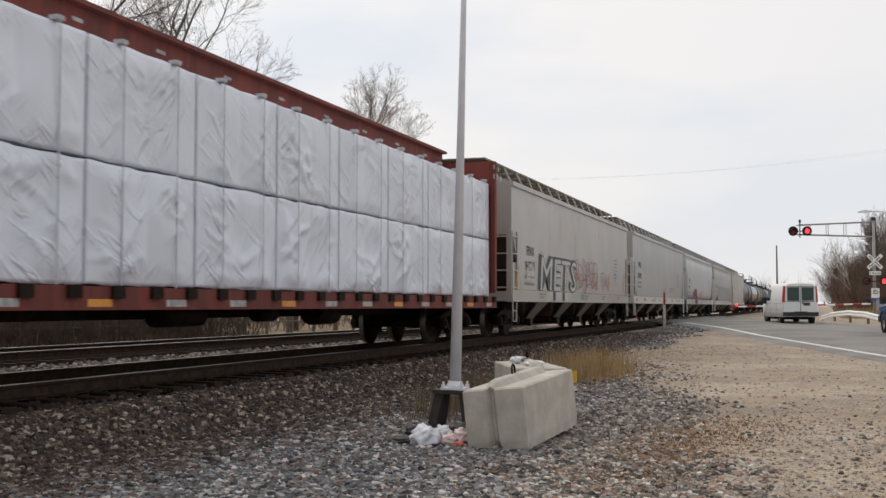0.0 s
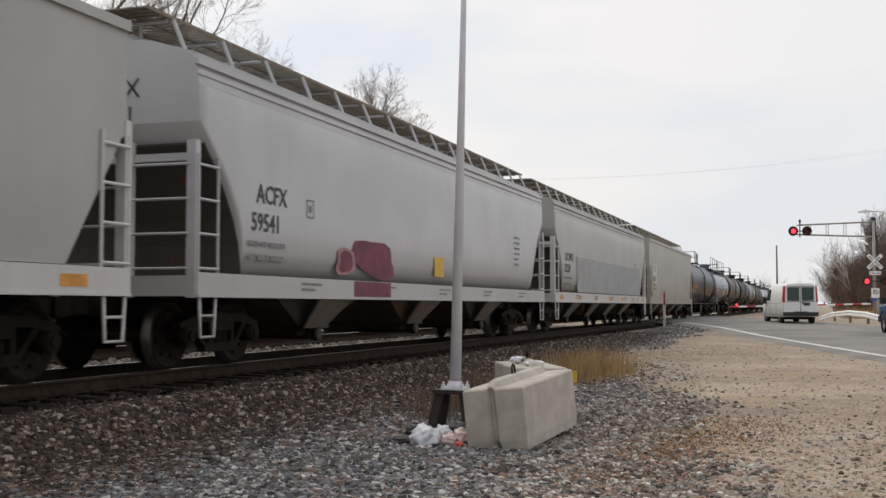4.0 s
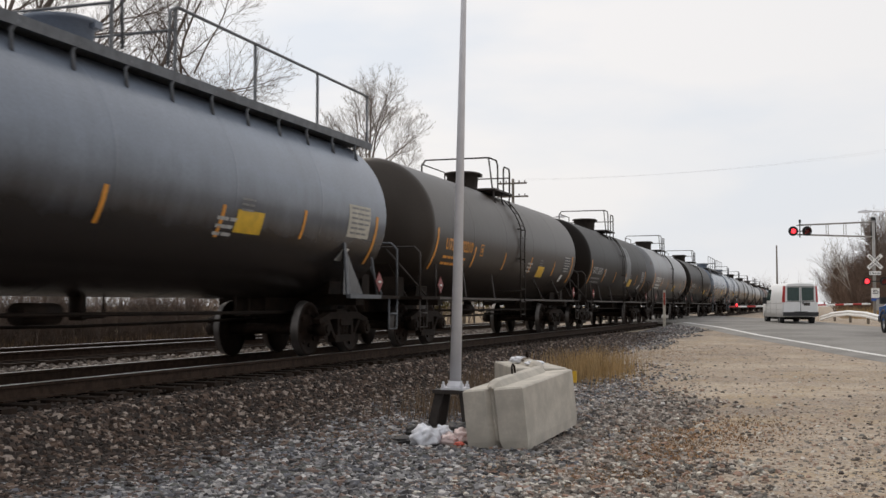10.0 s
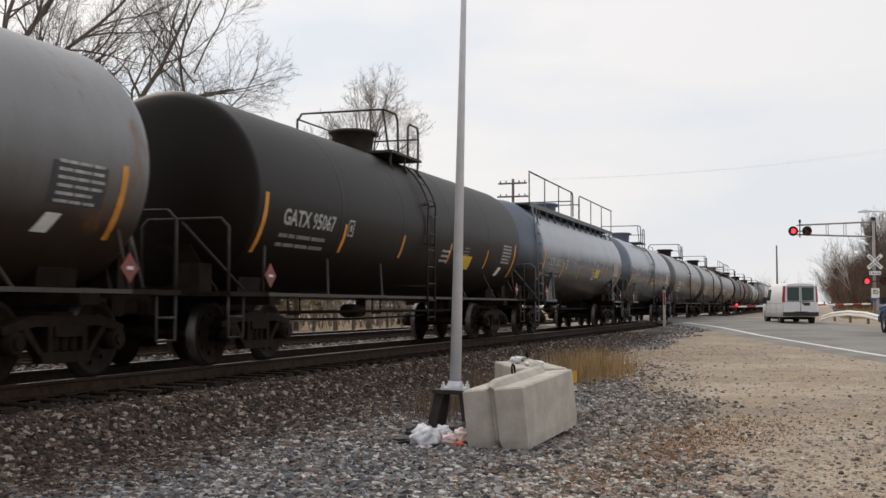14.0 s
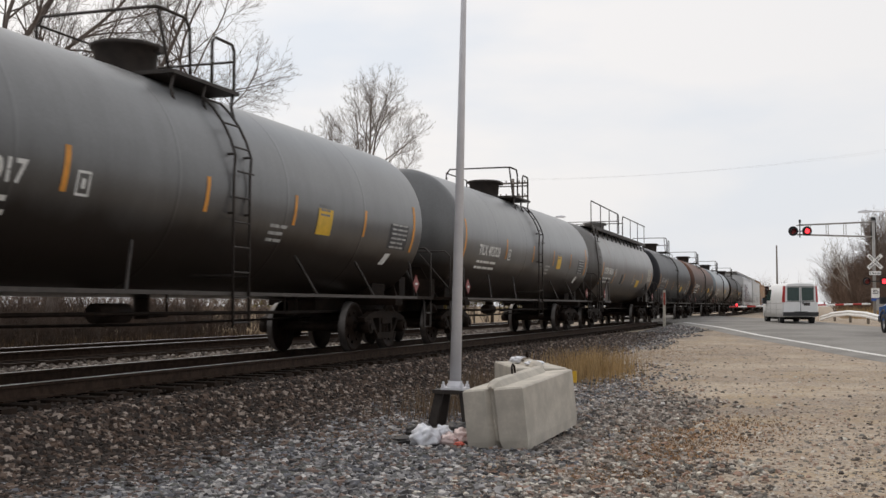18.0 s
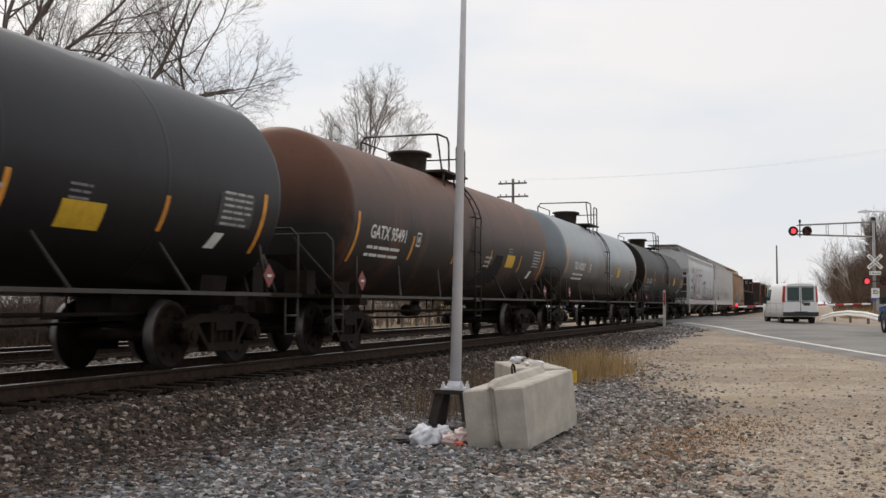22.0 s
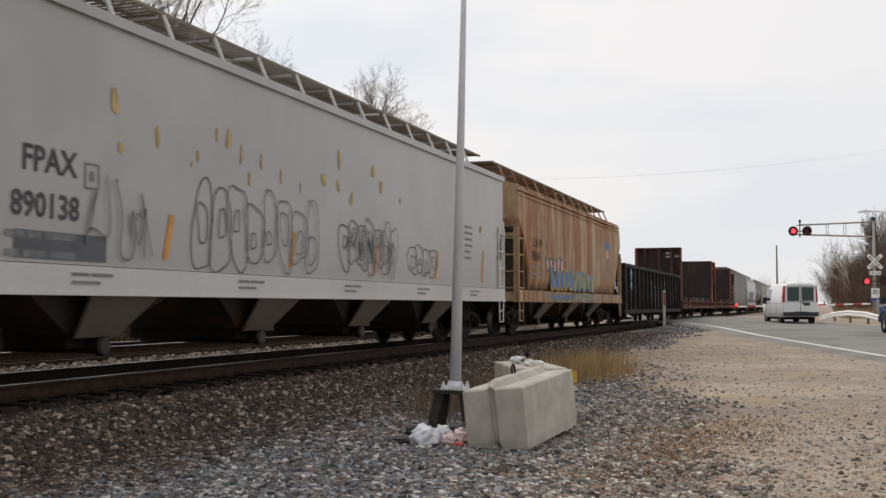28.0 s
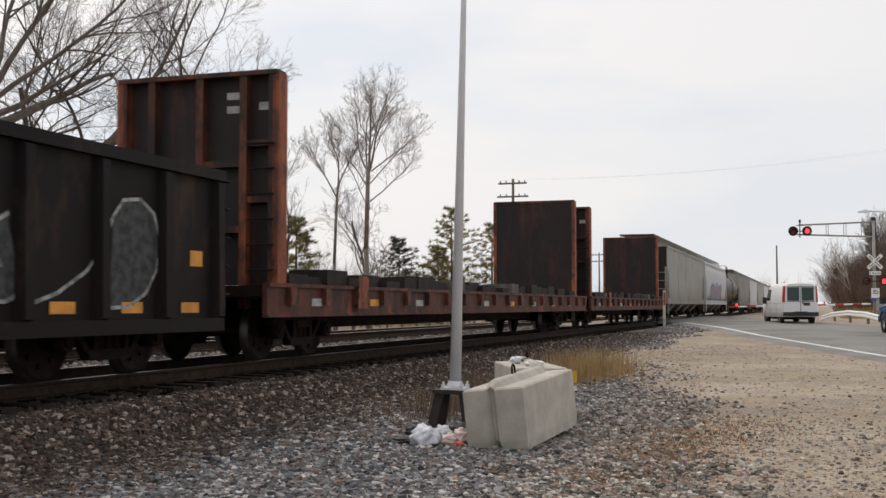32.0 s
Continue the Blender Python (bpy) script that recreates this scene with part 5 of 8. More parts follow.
# ---- pole on its stand ----
pole = thing("metal_pole", "tall tapered pale grey metal pole on a four-legged stand", "pole", pose(-3.945, 12.38, -0.117, 0, 1.35, 0))
bm = BM()
revolve(bm, [(0.02, 0.0), (0.02, 0.068), (4.5, 0.033), (8.5, 0.026), (8.5, 0.0)], "Z", 20)
part("shaft", bm, M_GALV, pole)
bm = BM()
boxc(bm, (0, 0, 0.012), (0.27, 0.27, 0.024))
for x in (-0.11, 0.11):
    for y in (-0.11, 0.11):
        tube(bm, (x, y, 0.0), (x, y, 0.09), 0.014, 6)
        tube(bm, (x, y, 0.03), (x, y, 0.055), 0.026, 6)
part("base_plate", bm, M_GALV, pole)
bm = BM()
boxc(bm, (0, 0, -0.022), (0.42, 0.40, 0.044))
part("stand_plate", bm, M_DKGREY, pole, "dark steel plate of the stand")
bm = BM()
revolve(bm, [(0.015, 0.0), (0.015, 0.10), (0.05, 0.10), (0.08, 0.078), (0.10, 0.076)], "Z", 20)
part("base_collar", bm, M_GALV, pole)
for sx in (-1, 1):
    for sy in (-1, 1):
        bm = BM()
        loft(bm, [[(sx * 0.145 - 0.05, sy * 0.14 - 0.02, -0.04), (sx * 0.145 + 0.05, sy * 0.14 - 0.02, -0.04), (sx * 0.145 + 0.05, sy * 0.14 + 0.02, -0.04), (sx * 0.145 - 0.05, sy * 0.14 + 0.02, -0.04)],
                  [(sx * 0.23 - 0.05, sy * 0.19 - 0.02, -0.52), (sx * 0.23 + 0.05, sy * 0.19 - 0.02, -0.52), (sx * 0.23 + 0.05, sy * 0.19 + 0.02, -0.52), (sx * 0.23 - 0.05, sy * 0.19 + 0.02, -0.52)]])
        part("leg", bm, M_DKGREY, pole)


# ---- marker post at the crossing's corner ----
mp = thing("marker_post", "white marker post with a red reflective stripe", "marker post", pose(-6.72, 53.9, -0.2))
bm = BM()
boxc(bm, (0, 0, 0.9), (0.12, 0.05, 1.8))
part("post", bm, plain("weathered_white_post", (0.60, 0.57, 0.50), 0.7, 0.0, 0.15, 4.0), mp)
bm = BM()
boxc(bm, (0.012, -0.03, 1.38), (0.085, 0.012, 0.6))
part("red_stripe", bm, plain("red_reflector", (0.40, 0.07, 0.05), 0.5), mp, "red reflective stripe")


# ---- crossing signals ----
M_SIGBLACK = plain("signal_black", (0.015, 0.015, 0.016), 0.6, 0.0, 0.2)
M_LENSRED = plain("dull_red_lens", (0.16, 0.012, 0.012), 0.35, 0.0, 0.1)
M_LITRED = plain("lit_red_lens", (1.0, 0.035, 0.05), 0.3, 0.0, 0.0, emit=2.6)
M_SIGSILV = plain("signal_aluminium", (0.36, 0.35, 0.34), 0.55, 0.2, 0.1)
M_SIGNWHITE = plain("sign_white", (0.88, 0.88, 0.87), 0.5, 0.0, 0.1)
M_REDPAINT = plain("gate_red", (0.50, 0.05, 0.045), 0.5, 0.0, 0.15)
M_BLUESIGN = plain("blue_sign", (0.03, 0.10, 0.38), 0.5, 0.0, 0.1)
FLASH = []


def flasher(parent, x, y, z, phase, d=0.52):
    """One signal head facing -y: backing disc, hood, dull lens, and a lamp on a turning carrier that shows its lit face half the time."""
    bm = BM()
    tube(bm, (x, y + 0.02, z), (x, y + 0.05, z), d / 2, 24)
    tube(bm, (x, y + 0.05, z), (x, y + 0.28, z), 0.13, 14)
    head = part("signal_head", bm, M_SIGBLACK, parent)
    bm = BM()
    n = 14
    r = 0.17
    rows = [[(x + r * math.cos(a), y + 0.02, z + r * math.sin(a)), (x + r * math.cos(a), y - 0.28 * max(0.15, math.sin(a * 0.5 + 0.8)), z + r * math.sin(a))] for a in [math.pi * (-0.15 + 1.3 * k / n) for k in range(n + 1)]]
    loft(bm, rows, closed=False, caps=False)
    part("hood", bm, M_SIGBLACK, head)
    bm = BM()
    revolve(bm, [(-0.045, 0.0), (-0.04, 0.08), (-0.02, 0.145), (0.0, 0.155), (0.001, 0.0)], "Y", 20)
    lens = part("lens", bm, M_LENSRED, parent)
    bm = BM()
    revolve(bm, [(0.003, 0.0), (0.004, 0.155), (0.02, 0.145), (0.04, 0.08), (0.045, 0.0)], "Y", 20)
    lit = part("lamp", bm, M_LITRED, lens)
    lens.location = (x, y, z)
    FLASH.append((lens, phase, (x, y, z)))


def crossbuck(parent, z, y=-0.12):
    for a in (45, -45):
        bm = BM()
        m = Matrix.Translation((0, y - (0.012 if a > 0 else 0), z)) @ Matrix.Rotation(radians(a), 4, "Y")
        boxc(bm, (0, 0, 0), (1.22, 0.02, 0.23), m)
        b = part("crossbuck_blade", bm, M_SIGNWHITE, parent)
        words = "RAIL   ROAD" if a > 0 else "CROSS  ING"
        me = text_mesh("letters", words, 0.17, 0.006)
        me.transform(m @ Matrix(((1, 0, 0, -0.5), (0, 0, -1, -0.013), (0, 1, 0, -0.06), (0, 0, 0, 1))))
        part("crossbuck_letters", me, M_BLACKD, b)


def crossing_signal(m, label, cantilever, arm_len, phase):
    sig = thing("crossing_signal", label, "crossing signal", m, group="crossing signals")
    bm = BM()
    top = 6.5 if cantilever else 4.6
    tube(bm, (0, 0, 0), (0, 0, top), 0.10 if cantilever else 0.07, 14)
    part("mast", bm, M_SIGSILV, sig)
    bm = BM()
    boxc(bm, (0, 0, 0.08), (0.5, 0.5, 0.16))
    boxc(bm, (0, 0.0, 0.18), (0.36, 0.36, 0.05))
    part("mast_base", bm, M_CONC, sig)
    crossbuck(sig, 3.75, -0.2)
    bm = BM()
    boxc(bm, (0, -0.2, 3.02), (0.72, 0.02, 0.24))
    pl = part("tracks_plate", bm, M_SIGNWHITE, sig)
    me = text_mesh("letters", "2 TRACKS", 0.15, 0.004)
    me.transform(Matrix(((1, 0, 0, -0.34), (0, 0, -1, -0.214), (0, 1, 0, 2.96), (0, 0, 0, 1))))
    part("plate_letters", me, M_BLACKD, pl)
    bm = BM()
    tube(bm, (-0.5, -0.16, 2.5), (0.5, -0.16, 2.5), 0.03, 8)
    part("light_bar", bm, M_SIGBLACK, sig)
    flasher(sig, -0.53, -0.25, 2.5, phase)
    flasher(sig, 0.53, -0.25, 2.5, phase + 1)
    bm = BM()
    boxc(bm, (0, -0.18, 1.75), (0.5, 0.02, 0.62))
    pl = part("notice_plate", bm, M_SIGNWHITE, sig)
    part("notice_print", flat_print([(0.3,), (0.2, 0.12), (0.34,)], 0.05, -0.17, -0.195, 1.9), M_BLACKD, pl)
    bm = BM()
    boxc(bm, (0, -0.18, 1.33), (0.5, 0.02, 0.16))
    part("blue_plate", bm, M_BLUESIGN, sig)
    bm = BM()
    boxc(bm, (0.25, 0.0, 1.0), (0.42, 0.5, 0.7))
    part("gate_motor", bm, M_SIGSILV, sig)
    if cantilever:
        A = cantilever
        bm = BM()
        for y in (-0.28, 0.28):
            pipe(bm, [(0, y, 6.3), (-A, y, 6.12)], 0.035, 8)
            pipe(bm, [(0, y, 5.35), (-A, y, 5.52)], 0.035, 8)
        for k in range(4):
            f = (k + 0.6) / 4.3
            x = -A * f
            for y in (-0.28, 0.28):
                tube(bm, (x, y, 6.3 - 0.18 * f), (x, y, 5.35 + 0.17 * f), 0.02, 6)
            tube(bm, (x, -0.28, 6.3 - 0.18 * f), (x, 0.28, 6.3 - 0.18 * f), 0.02, 6)
        part("cantilever_truss", bm, M_SIGSILV, sig)
        bm = BM()
        for x in (-0.25, 0.25):
            tube(bm, (x * 0.5, 0, 5.2), (x * 0.5, 0, 6.45), 0.03, 8)
        boxc(bm, (0, 0, 6.5), (0.24, 0.24, 0.2))
        part("truss_bracket", bm, M_SIGBLACK, sig)
        bm = BM()
        tube(bm, (-A + 0.1, -0.3, 5.3), (-A + 0.1, -0.3, 6.35), 0.035, 8)
        boxc(bm, (-A + 0.1, -0.3, 6.35), (0.12, 0.12, 0.2))
        tube(bm, (-A - 0.35, -0.3, 5.72), (-A + 0.55, -0.3, 5.72), 0.03, 8)
        part("light_bar", bm, M_SIGBLACK, sig)
        flasher(sig, -A - 0.33, -0.4, 5.72, phase, 0.62)
        flasher(sig, -A + 0.53, -0.4, 5.72, phase + 1, 0.62)
    if arm_len:
        n = int(arm_len / 0.55)
        for k in range(n):
            bm = BM()
            x = -0.3 - k * 0.55
            tube(bm, (x, -0.1, 1.06 - 0.012 * k), (x - 0.55, -0.1, 1.048 - 0.012 * k), 0.055, 8)
            part("gate_arm_section", bm, M_REDPAINT if k % 2 else M_SIGNWHITE, sig)
        for k in (5, 10, n - 1):
            bm = BM()
            x = -0.4 - k * 0.55
            tube(bm, (x, -0.1, 1.1 - 0.012 * k), (x, -0.1, 1.26 - 0.012 * k), 0.05, 8)
            part("gate_lamp", bm, M_LITRED if k == n - 1 else M_LENSRED, sig)
        bm = BM()
        loft(bm, [[(0.1, -0.16, 0.85), (0.1, -0.04, 0.85), (0.1, -0.04, 1.2), (0.1, -0.16, 1.2)], [(1.4, -0.14, 0.9), (1.4, -0.06, 0.9), (1.4, -0.06, 1.1), (1.4, -0.14, 1.1)]])
        part("counterweight_arm", bm, M_SIGSILV, sig)
    return sig


def flat_print(rows, h, x, y, z):
    me = bars_mesh(rows, h, h, 3)
    me.transform(Matrix(((1, 0, 0, x), (0, 0, -1, y), (0, 1, 0, z), (0, 0, 0, 1))))
    return me


# ---- van and car ----
M_VANWHITE = plain("white_van_paint", (0.84, 0.84, 0.84), 0.3, 0.0, 0.03, 2.0)
M_GLASS = plain("tinted_glass", (0.035, 0.065, 0.060), 0.08, 0.0, 0.1)
M_RUBBER = plain("tyre_rubber", (0.02, 0.02, 0.02), 0.85, 0.0, 0.2)
M_TRIMBLK = plain("black_trim", (0.03, 0.03, 0.032), 0.6, 0.0, 0.2)
M_TAIL = plain("tail_lamp_red", (0.45, 0.02, 0.02), 0.3, 0.0, 0.1)
M_BLUECAR = plain("blue_car_paint", (0.03, 0.10, 0.28), 0.25, 0.0, 0.08)
M_RIM = plain("wheel_rim", (0.35, 0.35, 0.36), 0.4, 0.6, 0.1)


def road_wheel(parent, x, y, r=0.37, w=0.24):
    bm = BM()
    s = 1 if x > 0 else -1
    revolve(bm, [(-w / 2, r * 0.62), (-w / 2, r * 0.95), (-w / 4, r), (w / 4, r), (w / 2, r * 0.95), (w / 2, r * 0.62)], "X", 24, True, (x, y, r))
    wheel = part("wheel", bm, M_RUBBER, parent, "black rubber tyre")
    bm = BM()
    revolve(bm, [(-0.02 * s, 0.0), (w / 2 * 0.6 * s, 0.05), (w / 2 * 0.7 * s, r * 0.55), (w / 2 * 0.8 * s, r * 0.63), (-0.05 * s, r * 0.63), (-0.05 * s, 0.0)], "X", 20, True, (x, y, r))
    part("rim", bm, M_RIM, wheel)


def van(m):
    """Full-size cargo van, its nose towards +y."""
    v = thing("cargo_van", "white cargo van waiting at the lowered gate", "van", m)
    L = 5.7

    def sec(y, w, zb, zs, zt, ws):
        return [(-w, y, zb), (-w, y, zs * 0.6 + zb * 0.4), (-w, y, zs), (-ws, y, zt - 0.14), (-ws + 0.16, y, zt), (0, y, zt + 0.03), (ws - 0.16, y, zt), (ws, y, zt - 0.14), (w, y, zs), (w, y, zs * 0.6 + zb * 0.4), (w, y, zb)]

    bm = BM()
    loft(bm, [sec(0.0, 0.94, 0.55, 1.12, 2.02, 0.83), sec(0.10, 1.0, 0.40, 1.15, 2.07, 0.88), sec(0.6, 1.0, 0.36, 1.15, 2.09, 0.88), sec(3.4, 1.0, 0.36, 1.15, 2.09, 0.88), sec(4.1, 1.0, 0.36, 1.15, 2.05, 0.85), sec(4.75, 0.98, 0.36, 1.12, 1.25, 0.9), sec(5.55, 0.94, 0.40, 1.0, 1.08, 0.86), sec(5.7, 0.86, 0.45, 0.9, 0.96, 0.8)], smooth=True)
    part("body", bm, M_VANWHITE, v)
    for x0, x1 in ((-0.74, -0.06), (0.06, 0.74)):
        bm = BM()
        loft(bm, [[(x0, -0.012, 1.20), (x1, -0.012, 1.20), (x1, -0.012, 1.86), (x0, -0.012, 1.86)], [(x0, 0.03, 1.20), (x1, 0.03, 1.20), (x1, 0.07, 1.86), (x0, 0.07, 1.86)]])
        part("rear_window", bm, M_GLASS, v)
        for a, b in (((x0 - 0.03, 1.165), (x1 + 0.03, 1.165)), ((x0 - 0.03, 1.895), (x1 + 0.03, 1.895))):
            bm = BM()
            box(bm, a[0], -0.016, a[1] - 0.015, b[0], 0.06, b[1] + 0.015)
            part("window_seal", bm, M_TRIMBLK, v)
    bm = BM()
    box(bm, -0.012, -0.008, 0.62, 0.012, 0.03, 1.95)
    part("door_seam", bm, M_TRIMBLK, v)
    for s in (-1, 1):
        bm = BM()
        loft(bm, [[(s * 0.87, -0.03, 1.12), (s * 0.985, -0.02, 1.12), (s * 0.915, -0.01, 1.94), (s * 0.845, -0.02, 1.94)], [(s * 0.87, 0.12, 1.12), (s * 1.012, 0.16, 1.12), (s * 0.94, 0.16, 1.94), (s * 0.845, 0.12, 1.94)]])
        part("tail_lamp", bm, M_TAIL, v)
        bm = BM()
        boxc(bm, (s * 1.12, 4.2, 1.22), (0.22, 0.12, 0.34))
        part("door_mirror", bm, M_TRIMBLK, v)
        bm = BM()
        loft(bm, [[(s * 0.99, 3.25, 1.22), (s * 0.99, 4.25, 1.22), (s * 0.90, 3.95, 1.8), (s * 0.90, 3.25, 1.8)], [(s * 1.012, 3.25, 1.22), (s * 1.012, 4.25, 1.22), (s * 0.925, 3.95, 1.8), (s * 0.925, 3.25, 1.8)]])
        part("door_glass", bm, M_GLASS, v)
        bm = BM()
        for z in (0.75, 1.05):
            box(bm, s * 1.0 - 0.01, 0.2, z, s * 1.0 + 0.012, 4.6, z + 0.015)
        for y in (1.6, 3.1, 4.35):
            box(bm, s * 1.0 - 0.01, y, 0.5, s * 1.0 + 0.008, y + 0.012, 1.12)
        part("side_moulding", bm, M_DIMWHITE, v)
        for y in (1.05, 4.65):
            road_wheel(v, s * 0.86, y)
    bm = BM()
    box(bm, -0.98, -0.12, 0.42, 0.98, 0.06, 0.62)
    box(bm, -0.35, -0.16, 0.60, 0.35, 0.0, 0.65)
    part("rear_bumper", bm, M_TRIMBLK, v)
    bm = BM()
    box(bm, 0.18, -0.02, 0.95, 0.52, 0.02, 1.10)
    part("plate_panel", bm, M_TRIMBLK, v, "dark number plate recess")
    bm = BM()
    box(bm, 0.23, -0.026, 0.985, 0.47, 0.0, 1.06)
    part("plate_bar", bm, M_GREYBAR, v)
    bm = BM()
    box(bm, 0.10, -0.03, 1.02, 0.16, 0.0, 1.14)
    part("door_handle", bm, M_TRIMBLK, v)
    bm = BM()
    box(bm, -0.7, 0.6, 0.24, 0.7, 5.0, 0.42)
    part("chassis", bm, M_STEEL, v)
    bm = BM()
    loft(bm, [[(-0.80, 4.12, 2.0), (0.80, 4.12, 2.0), (0.88, 4.74, 1.28), (-0.88, 4.74, 1.28)], [(-0.80, 4.15, 2.02), (0.80, 4.15, 2.02), (0.88, 4.77, 1.30), (-0.88, 4.77, 1.30)]])
    part("windscreen", bm, M_GLASS, v)
    return v


van(pose(-0.60, 60.4, road_z(60) - 0.02, 0, 0, 13.5) @ Matrix.Diagonal((0.90, 0.96, 1.02, 1)))


def suv(m):
    v = thing("pickup_truck", "blue pickup truck queued behind the van", "pickup", m)

    def sec(y, w, zb, zs, zt, ws):
        return [(-w, y, zb), (-w, y, zs), (-ws, y, zt - 0.06), (-ws + 0.1, y, zt), (ws - 0.1, y, zt), (ws, y, zt - 0.06), (w, y, zs), (w, y, zb)]

    bm = BM()
    loft(bm, [sec(0, 0.93, 0.55, 1.0, 1.12, 0.9), sec(0.1, 0.97, 0.5, 1.05, 1.18, 0.94), sec(2.1, 0.97, 0.5, 1.05, 1.18, 0.94), sec(2.15, 0.97, 0.5, 1.12, 1.82, 0.74), sec(3.3, 0.97, 0.5, 1.12, 1.86, 0.76), sec(4.1, 0.97, 0.5, 1.10, 1.22, 0.9), sec(5.2, 0.95, 0.5, 1.02, 1.1, 0.88), sec(5.5, 0.88, 0.5, 0.9, 0.98, 0.8)], smooth=False)
    part("body", bm, M_BLUECAR, v)
    for s in (-1, 1):
        bm = BM()
        loft(bm, [[(s * 0.965, 2.3, 1.18), (s * 0.965, 3.9, 1.18), (s * 0.80, 3.4, 1.74), (s * 0.80, 2.3, 1.74)], [(s * 0.985, 2.3, 1.18), (s * 0.985, 3.9, 1.18), (s * 0.83, 3.4, 1.74), (s * 0.83, 2.3, 1.74)]])
        part("door_glass", bm, M_GLASS, v)
        bm = BM()
        boxc(bm, (s * 1.13, 3.85, 1.28), (0.26, 0.14, 0.26))
        part("door_mirror", bm, M_TRIMBLK, v)
        for y in (1.1, 4.5):
            road_wheel(v, s * 0.86, y, 0.39)
            bm = BM()
            n = 12
            loft(bm, [[(s * 0.965, y + 0.46 * math.cos(a), 0.42 + 0.46 * math.sin(a)), (s * 0.995, y + 0.46 * math.cos(a), 0.42 + 0.46 * math.sin(a)), (s * 0.995, y + 0.52 * math.cos(a), 0.42 + 0.52 * math.sin(a)), (s * 0.965, y + 0.52 * math.cos(a), 0.42 + 0.52 * math.sin(a))] for a in [math.pi * k / n for k in range(n + 1)]])
            part("wheel_arch", bm, M_TRIMBLK, v)
    bm = BM()
    box(bm, -0.9, 5.45, 0.45, 0.9, 5.6, 0.68)
    part("front_bumper", bm, M_TRIMBLK, v)
    bm = BM()
    box(bm, -0.7, 0.4, 0.3, 0.7, 5.2, 0.5)
    part("chassis", bm, M_STEEL, v)
    return v


suv(pose(4.42, 42.7, road_z(46) + 0.01, 0, 0, 11))

crossing_signal(pose(3.75, 76.3, base_z(76), 0, 0, 13), "cantilever crossing signal with red lamps and lowered striped gate", 4.75, 8.9, 0)
crossing_signal(pose(-19.6, 92.0, -0.5, 0, 0, 13), "crossing signal beyond the tracks with red lamps", 0, 0, 1)

# ---- guardrail by the road ----
gr = thing("guardrail", "white curved steel guardrail beside the road", "guardrail")
GP = [(0.3, 75.5, 0.02), (1.0, 71.6, 0.30), (1.75, 67.2, 0.42), (2.5, 62.6, 0.36), (3.15, 58.0, 0.16), (3.7, 53.6, -0.02)]
GP = [(x + 0.15, y, z) for x, y, z in GP]
for w0 in (0, 1):
    bm = BM()
    dz = w0 * 0.16
    rows = [[(x, y, z + dz - 0.14), (x - 0.06, y, z + dz - 0.09), (x - 0.06, y, z + dz - 0.03), (x, y, z + dz + 0.02), (x + 0.012, y, z + dz + 0.02), (x - 0.045, y, z + dz - 0.03), (x - 0.045, y, z + dz - 0.09), (x + 0.012, y, z + dz - 0.14)] for x, y, z in GP]
    loft(bm, rows)
    part("rail_beam", bm, M_SIGNWHITE, gr)
for x, y, z in GP[1:]:
    bm = BM()
    box(bm, x + 0.02, y - 0.08, base_z(y) - 0.1, x + 0.16, y + 0.08, z + 0.15)
    part("guard_post", bm, M_WOODDK, gr)


# ---- trees ----
def grow(verts, faces, p, d, length, radius, level, rnd, levels, spread, up, segs, kids, thin):
    """Adds one limb and its offshoots to the lists."""
    n = segs if level < 2 else max(2, segs - level)
    sides = 6 if level == 0 else (5 if level == 1 else 3)
    pts, rad = [p.copy()], [radius]
    for k in range(n):
        d = (d + Vector((rnd.gauss(0, 1), rnd.gauss(0, 1), rnd.gauss(0, 0.6))) * (0.10 + 0.05 * level) + Vector((0, 0, up * (0.06 if level else 0.02)))).normalized()
        p = p + d * (length / n)
        pts.append(p.copy())
        rad.append(radius * (1 - (k + 1) / n * (0.62 if level == 0 else 0.75)))
    base = len(verts)
    for q, r in zip(pts, rad):
        a = Vector((1, 0, 0)) if abs(d.x) < 0.8 else Vector((0, 1, 0))
        u = d.cross(a).normalized()
        v = d.cross(u)
        for k in range(sides):
            t = 2 * math.pi * k / sides
            verts.append(tuple(q + (u * math.cos(t) + v * math.sin(t)) * r))
    for i in range(len(pts) - 1):
        for k in range(sides):
            faces.append((base + i * sides + k, base + i * sides + (k + 1) % sides, base + (i + 1) * sides + (k + 1) % sides, base + (i + 1) * sides + k))
    out = []
    if level < levels:
        m = kids[level]
        for j in range(m):
            f = (0.32 if level == 0 else 0.18) + (0.98 - (0.32 if level == 0 else 0.18)) * (j + rnd.random() * 0.8) / m
            i = min(len(pts) - 2, int(f * n))
            q = pts[i].lerp(pts[i + 1], f * n - i)
            dd = (pts[i + 1] - pts[i]).normalized()
            a = rnd.uniform(0, 2 * math.pi)
            u = dd.cross(Vector((0.3, 0.9, 0.1))).normalized()
            v = dd.cross(u)
            s = spread * rnd.uniform(0.7, 1.3)
            nd = (dd * math.cos(s) + (u * math.cos(a) + v * math.sin(a)) * math.sin(s) + Vector((0, 0, up * 0.25))).normalized()
            out.append((q, nd, length * rnd.uniform(0.42, 0.66) * (1.15 - 0.5 * f), max(thin, rad[i] * rnd.uniform(0.42, 0.6)), level + 1))
    return out


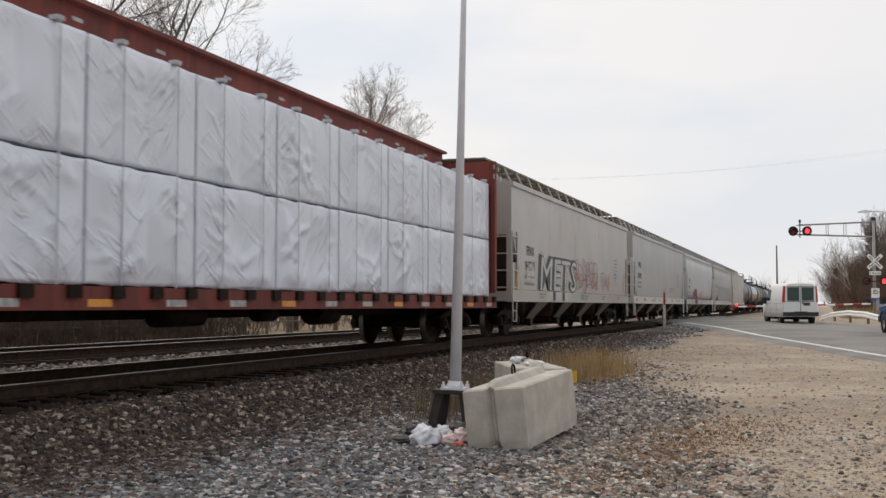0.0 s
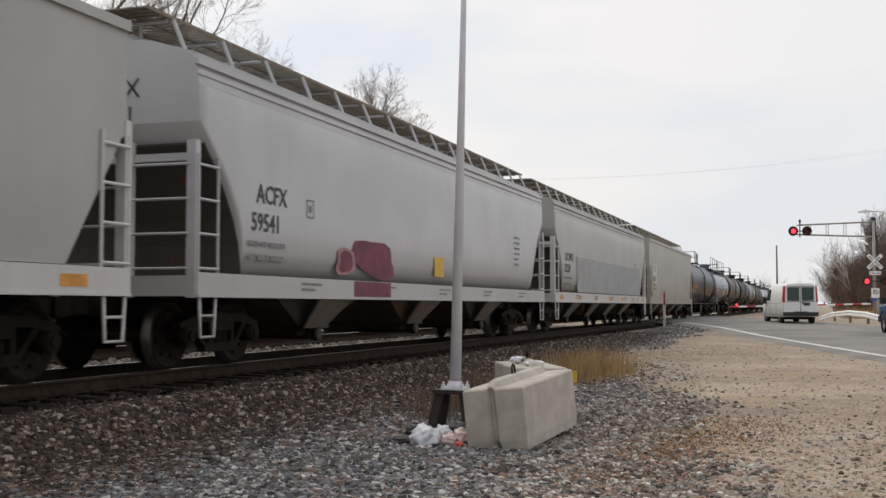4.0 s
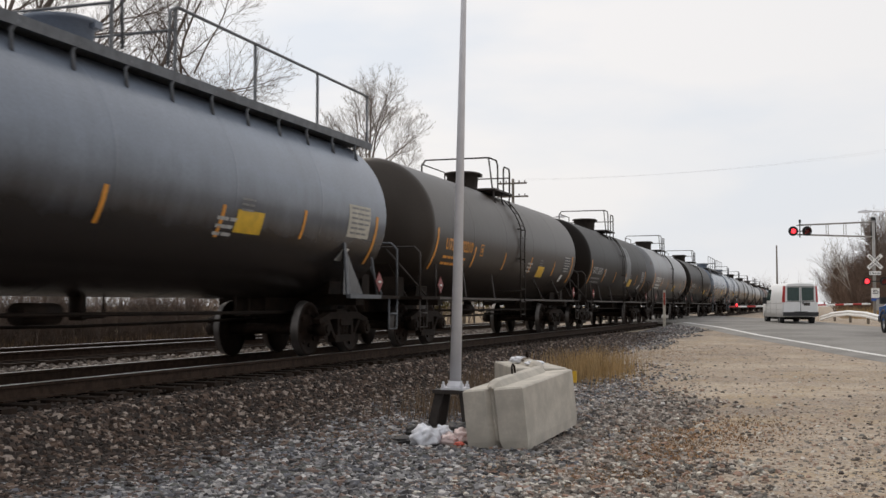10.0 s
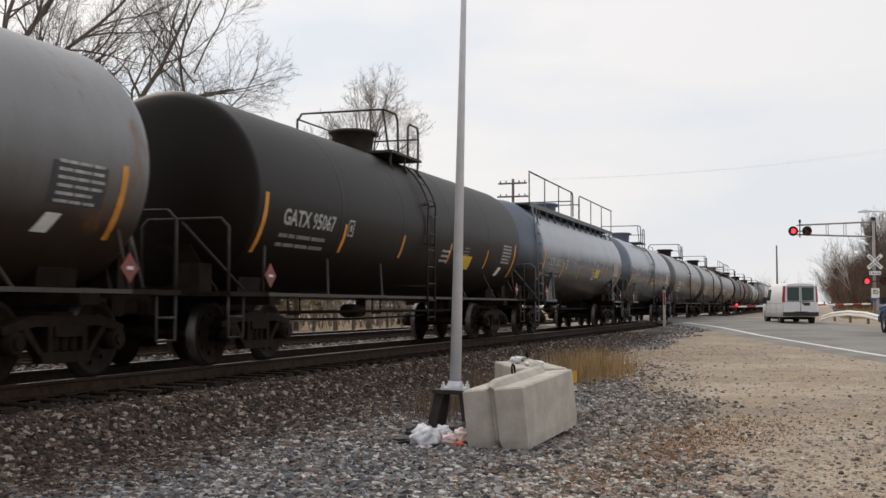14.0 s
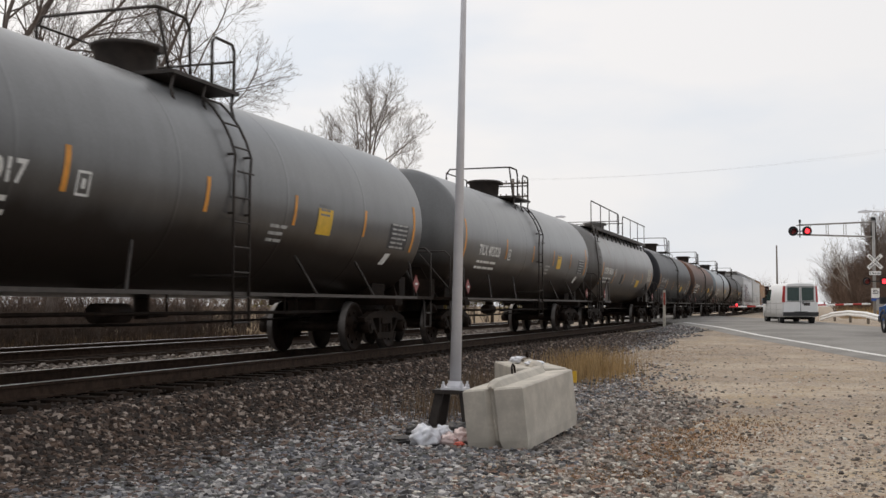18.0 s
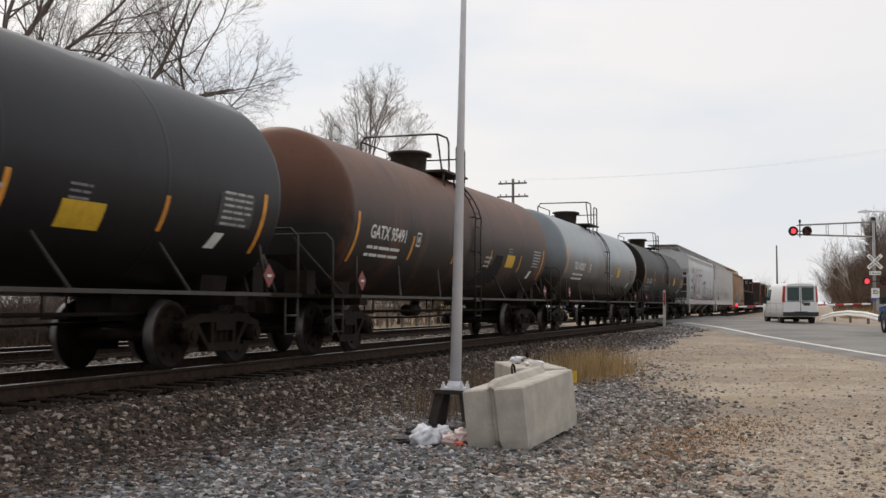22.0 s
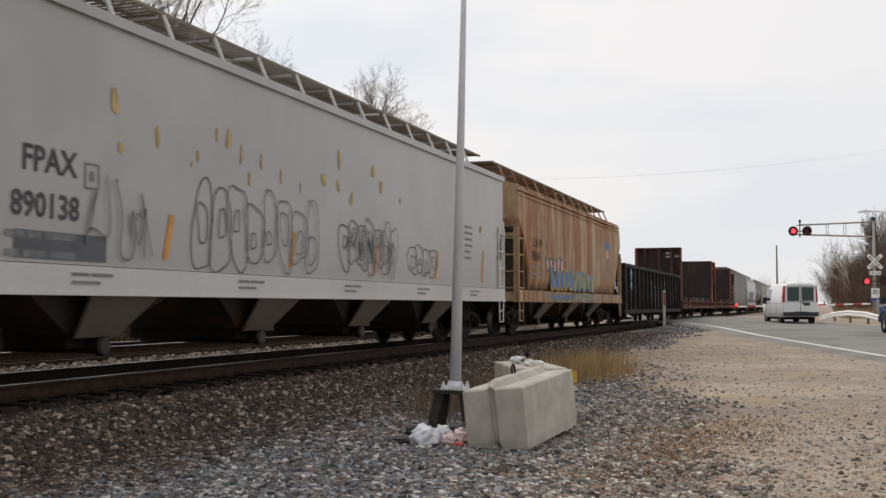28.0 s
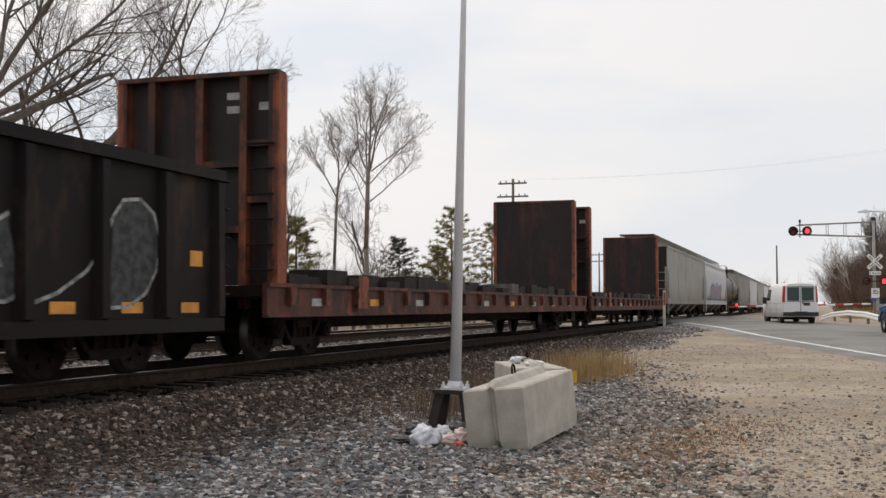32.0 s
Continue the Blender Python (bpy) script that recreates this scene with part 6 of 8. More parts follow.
def bare_tree(name, label, m, height, r0, seed, lean=(0, 0), levels=4, kids=(9, 7, 6, 5), spread=0.75, up=0.7, mat_=None, category="tree", group="bare trees", thin=0.008, trunk=0.72, boost=1.0):
    rnd = random.Random(seed)
    t = thing(name, label, category, m, group=group)
    trunk_v, trunk_f, crown_v, crown_f = [], [], [], []
    todo = [(Vector((0, 0, -0.3)), Vector((lean[0], lean[1], 1)).normalized(), height * trunk, r0, 0)]
    while todo:
        p, d, ln, r, lev = todo.pop()
        V, F = (trunk_v, trunk_f) if lev < 1 else (crown_v, crown_f)
        new_limbs = grow(V, F, p, d, ln, r, lev, rnd, levels, spread, up, 7, kids, thin) or []
        todo += [(q, nd, k * (boost if lev == 0 else 1.0), rr, lv) for q, nd, k, rr, lv in new_limbs]
    for nm, V, F in (("trunk", trunk_v, trunk_f), ("crown", crown_v, crown_f)):
        me = bpy.data.meshes.new(nm)
        me.from_pydata(V, [], F)
        part(nm, me, mat_ or M_TWIG, t)
    return t


M_BRUSH = plain("brown_brush", (0.15, 0.10, 0.073), 0.95, 0.0, 0.3, 1.0)
M_BRUSHDK = plain("dark_brown_brush", (0.075, 0.052, 0.04), 0.95, 0.0, 0.3, 1.0)
M_BRUSHLT = plain("grey_brown_brush", (0.20, 0.155, 0.13), 0.95, 0.0, 0.3, 1.0)
M_BIRCH = plain("birch_bark", (0.50, 0.47, 0.43), 0.8, 0.0, 0.3, 6.0)
GZ = -0.62


def swept_tree(label, base, trunk, limbs, seed, mat_=None, kids=(12, 7, 5, 4), spread=0.55, up=0.5, thin=0.008, reach=1.0):
    """A leafless tree from its main limbs: trunk (to, r0), limbs (from, to, radius), all measured from the base; each limb carries its own twigs."""
    rnd = random.Random(seed)
    t = thing("bare_tree", label, "tree", pose(*base), group="bare trees")
    d = Vector(trunk[0])
    bm = BM()
    knee = d * 0.5 + Vector((-0.06 * d.z * 0.3, -d.y * 0.12, 0))
    for p, q, r, r1 in ((Vector((0, 0, -0.3)), knee, 1.15, 0.9), (knee, d, 0.9, 0.72)):
        tube(bm, p, q, trunk[1] * r, 10, trunk[1] * r1)
    part("trunk", bm, mat_ or M_TWIG, t)
    CV, CF = [], []
    for a, b, r in limbs:
        a, b = Vector(a), Vector(b)
        V, F = [], []
        todo = grow(V, F, a, (b - a).normalized(), (b - a).length, r, 0, rnd, 4, spread, up, 8, kids, thin)
        todo = [(q, nd, ln * reach, rr, lv) for q, nd, ln, rr, lv in todo]
        me = bpy.data.meshes.new("limb")
        me.from_pydata(V, [], F)
        part("limb", me, mat_ or M_TWIG, t)
        while todo:
            p, dd, ln, rr, lev = todo.pop()
            todo += grow(CV, CF, p, dd, ln, rr, lev, rnd, 4, spread, up, 7, kids, thin) or []
    me = bpy.data.meshes.new("crown")
    me.from_pydata(CV, [], CF)
    part("crown", me, mat_ or M_TWIG, t)
    return t


swept_tree("leafless tree with a rounded crown of fine twigs", (-23.1, 57.0, GZ), ((-0.1, 0, 9.2), 0.15),
           [((-0.1, 0, 8.6), (-0.5, 0.6, 13.3), 0.08), ((-0.1, 0, 8.7), (1.3, -0.6, 12.4), 0.07), ((-0.2, 0, 9.0), (-2.0, -0.4, 12.2), 0.05), ((0.1, 0, 8.9), (2.5, 0.5, 10.9), 0.045), ((-0.2, 0.2, 9.8), (0.8, 1.2, 13.3), 0.045), ((-0.1, 0, 8.0), (-2.9, 0.8, 11.2), 0.045), ((-0.1, 0, 8.8), (-1.5, 0.3, 13.2), 0.05), ((0, 0, 7.2), (2.6, 0.4, 9.4), 0.04), ((0, 0, 8.2), (2.3, -0.3, 11.2), 0.035), ((0, 0, 6.8), (-2.7, 0.2, 9.4), 0.04)], 21, M_BARKLT, (9, 6, 4, 3), 0.62, 0.7, 0.005, 1.0)
swept_tree("leafless tree with a low twiggy crown", (-25.3, 57.5, GZ), ((0, 0, 7.6), 0.10),
           [((0, 0, 7.4), (0.1, 0, 11.4), 0.06), ((0, 0, 7.5), (1.2, 0, 10.8), 0.05), ((0, 0, 7.5), (-1.3, 0, 10.6), 0.05)], 22, M_BARKLT, (9, 6, 5, 3), 0.6, 0.7, 0.006, 0.9)
swept_tree("leafless tree with one straight thin stem", (-24.5, 40.7, GZ), ((0, 0, 7.0), 0.15),
           [((0, 0, 6.9), (0, 0.2, 15.6), 0.10), ((0, 0, 8.4), (0.5, 3.4, 12.2), 0.05), ((0, 0.1, 10.8), (-0.4, -2.6, 15.0), 0.04), ((0, 0.1, 11.2), (0.3, 2.8, 15.4), 0.04), ((0, 0, 7.6), (-0.3, -3.0, 11.5), 0.04)], 12, None, (8, 6, 4, 3), 0.6, 0.5, 0.006)
swept_tree("large leafless tree with long sweeping limbs", (-24.5, 26.0, GZ), ((0, 2.4, 7.4), 0.30),
           [((0, 2.2, 6.9), (0.4, 11.0, 11.4), 0.17), ((0, 2.4, 7.3), (0.6, 9.0, 10.2), 0.12), ((0, 2.3, 7.4), (-0.3, 6.0, 14.5), 0.12), ((0, 2.3, 7.6), (0.2, 4.2, 15.0), 0.10), ((0, 2.6, 7.8), (0.8, 8.6, 13.4), 0.10), ((0, 1.8, 6.0), (0.5, 8.4, 8.6), 0.08), ((0, 2.2, 7.0), (-0.6, 7.4, 10.8), 0.06)], 13, None, (8, 5, 4, 3), 0.6, 0.35, 0.006)
swept_tree("leaning leafless tree with low spreading limbs", (-24.5, 31.5, GZ), ((0, 2.7, 7.1), 0.22),
           [((0, 2.6, 7.0), (0.2, 8.9, 12.9), 0.14), ((0, 2.7, 7.1), (0.4, 10.6, 11.0), 0.10), ((0, 3.2, 7.3), (0.6, 9.4, 9.4), 0.08), ((0, 2.0, 6.2), (-0.4, 2.8, 12.6), 0.07), ((0, 2.5, 6.6), (0.3, 9.6, 9.0), 0.07), ((0, 2.3, 6.4), (0.2, 9.8, 8.2), 0.06)], 14, None, (8, 5, 4, 3), 0.6, 0.3, 0.006)
bare_tree("bare_tree", "leafless tree with thin limbs", pose(-28.0, 36.0, GZ), 14.5, 0.22, 15, (0.0, 0.05), kids=(10, 8, 6, 4), spread=0.7)
bare_tree("bare_tree", "young leafless tree with thin limbs", pose(-26.0, 53.0, GZ), 11.0, 0.13, 16, (-0.05, 0.0), kids=(9, 7, 5, 4), spread=0.6)
bare_tree("bare_tree", "young leafless tree with thin limbs", pose(-24.4, 60.5, GZ), 9.5, 0.12, 17, (0.1, 0.0), kids=(9, 7, 5, 4), spread=0.7)
bare_tree("bare_tree", "young leafless tree with forked stem", pose(-25.5, 47.0, GZ), 10.0, 0.12, 18, (0.0, 0.1), kids=(9, 7, 5, 4), spread=0.6)


def conifer(m, height, seed, label, col):
    t = thing("conifer", label, "tree", m, group="evergreen trees")
    rnd = random.Random(seed)
    bm = BM()
    tube(bm, (0, 0, -0.3), (0, 0, height * 0.97), 0.16, 8, 0.02)
    part("trunk", bm, M_TWIG, t)
    V, F = [], []
    n = 60
    for k in range(n):
        f = 0.12 + 0.86 * k / n
        z = height * f
        reach = height * 0.40 * (1 - f) ** 0.6 * rnd.uniform(0.55, 1.25) + 0.15
        a = k * 2.4 + rnd.uniform(-0.4, 0.4)
        d = Vector((math.cos(a), math.sin(a), rnd.uniform(0.05, 0.35)))
        for j in range(7):
            c = Vector((0, 0, z)) + d * reach * (0.25 + 0.75 * j / 6) + Vector((rnd.gauss(0, 0.08), rnd.gauss(0, 0.08), rnd.gauss(0, 0.06)))
            for q in range(32):
                e = Vector((rnd.gauss(0, 1), rnd.gauss(0, 1), rnd.gauss(0.3, 0.7))).normalized() * rnd.uniform(0.15, 0.42)
                s = e.cross(Vector((rnd.random(), rnd.random(), rnd.random()))).normalized() * 0.022
                i = len(V)
                V.extend([tuple(c - s), tuple(c + s), tuple(c + e)])
                F.append((i, i + 1, i + 2))
    me = bpy.data.meshes.new("needles")
    me.from_pydata(V, [], F)
    part("needles", me, col, t)
    return t


M_NEEDLE = plain("olive_needles", (0.27, 0.225, 0.075), 0.8, 0.0, 0.4, 0.7)
M_NEEDLEDK = plain("dark_needles", (0.06, 0.075, 0.035), 0.8, 0.0, 0.4, 0.7)
conifer(pose(-27.7, 86.0, GZ), 9.6, 1, "olive-green pine with open ragged crown", M_NEEDLE)
conifer(pose(-31.5, 84.0, GZ), 7.0, 2, "dark green spruce behind the tracks", M_NEEDLEDK)
conifer(pose(-26.0, 92.0, GZ), 8.6, 3, "olive-green pine with open ragged crown", M_NEEDLE)
conifer(pose(-29.5, 88.0, GZ), 6.5, 4, "yellow-green pine behind the tracks", M_NEEDLE)
conifer(pose(-29.0, 60.0, GZ), 6.8, 5, "olive-green pine among bare brush", M_NEEDLE)
conifer(pose(-24.0, 96.0, GZ), 7.0, 6, "yellow-green pine behind the tracks", M_NEEDLE)
conifer(pose(-31.0, 150.0, GZ), 8.0, 7, "dark green evergreen beyond the crossing", M_NEEDLEDK)
conifer(pose(-34.0, 158.0, GZ), 7.0, 8, "dark green evergreen beyond the crossing", M_NEEDLEDK)


def thicket(label, spots, h0, h1, seed, mat_, twigs=7, thin=0.007):
    """Dense bare brush: many thin branching stems."""
    rnd = random.Random(seed)
    V, F = [], []
    for x, y in spots:
        z = ground_z(x, y) - 0.1
        h = rnd.uniform(h0, h1)
        todo = [(Vector((x, y, z)), Vector((rnd.gauss(0, 0.2), rnd.gauss(0, 0.2), 1)).normalized(), h * 0.8, 0.012 + 0.006 * h, 1)]
        while todo:
            p, d, ln, r, lev = todo.pop()
            todo += grow(V, F, p, d, ln, r, lev, rnd, 3, 0.55, 0.5, 5, (6, twigs, 5, 3), thin) or []
    me = bpy.data.meshes.new("thicket")
    me.from_pydata(V, [], F)
    return tagged(part("thicket", me, mat_), label, "brush", kind="stuff")


rnd = random.Random(8)
thicket("brown leafless brush behind the fence", [(rnd.uniform(-31, -26.5), rnd.uniform(14, 46)) for _ in range(330)], 1.6, 3.4, 1, M_BRUSH, 6)
thicket("low dense brown brush behind the fence", [(rnd.uniform(-27.5, -22.5), rnd.uniform(20, 43)) for _ in range(900)], 1.0, 2.2, 11, M_BRUSHDK, 6)
thicket("grey-brown leafless brush along the field", [(rnd.uniform(-44, -27), rnd.uniform(58, 100)) for _ in range(420)], 3.0, 6.0, 2, M_BRUSHLT, 6)
thicket("grey-brown leafless brush beside the road", [(2.6 + rnd.uniform(0, 13), rnd.uniform(122, 158)) for _ in range(760)], 4.0, 8.0, 3, M_BRUSH, 8, 0.013)
thicket("low brown brush beside the road", [(2.4 + rnd.uniform(0, 9), rnd.uniform(108, 124)) for _ in range(420)], 1.4, 4.6, 4, M_BRUSH, 7, 0.012)
for x, y, h, sd in ((5.6, 139.0, 12.6, 31), (7.4, 146.0, 13.6, 32), (9.2, 140.0, 12.0, 34), (11.0, 150.0, 13.0, 35)):
    bare_tree("bare_tree", "leafless roadside tree above the brush", pose(x, y, -0.2), h, 0.14, sd, kids=(12, 8, 6, 4), spread=0.5, thin=0.011, mat_=M_BRUSHLT, up=0.9)
bare_tree("birch_tree", "pale-barked leafless birch at the brush edge", pose(4.0, 118.0, -0.2), 9.5, 0.09, 33, (0.03, 0), kids=(7, 5, 4, 3), mat_=M_BIRCH, thin=0.012)
thicket("far leafless woods on the horizon", [(rnd.uniform(-70, -6), rnd.uniform(330, 460)) for _ in range(150)], 6.0, 13.0, 5, M_BRUSH, 4)
thicket("far leafless woods on the horizon", [(rnd.uniform(-120, -45), rnd.uniform(110, 210)) for _ in range(150)], 3.0, 6.5, 6, M_BRUSH, 5)
sp = [(rnd.uniform(2.0, 26.0), rnd.uniform(84, 112)) for _ in range(5000)]
blades("tall_dry_grass", [(x, y, ground_z(x, y)) for x, y in sp], 0.9, M_STRAW, "tall tan dry grass beyond the guardrail", 9, 0.4, 0.02)
sp = [(rnd.uniform(-27, -23), rnd.uniform(16, 46)) for _ in range(7000)]
blades("tall_dry_grass", [(x, y, ground_z(x, y)) for x, y in sp], 0.45, M_STRAWDK, "brown dry grass along the fence", 10, 0.5, 0.014)

# ---- fence behind the tracks ----
M_FENCE = plain("old_fence_wood", (0.13, 0.11, 0.09), 0.9, 0.0, 0.3, 4.0)
fence = thing("rail_fence", "old two-rail post fence beyond the tracks", "fence")
for k in range(26):
    y = 16 + k * 2.6
    bm = BM()
    boxc(bm, (-24.3, y, 0.02), (0.12, 0.12, 1.35), None)
    part("fence_post", bm, M_FENCE, fence)
    for z in (0.10, 0.52):
        bm = BM()
        dz = random.uniform(-0.04, 0.04)
        tube(bm, (-24.22, y, z), (-24.22, y + 2.6, z + dz), 0.035, 6)
        part("fence_rail", bm, M_FENCE, fence)


# ---- utility poles, lamps, wires ----
M_POLEWOOD = plain("grey_pole_wood", (0.17, 0.145, 0.125), 0.9, 0.0, 0.2, 5.0)


def utility_pole(x, y, h, label, arm=True, lamp=0.0, z0=-0.5):
    p = thing("utility_pole", label, "utility pole", pose(x, y, z0), group="utility poles")
    bm = BM()
    tube(bm, (0, 0, -0.2), (0, 0, h), 0.15, 10, 0.10)
    part("pole_shaft", bm, M_POLEWOOD, p)
    if arm:
        for z in (h - 0.35, h - 1.35):
            bm = BM()
            boxc(bm, (0, -0.12, z), (2.2 if z > h - 1 else 2.4, 0.1, 0.12))
            part("cross_arm", bm, M_POLEWOOD, p)
            for xx in (-0.95, -0.5, 0.5, 0.95):
                bm = BM()
                tube(bm, (xx, -0.12, z + 0.06), (xx, -0.12, z + 0.2), 0.045, 8)
                part("insulator", bm, M_DKGREY, p)
    if lamp:
        bm = BM()
        pipe(bm, [(0, 0, h - 3.6), (lamp * 0.45, 0, h - 3.15), (lamp, 0, h - 2.95)], 0.035, 8)
        a = part("lamp_arm", bm, M_GALV, p)
        bm = BM()
        loft(bm, [[(lamp - 0.1, -0.07, h - 3.0), (lamp - 0.1, 0.07, h - 3.0), (lamp - 0.1, 0.07, h - 2.9), (lamp - 0.1, -0.07, h - 2.9)], [(lamp + 0.35, -0.15, h - 3.02), (lamp + 0.35, 0.15, h - 3.02), (lamp + 0.35, 0.12, h - 2.86), (lamp + 0.35, -0.12, h - 2.86)], [(lamp + 0.6, -0.05, h - 3.0), (lamp + 0.6, 0.05, h - 3.0), (lamp + 0.6, 0.04, h - 2.92), (lamp + 0.6, -0.04, h - 2.92)]])
        part("lamp_head", bm, M_GALV, p)
    return p


utility_pole(-21.3, 81.2, 10.9, "wooden utility pole with two cross-arms and a lamp", True, 3.4)
utility_pole(-35.0, 145.0, 10.9, "wooden utility pole with cross-arm in the distance", True)
utility_pole(-31.0, 170.0, 9.5, "wooden utility pole in the distance", True)
utility_pole(-4.8, 166.7, 10.0, "plain wooden pole beyond the crossing", False)
sl = thing("street_lamp", "grey cobra-head street lamp by the road", "street lamp", pose(7.4, 80.5, base_z(80)))
bm = BM()
tube(bm, (0, 0, 0), (0, 0, 7.1), 0.09, 10, 0.06)
part("lamp_post", bm, M_GALV, sl)
bm = BM()
pipe(bm, [(0, 0, 6.7), (-1.2, 0, 7.15), (-3.6, 0, 7.32)], 0.04, 8)
part("lamp_arm", bm, M_GALV, sl)
bm = BM()
loft(bm, [[(-3.5, -0.07, 7.26), (-3.5, 0.07, 7.26), (-3.5, 0.07, 7.37), (-3.5, -0.07, 7.37)], [(-4.05, -0.17, 7.22), (-4.05, 0.17, 7.22), (-4.05, 0.13, 7.40), (-4.05, -0.13, 7.40)], [(-4.4, -0.06, 7.24), (-4.4, 0.06, 7.24), (-4.4, 0.05, 7.33), (-4.4, -0.05, 7.33)]])
part("lamp_head", bm, M_GALV, sl)
for k, (dx, dz) in enumerate(((-0.95, 0.0), (0.95, 0.05))):
    bm = BM()
    a, b = Vector((-21.3 + dx, 81.1, 10.3 + dz)), Vector((12.0 + dx, 84.0, 12.6 + dz))
    pts = []
    for q in range(25):
        f = q / 24
        p = a.lerp(b, f)
        p.z -= 1.3 * 4 * f * (1 - f) * 0.55
        pts.append(tuple(p))
    loft(bm, [[(x, y - 0.003, z), (x, y, z - 0.003), (x, y + 0.003, z), (x, y, z + 0.003)] for x, y, z in pts])
    tagged(part("overhead_wire", bm, M_SIGSILV), "thin overhead wire crossing above the road", "wire")
# ---- other cars ----
def lumber_car(label, L):
    """Centre-beam flat loaded with wrapped lumber."""
    car = thing("centerbeam_flatcar", label, "flatcar", group="freight train cars")
    hb = L / 2 - 0.5
    running_gear(car, L, L / 2 - 2.4)
    bm = BM()
    box(bm, -1.48, -hb, 0.94, 1.48, hb, 1.05)
    part("deck", bm, M_CBRED, car)
    bm = BM()
    box(bm, -0.2, -hb + 0.4, 0.66, 0.2, hb - 0.4, 0.94)
    part("centre_sill", bm, M_STEEL, car)
    for y, r, ln in ((-2.2, 0.16, 1.1), (0.6, 0.12, 0.6), (2.6, 0.2, 0.9)):
        bm = BM()
        tube(bm, (0.75, y, 0.72), (0.75, y + ln, 0.72), r, 12)
        part("air_reservoir", bm, M_STEEL, car)
    for s in (-1, 1):
        bm = BM()
        box(bm, s * 1.50 - 0.04, -hb, 0.82, s * 1.50 + 0.03, hb, 1.06)
        box(bm, s * 1.50 - 0.06, -hb, 0.80, s * 1.50 + 0.05, hb, 0.83)
        part("side_sill", bm, M_CBRED, car)
        k = -hb + 0.4
        while k < hb - 0.3:
            bm = BM()
            box(bm, s * 1.53 - 0.02, k, 0.93, s * 1.53 + 0.045, k + 0.22, 1.07)
            part("winch_pocket", bm, M_STEEL, car)
            k += 0.78
        bm = BM()
        e = s * (hb - 0.08)
        box(bm, -1.52, e - 0.04, 1.16, 1.52, e + 0.04, 4.42)
        for x in (-1.5, -0.5, 0.5, 1.44):
            box(bm, x, e - 0.08, 1.16, x + 0.1, e + 0.08, 4.42)
        part("bulkhead", bm, M_CBRED, car)
    bm = BM()
    box(bm, -0.22, -hb + 0.3, 4.20, 0.22, hb - 0.3, 4.68)
    box(bm, -0.34, -hb + 0.3, 4.62, 0.34, hb - 0.3, 4.68)
    part("top_chord", bm, M_CBRED, car)
    k = -hb + 0.9
    while k < hb - 0.5:
        bm = BM()
        box(bm, -0.1, k - 0.12, 1.16, 0.1, k + 0.12, 4.2)
        part("post", bm, M_CBRED, car)
        # pale box on the chord paints the bright sky seen through a slot
        bm = BM()
        boxc(bm, (0.222, k, 4.44), (0.012, 0.22, 0.05))
        part("painted_sky_slot", bm, M_DIMWHITE, car)
        k += 1.9
    part("bulkhead_letters", on_side(bars_mesh([(0.3, 0.14), (0.2, 0.2, 0.2)], 0.12, 0.1, 3), 1.53, hb - 0.26, 4.2), M_DIMWHITE, car)
    k = -hb + 0.8
    q = 0
    while k < hb - 0.6:
        part("reflective_strip", on_side(rect_mesh(0.45, 0.085, 1), 1.533, k, 0.835), M_ORANGE if q % 3 == 1 else M_DIMWHITE, car)
        k += 1.55
        q += 1
    # wrapped bundles, two tiers on the near side
    rnd = random.Random(12)
    n = 10
    w = (2 * hb - 0.40) / n
    for side in (1, -1):
        for tier in (0, 1):
            for k in range(n):
                y0 = -hb + 0.20 + k * w
                z0 = 1.08 + tier * 1.40
                part("wrapped_lumber", wrap_mesh(0.16, 1.46, y0 + 0.02, y0 + w - 0.02, z0, z0 + 1.37, rnd, side), M_WRAP, car)
    for side in (1,):
        for k in range(n * 2):
            y = -hb + 0.20 + (k + 0.5) * w / 2
            bm = BM()
            box(bm, 1.487, y - 0.010, 1.05, 1.493, y + 0.010, 3.87)
            part("tie_strap", bm, M_STRAP, car)
            bm = BM()
            boxc(bm, (1.44, y, 3.875), (0.12, 0.11, 0.05))
            part("corner_protector", bm, M_STRAP, car)
    return car


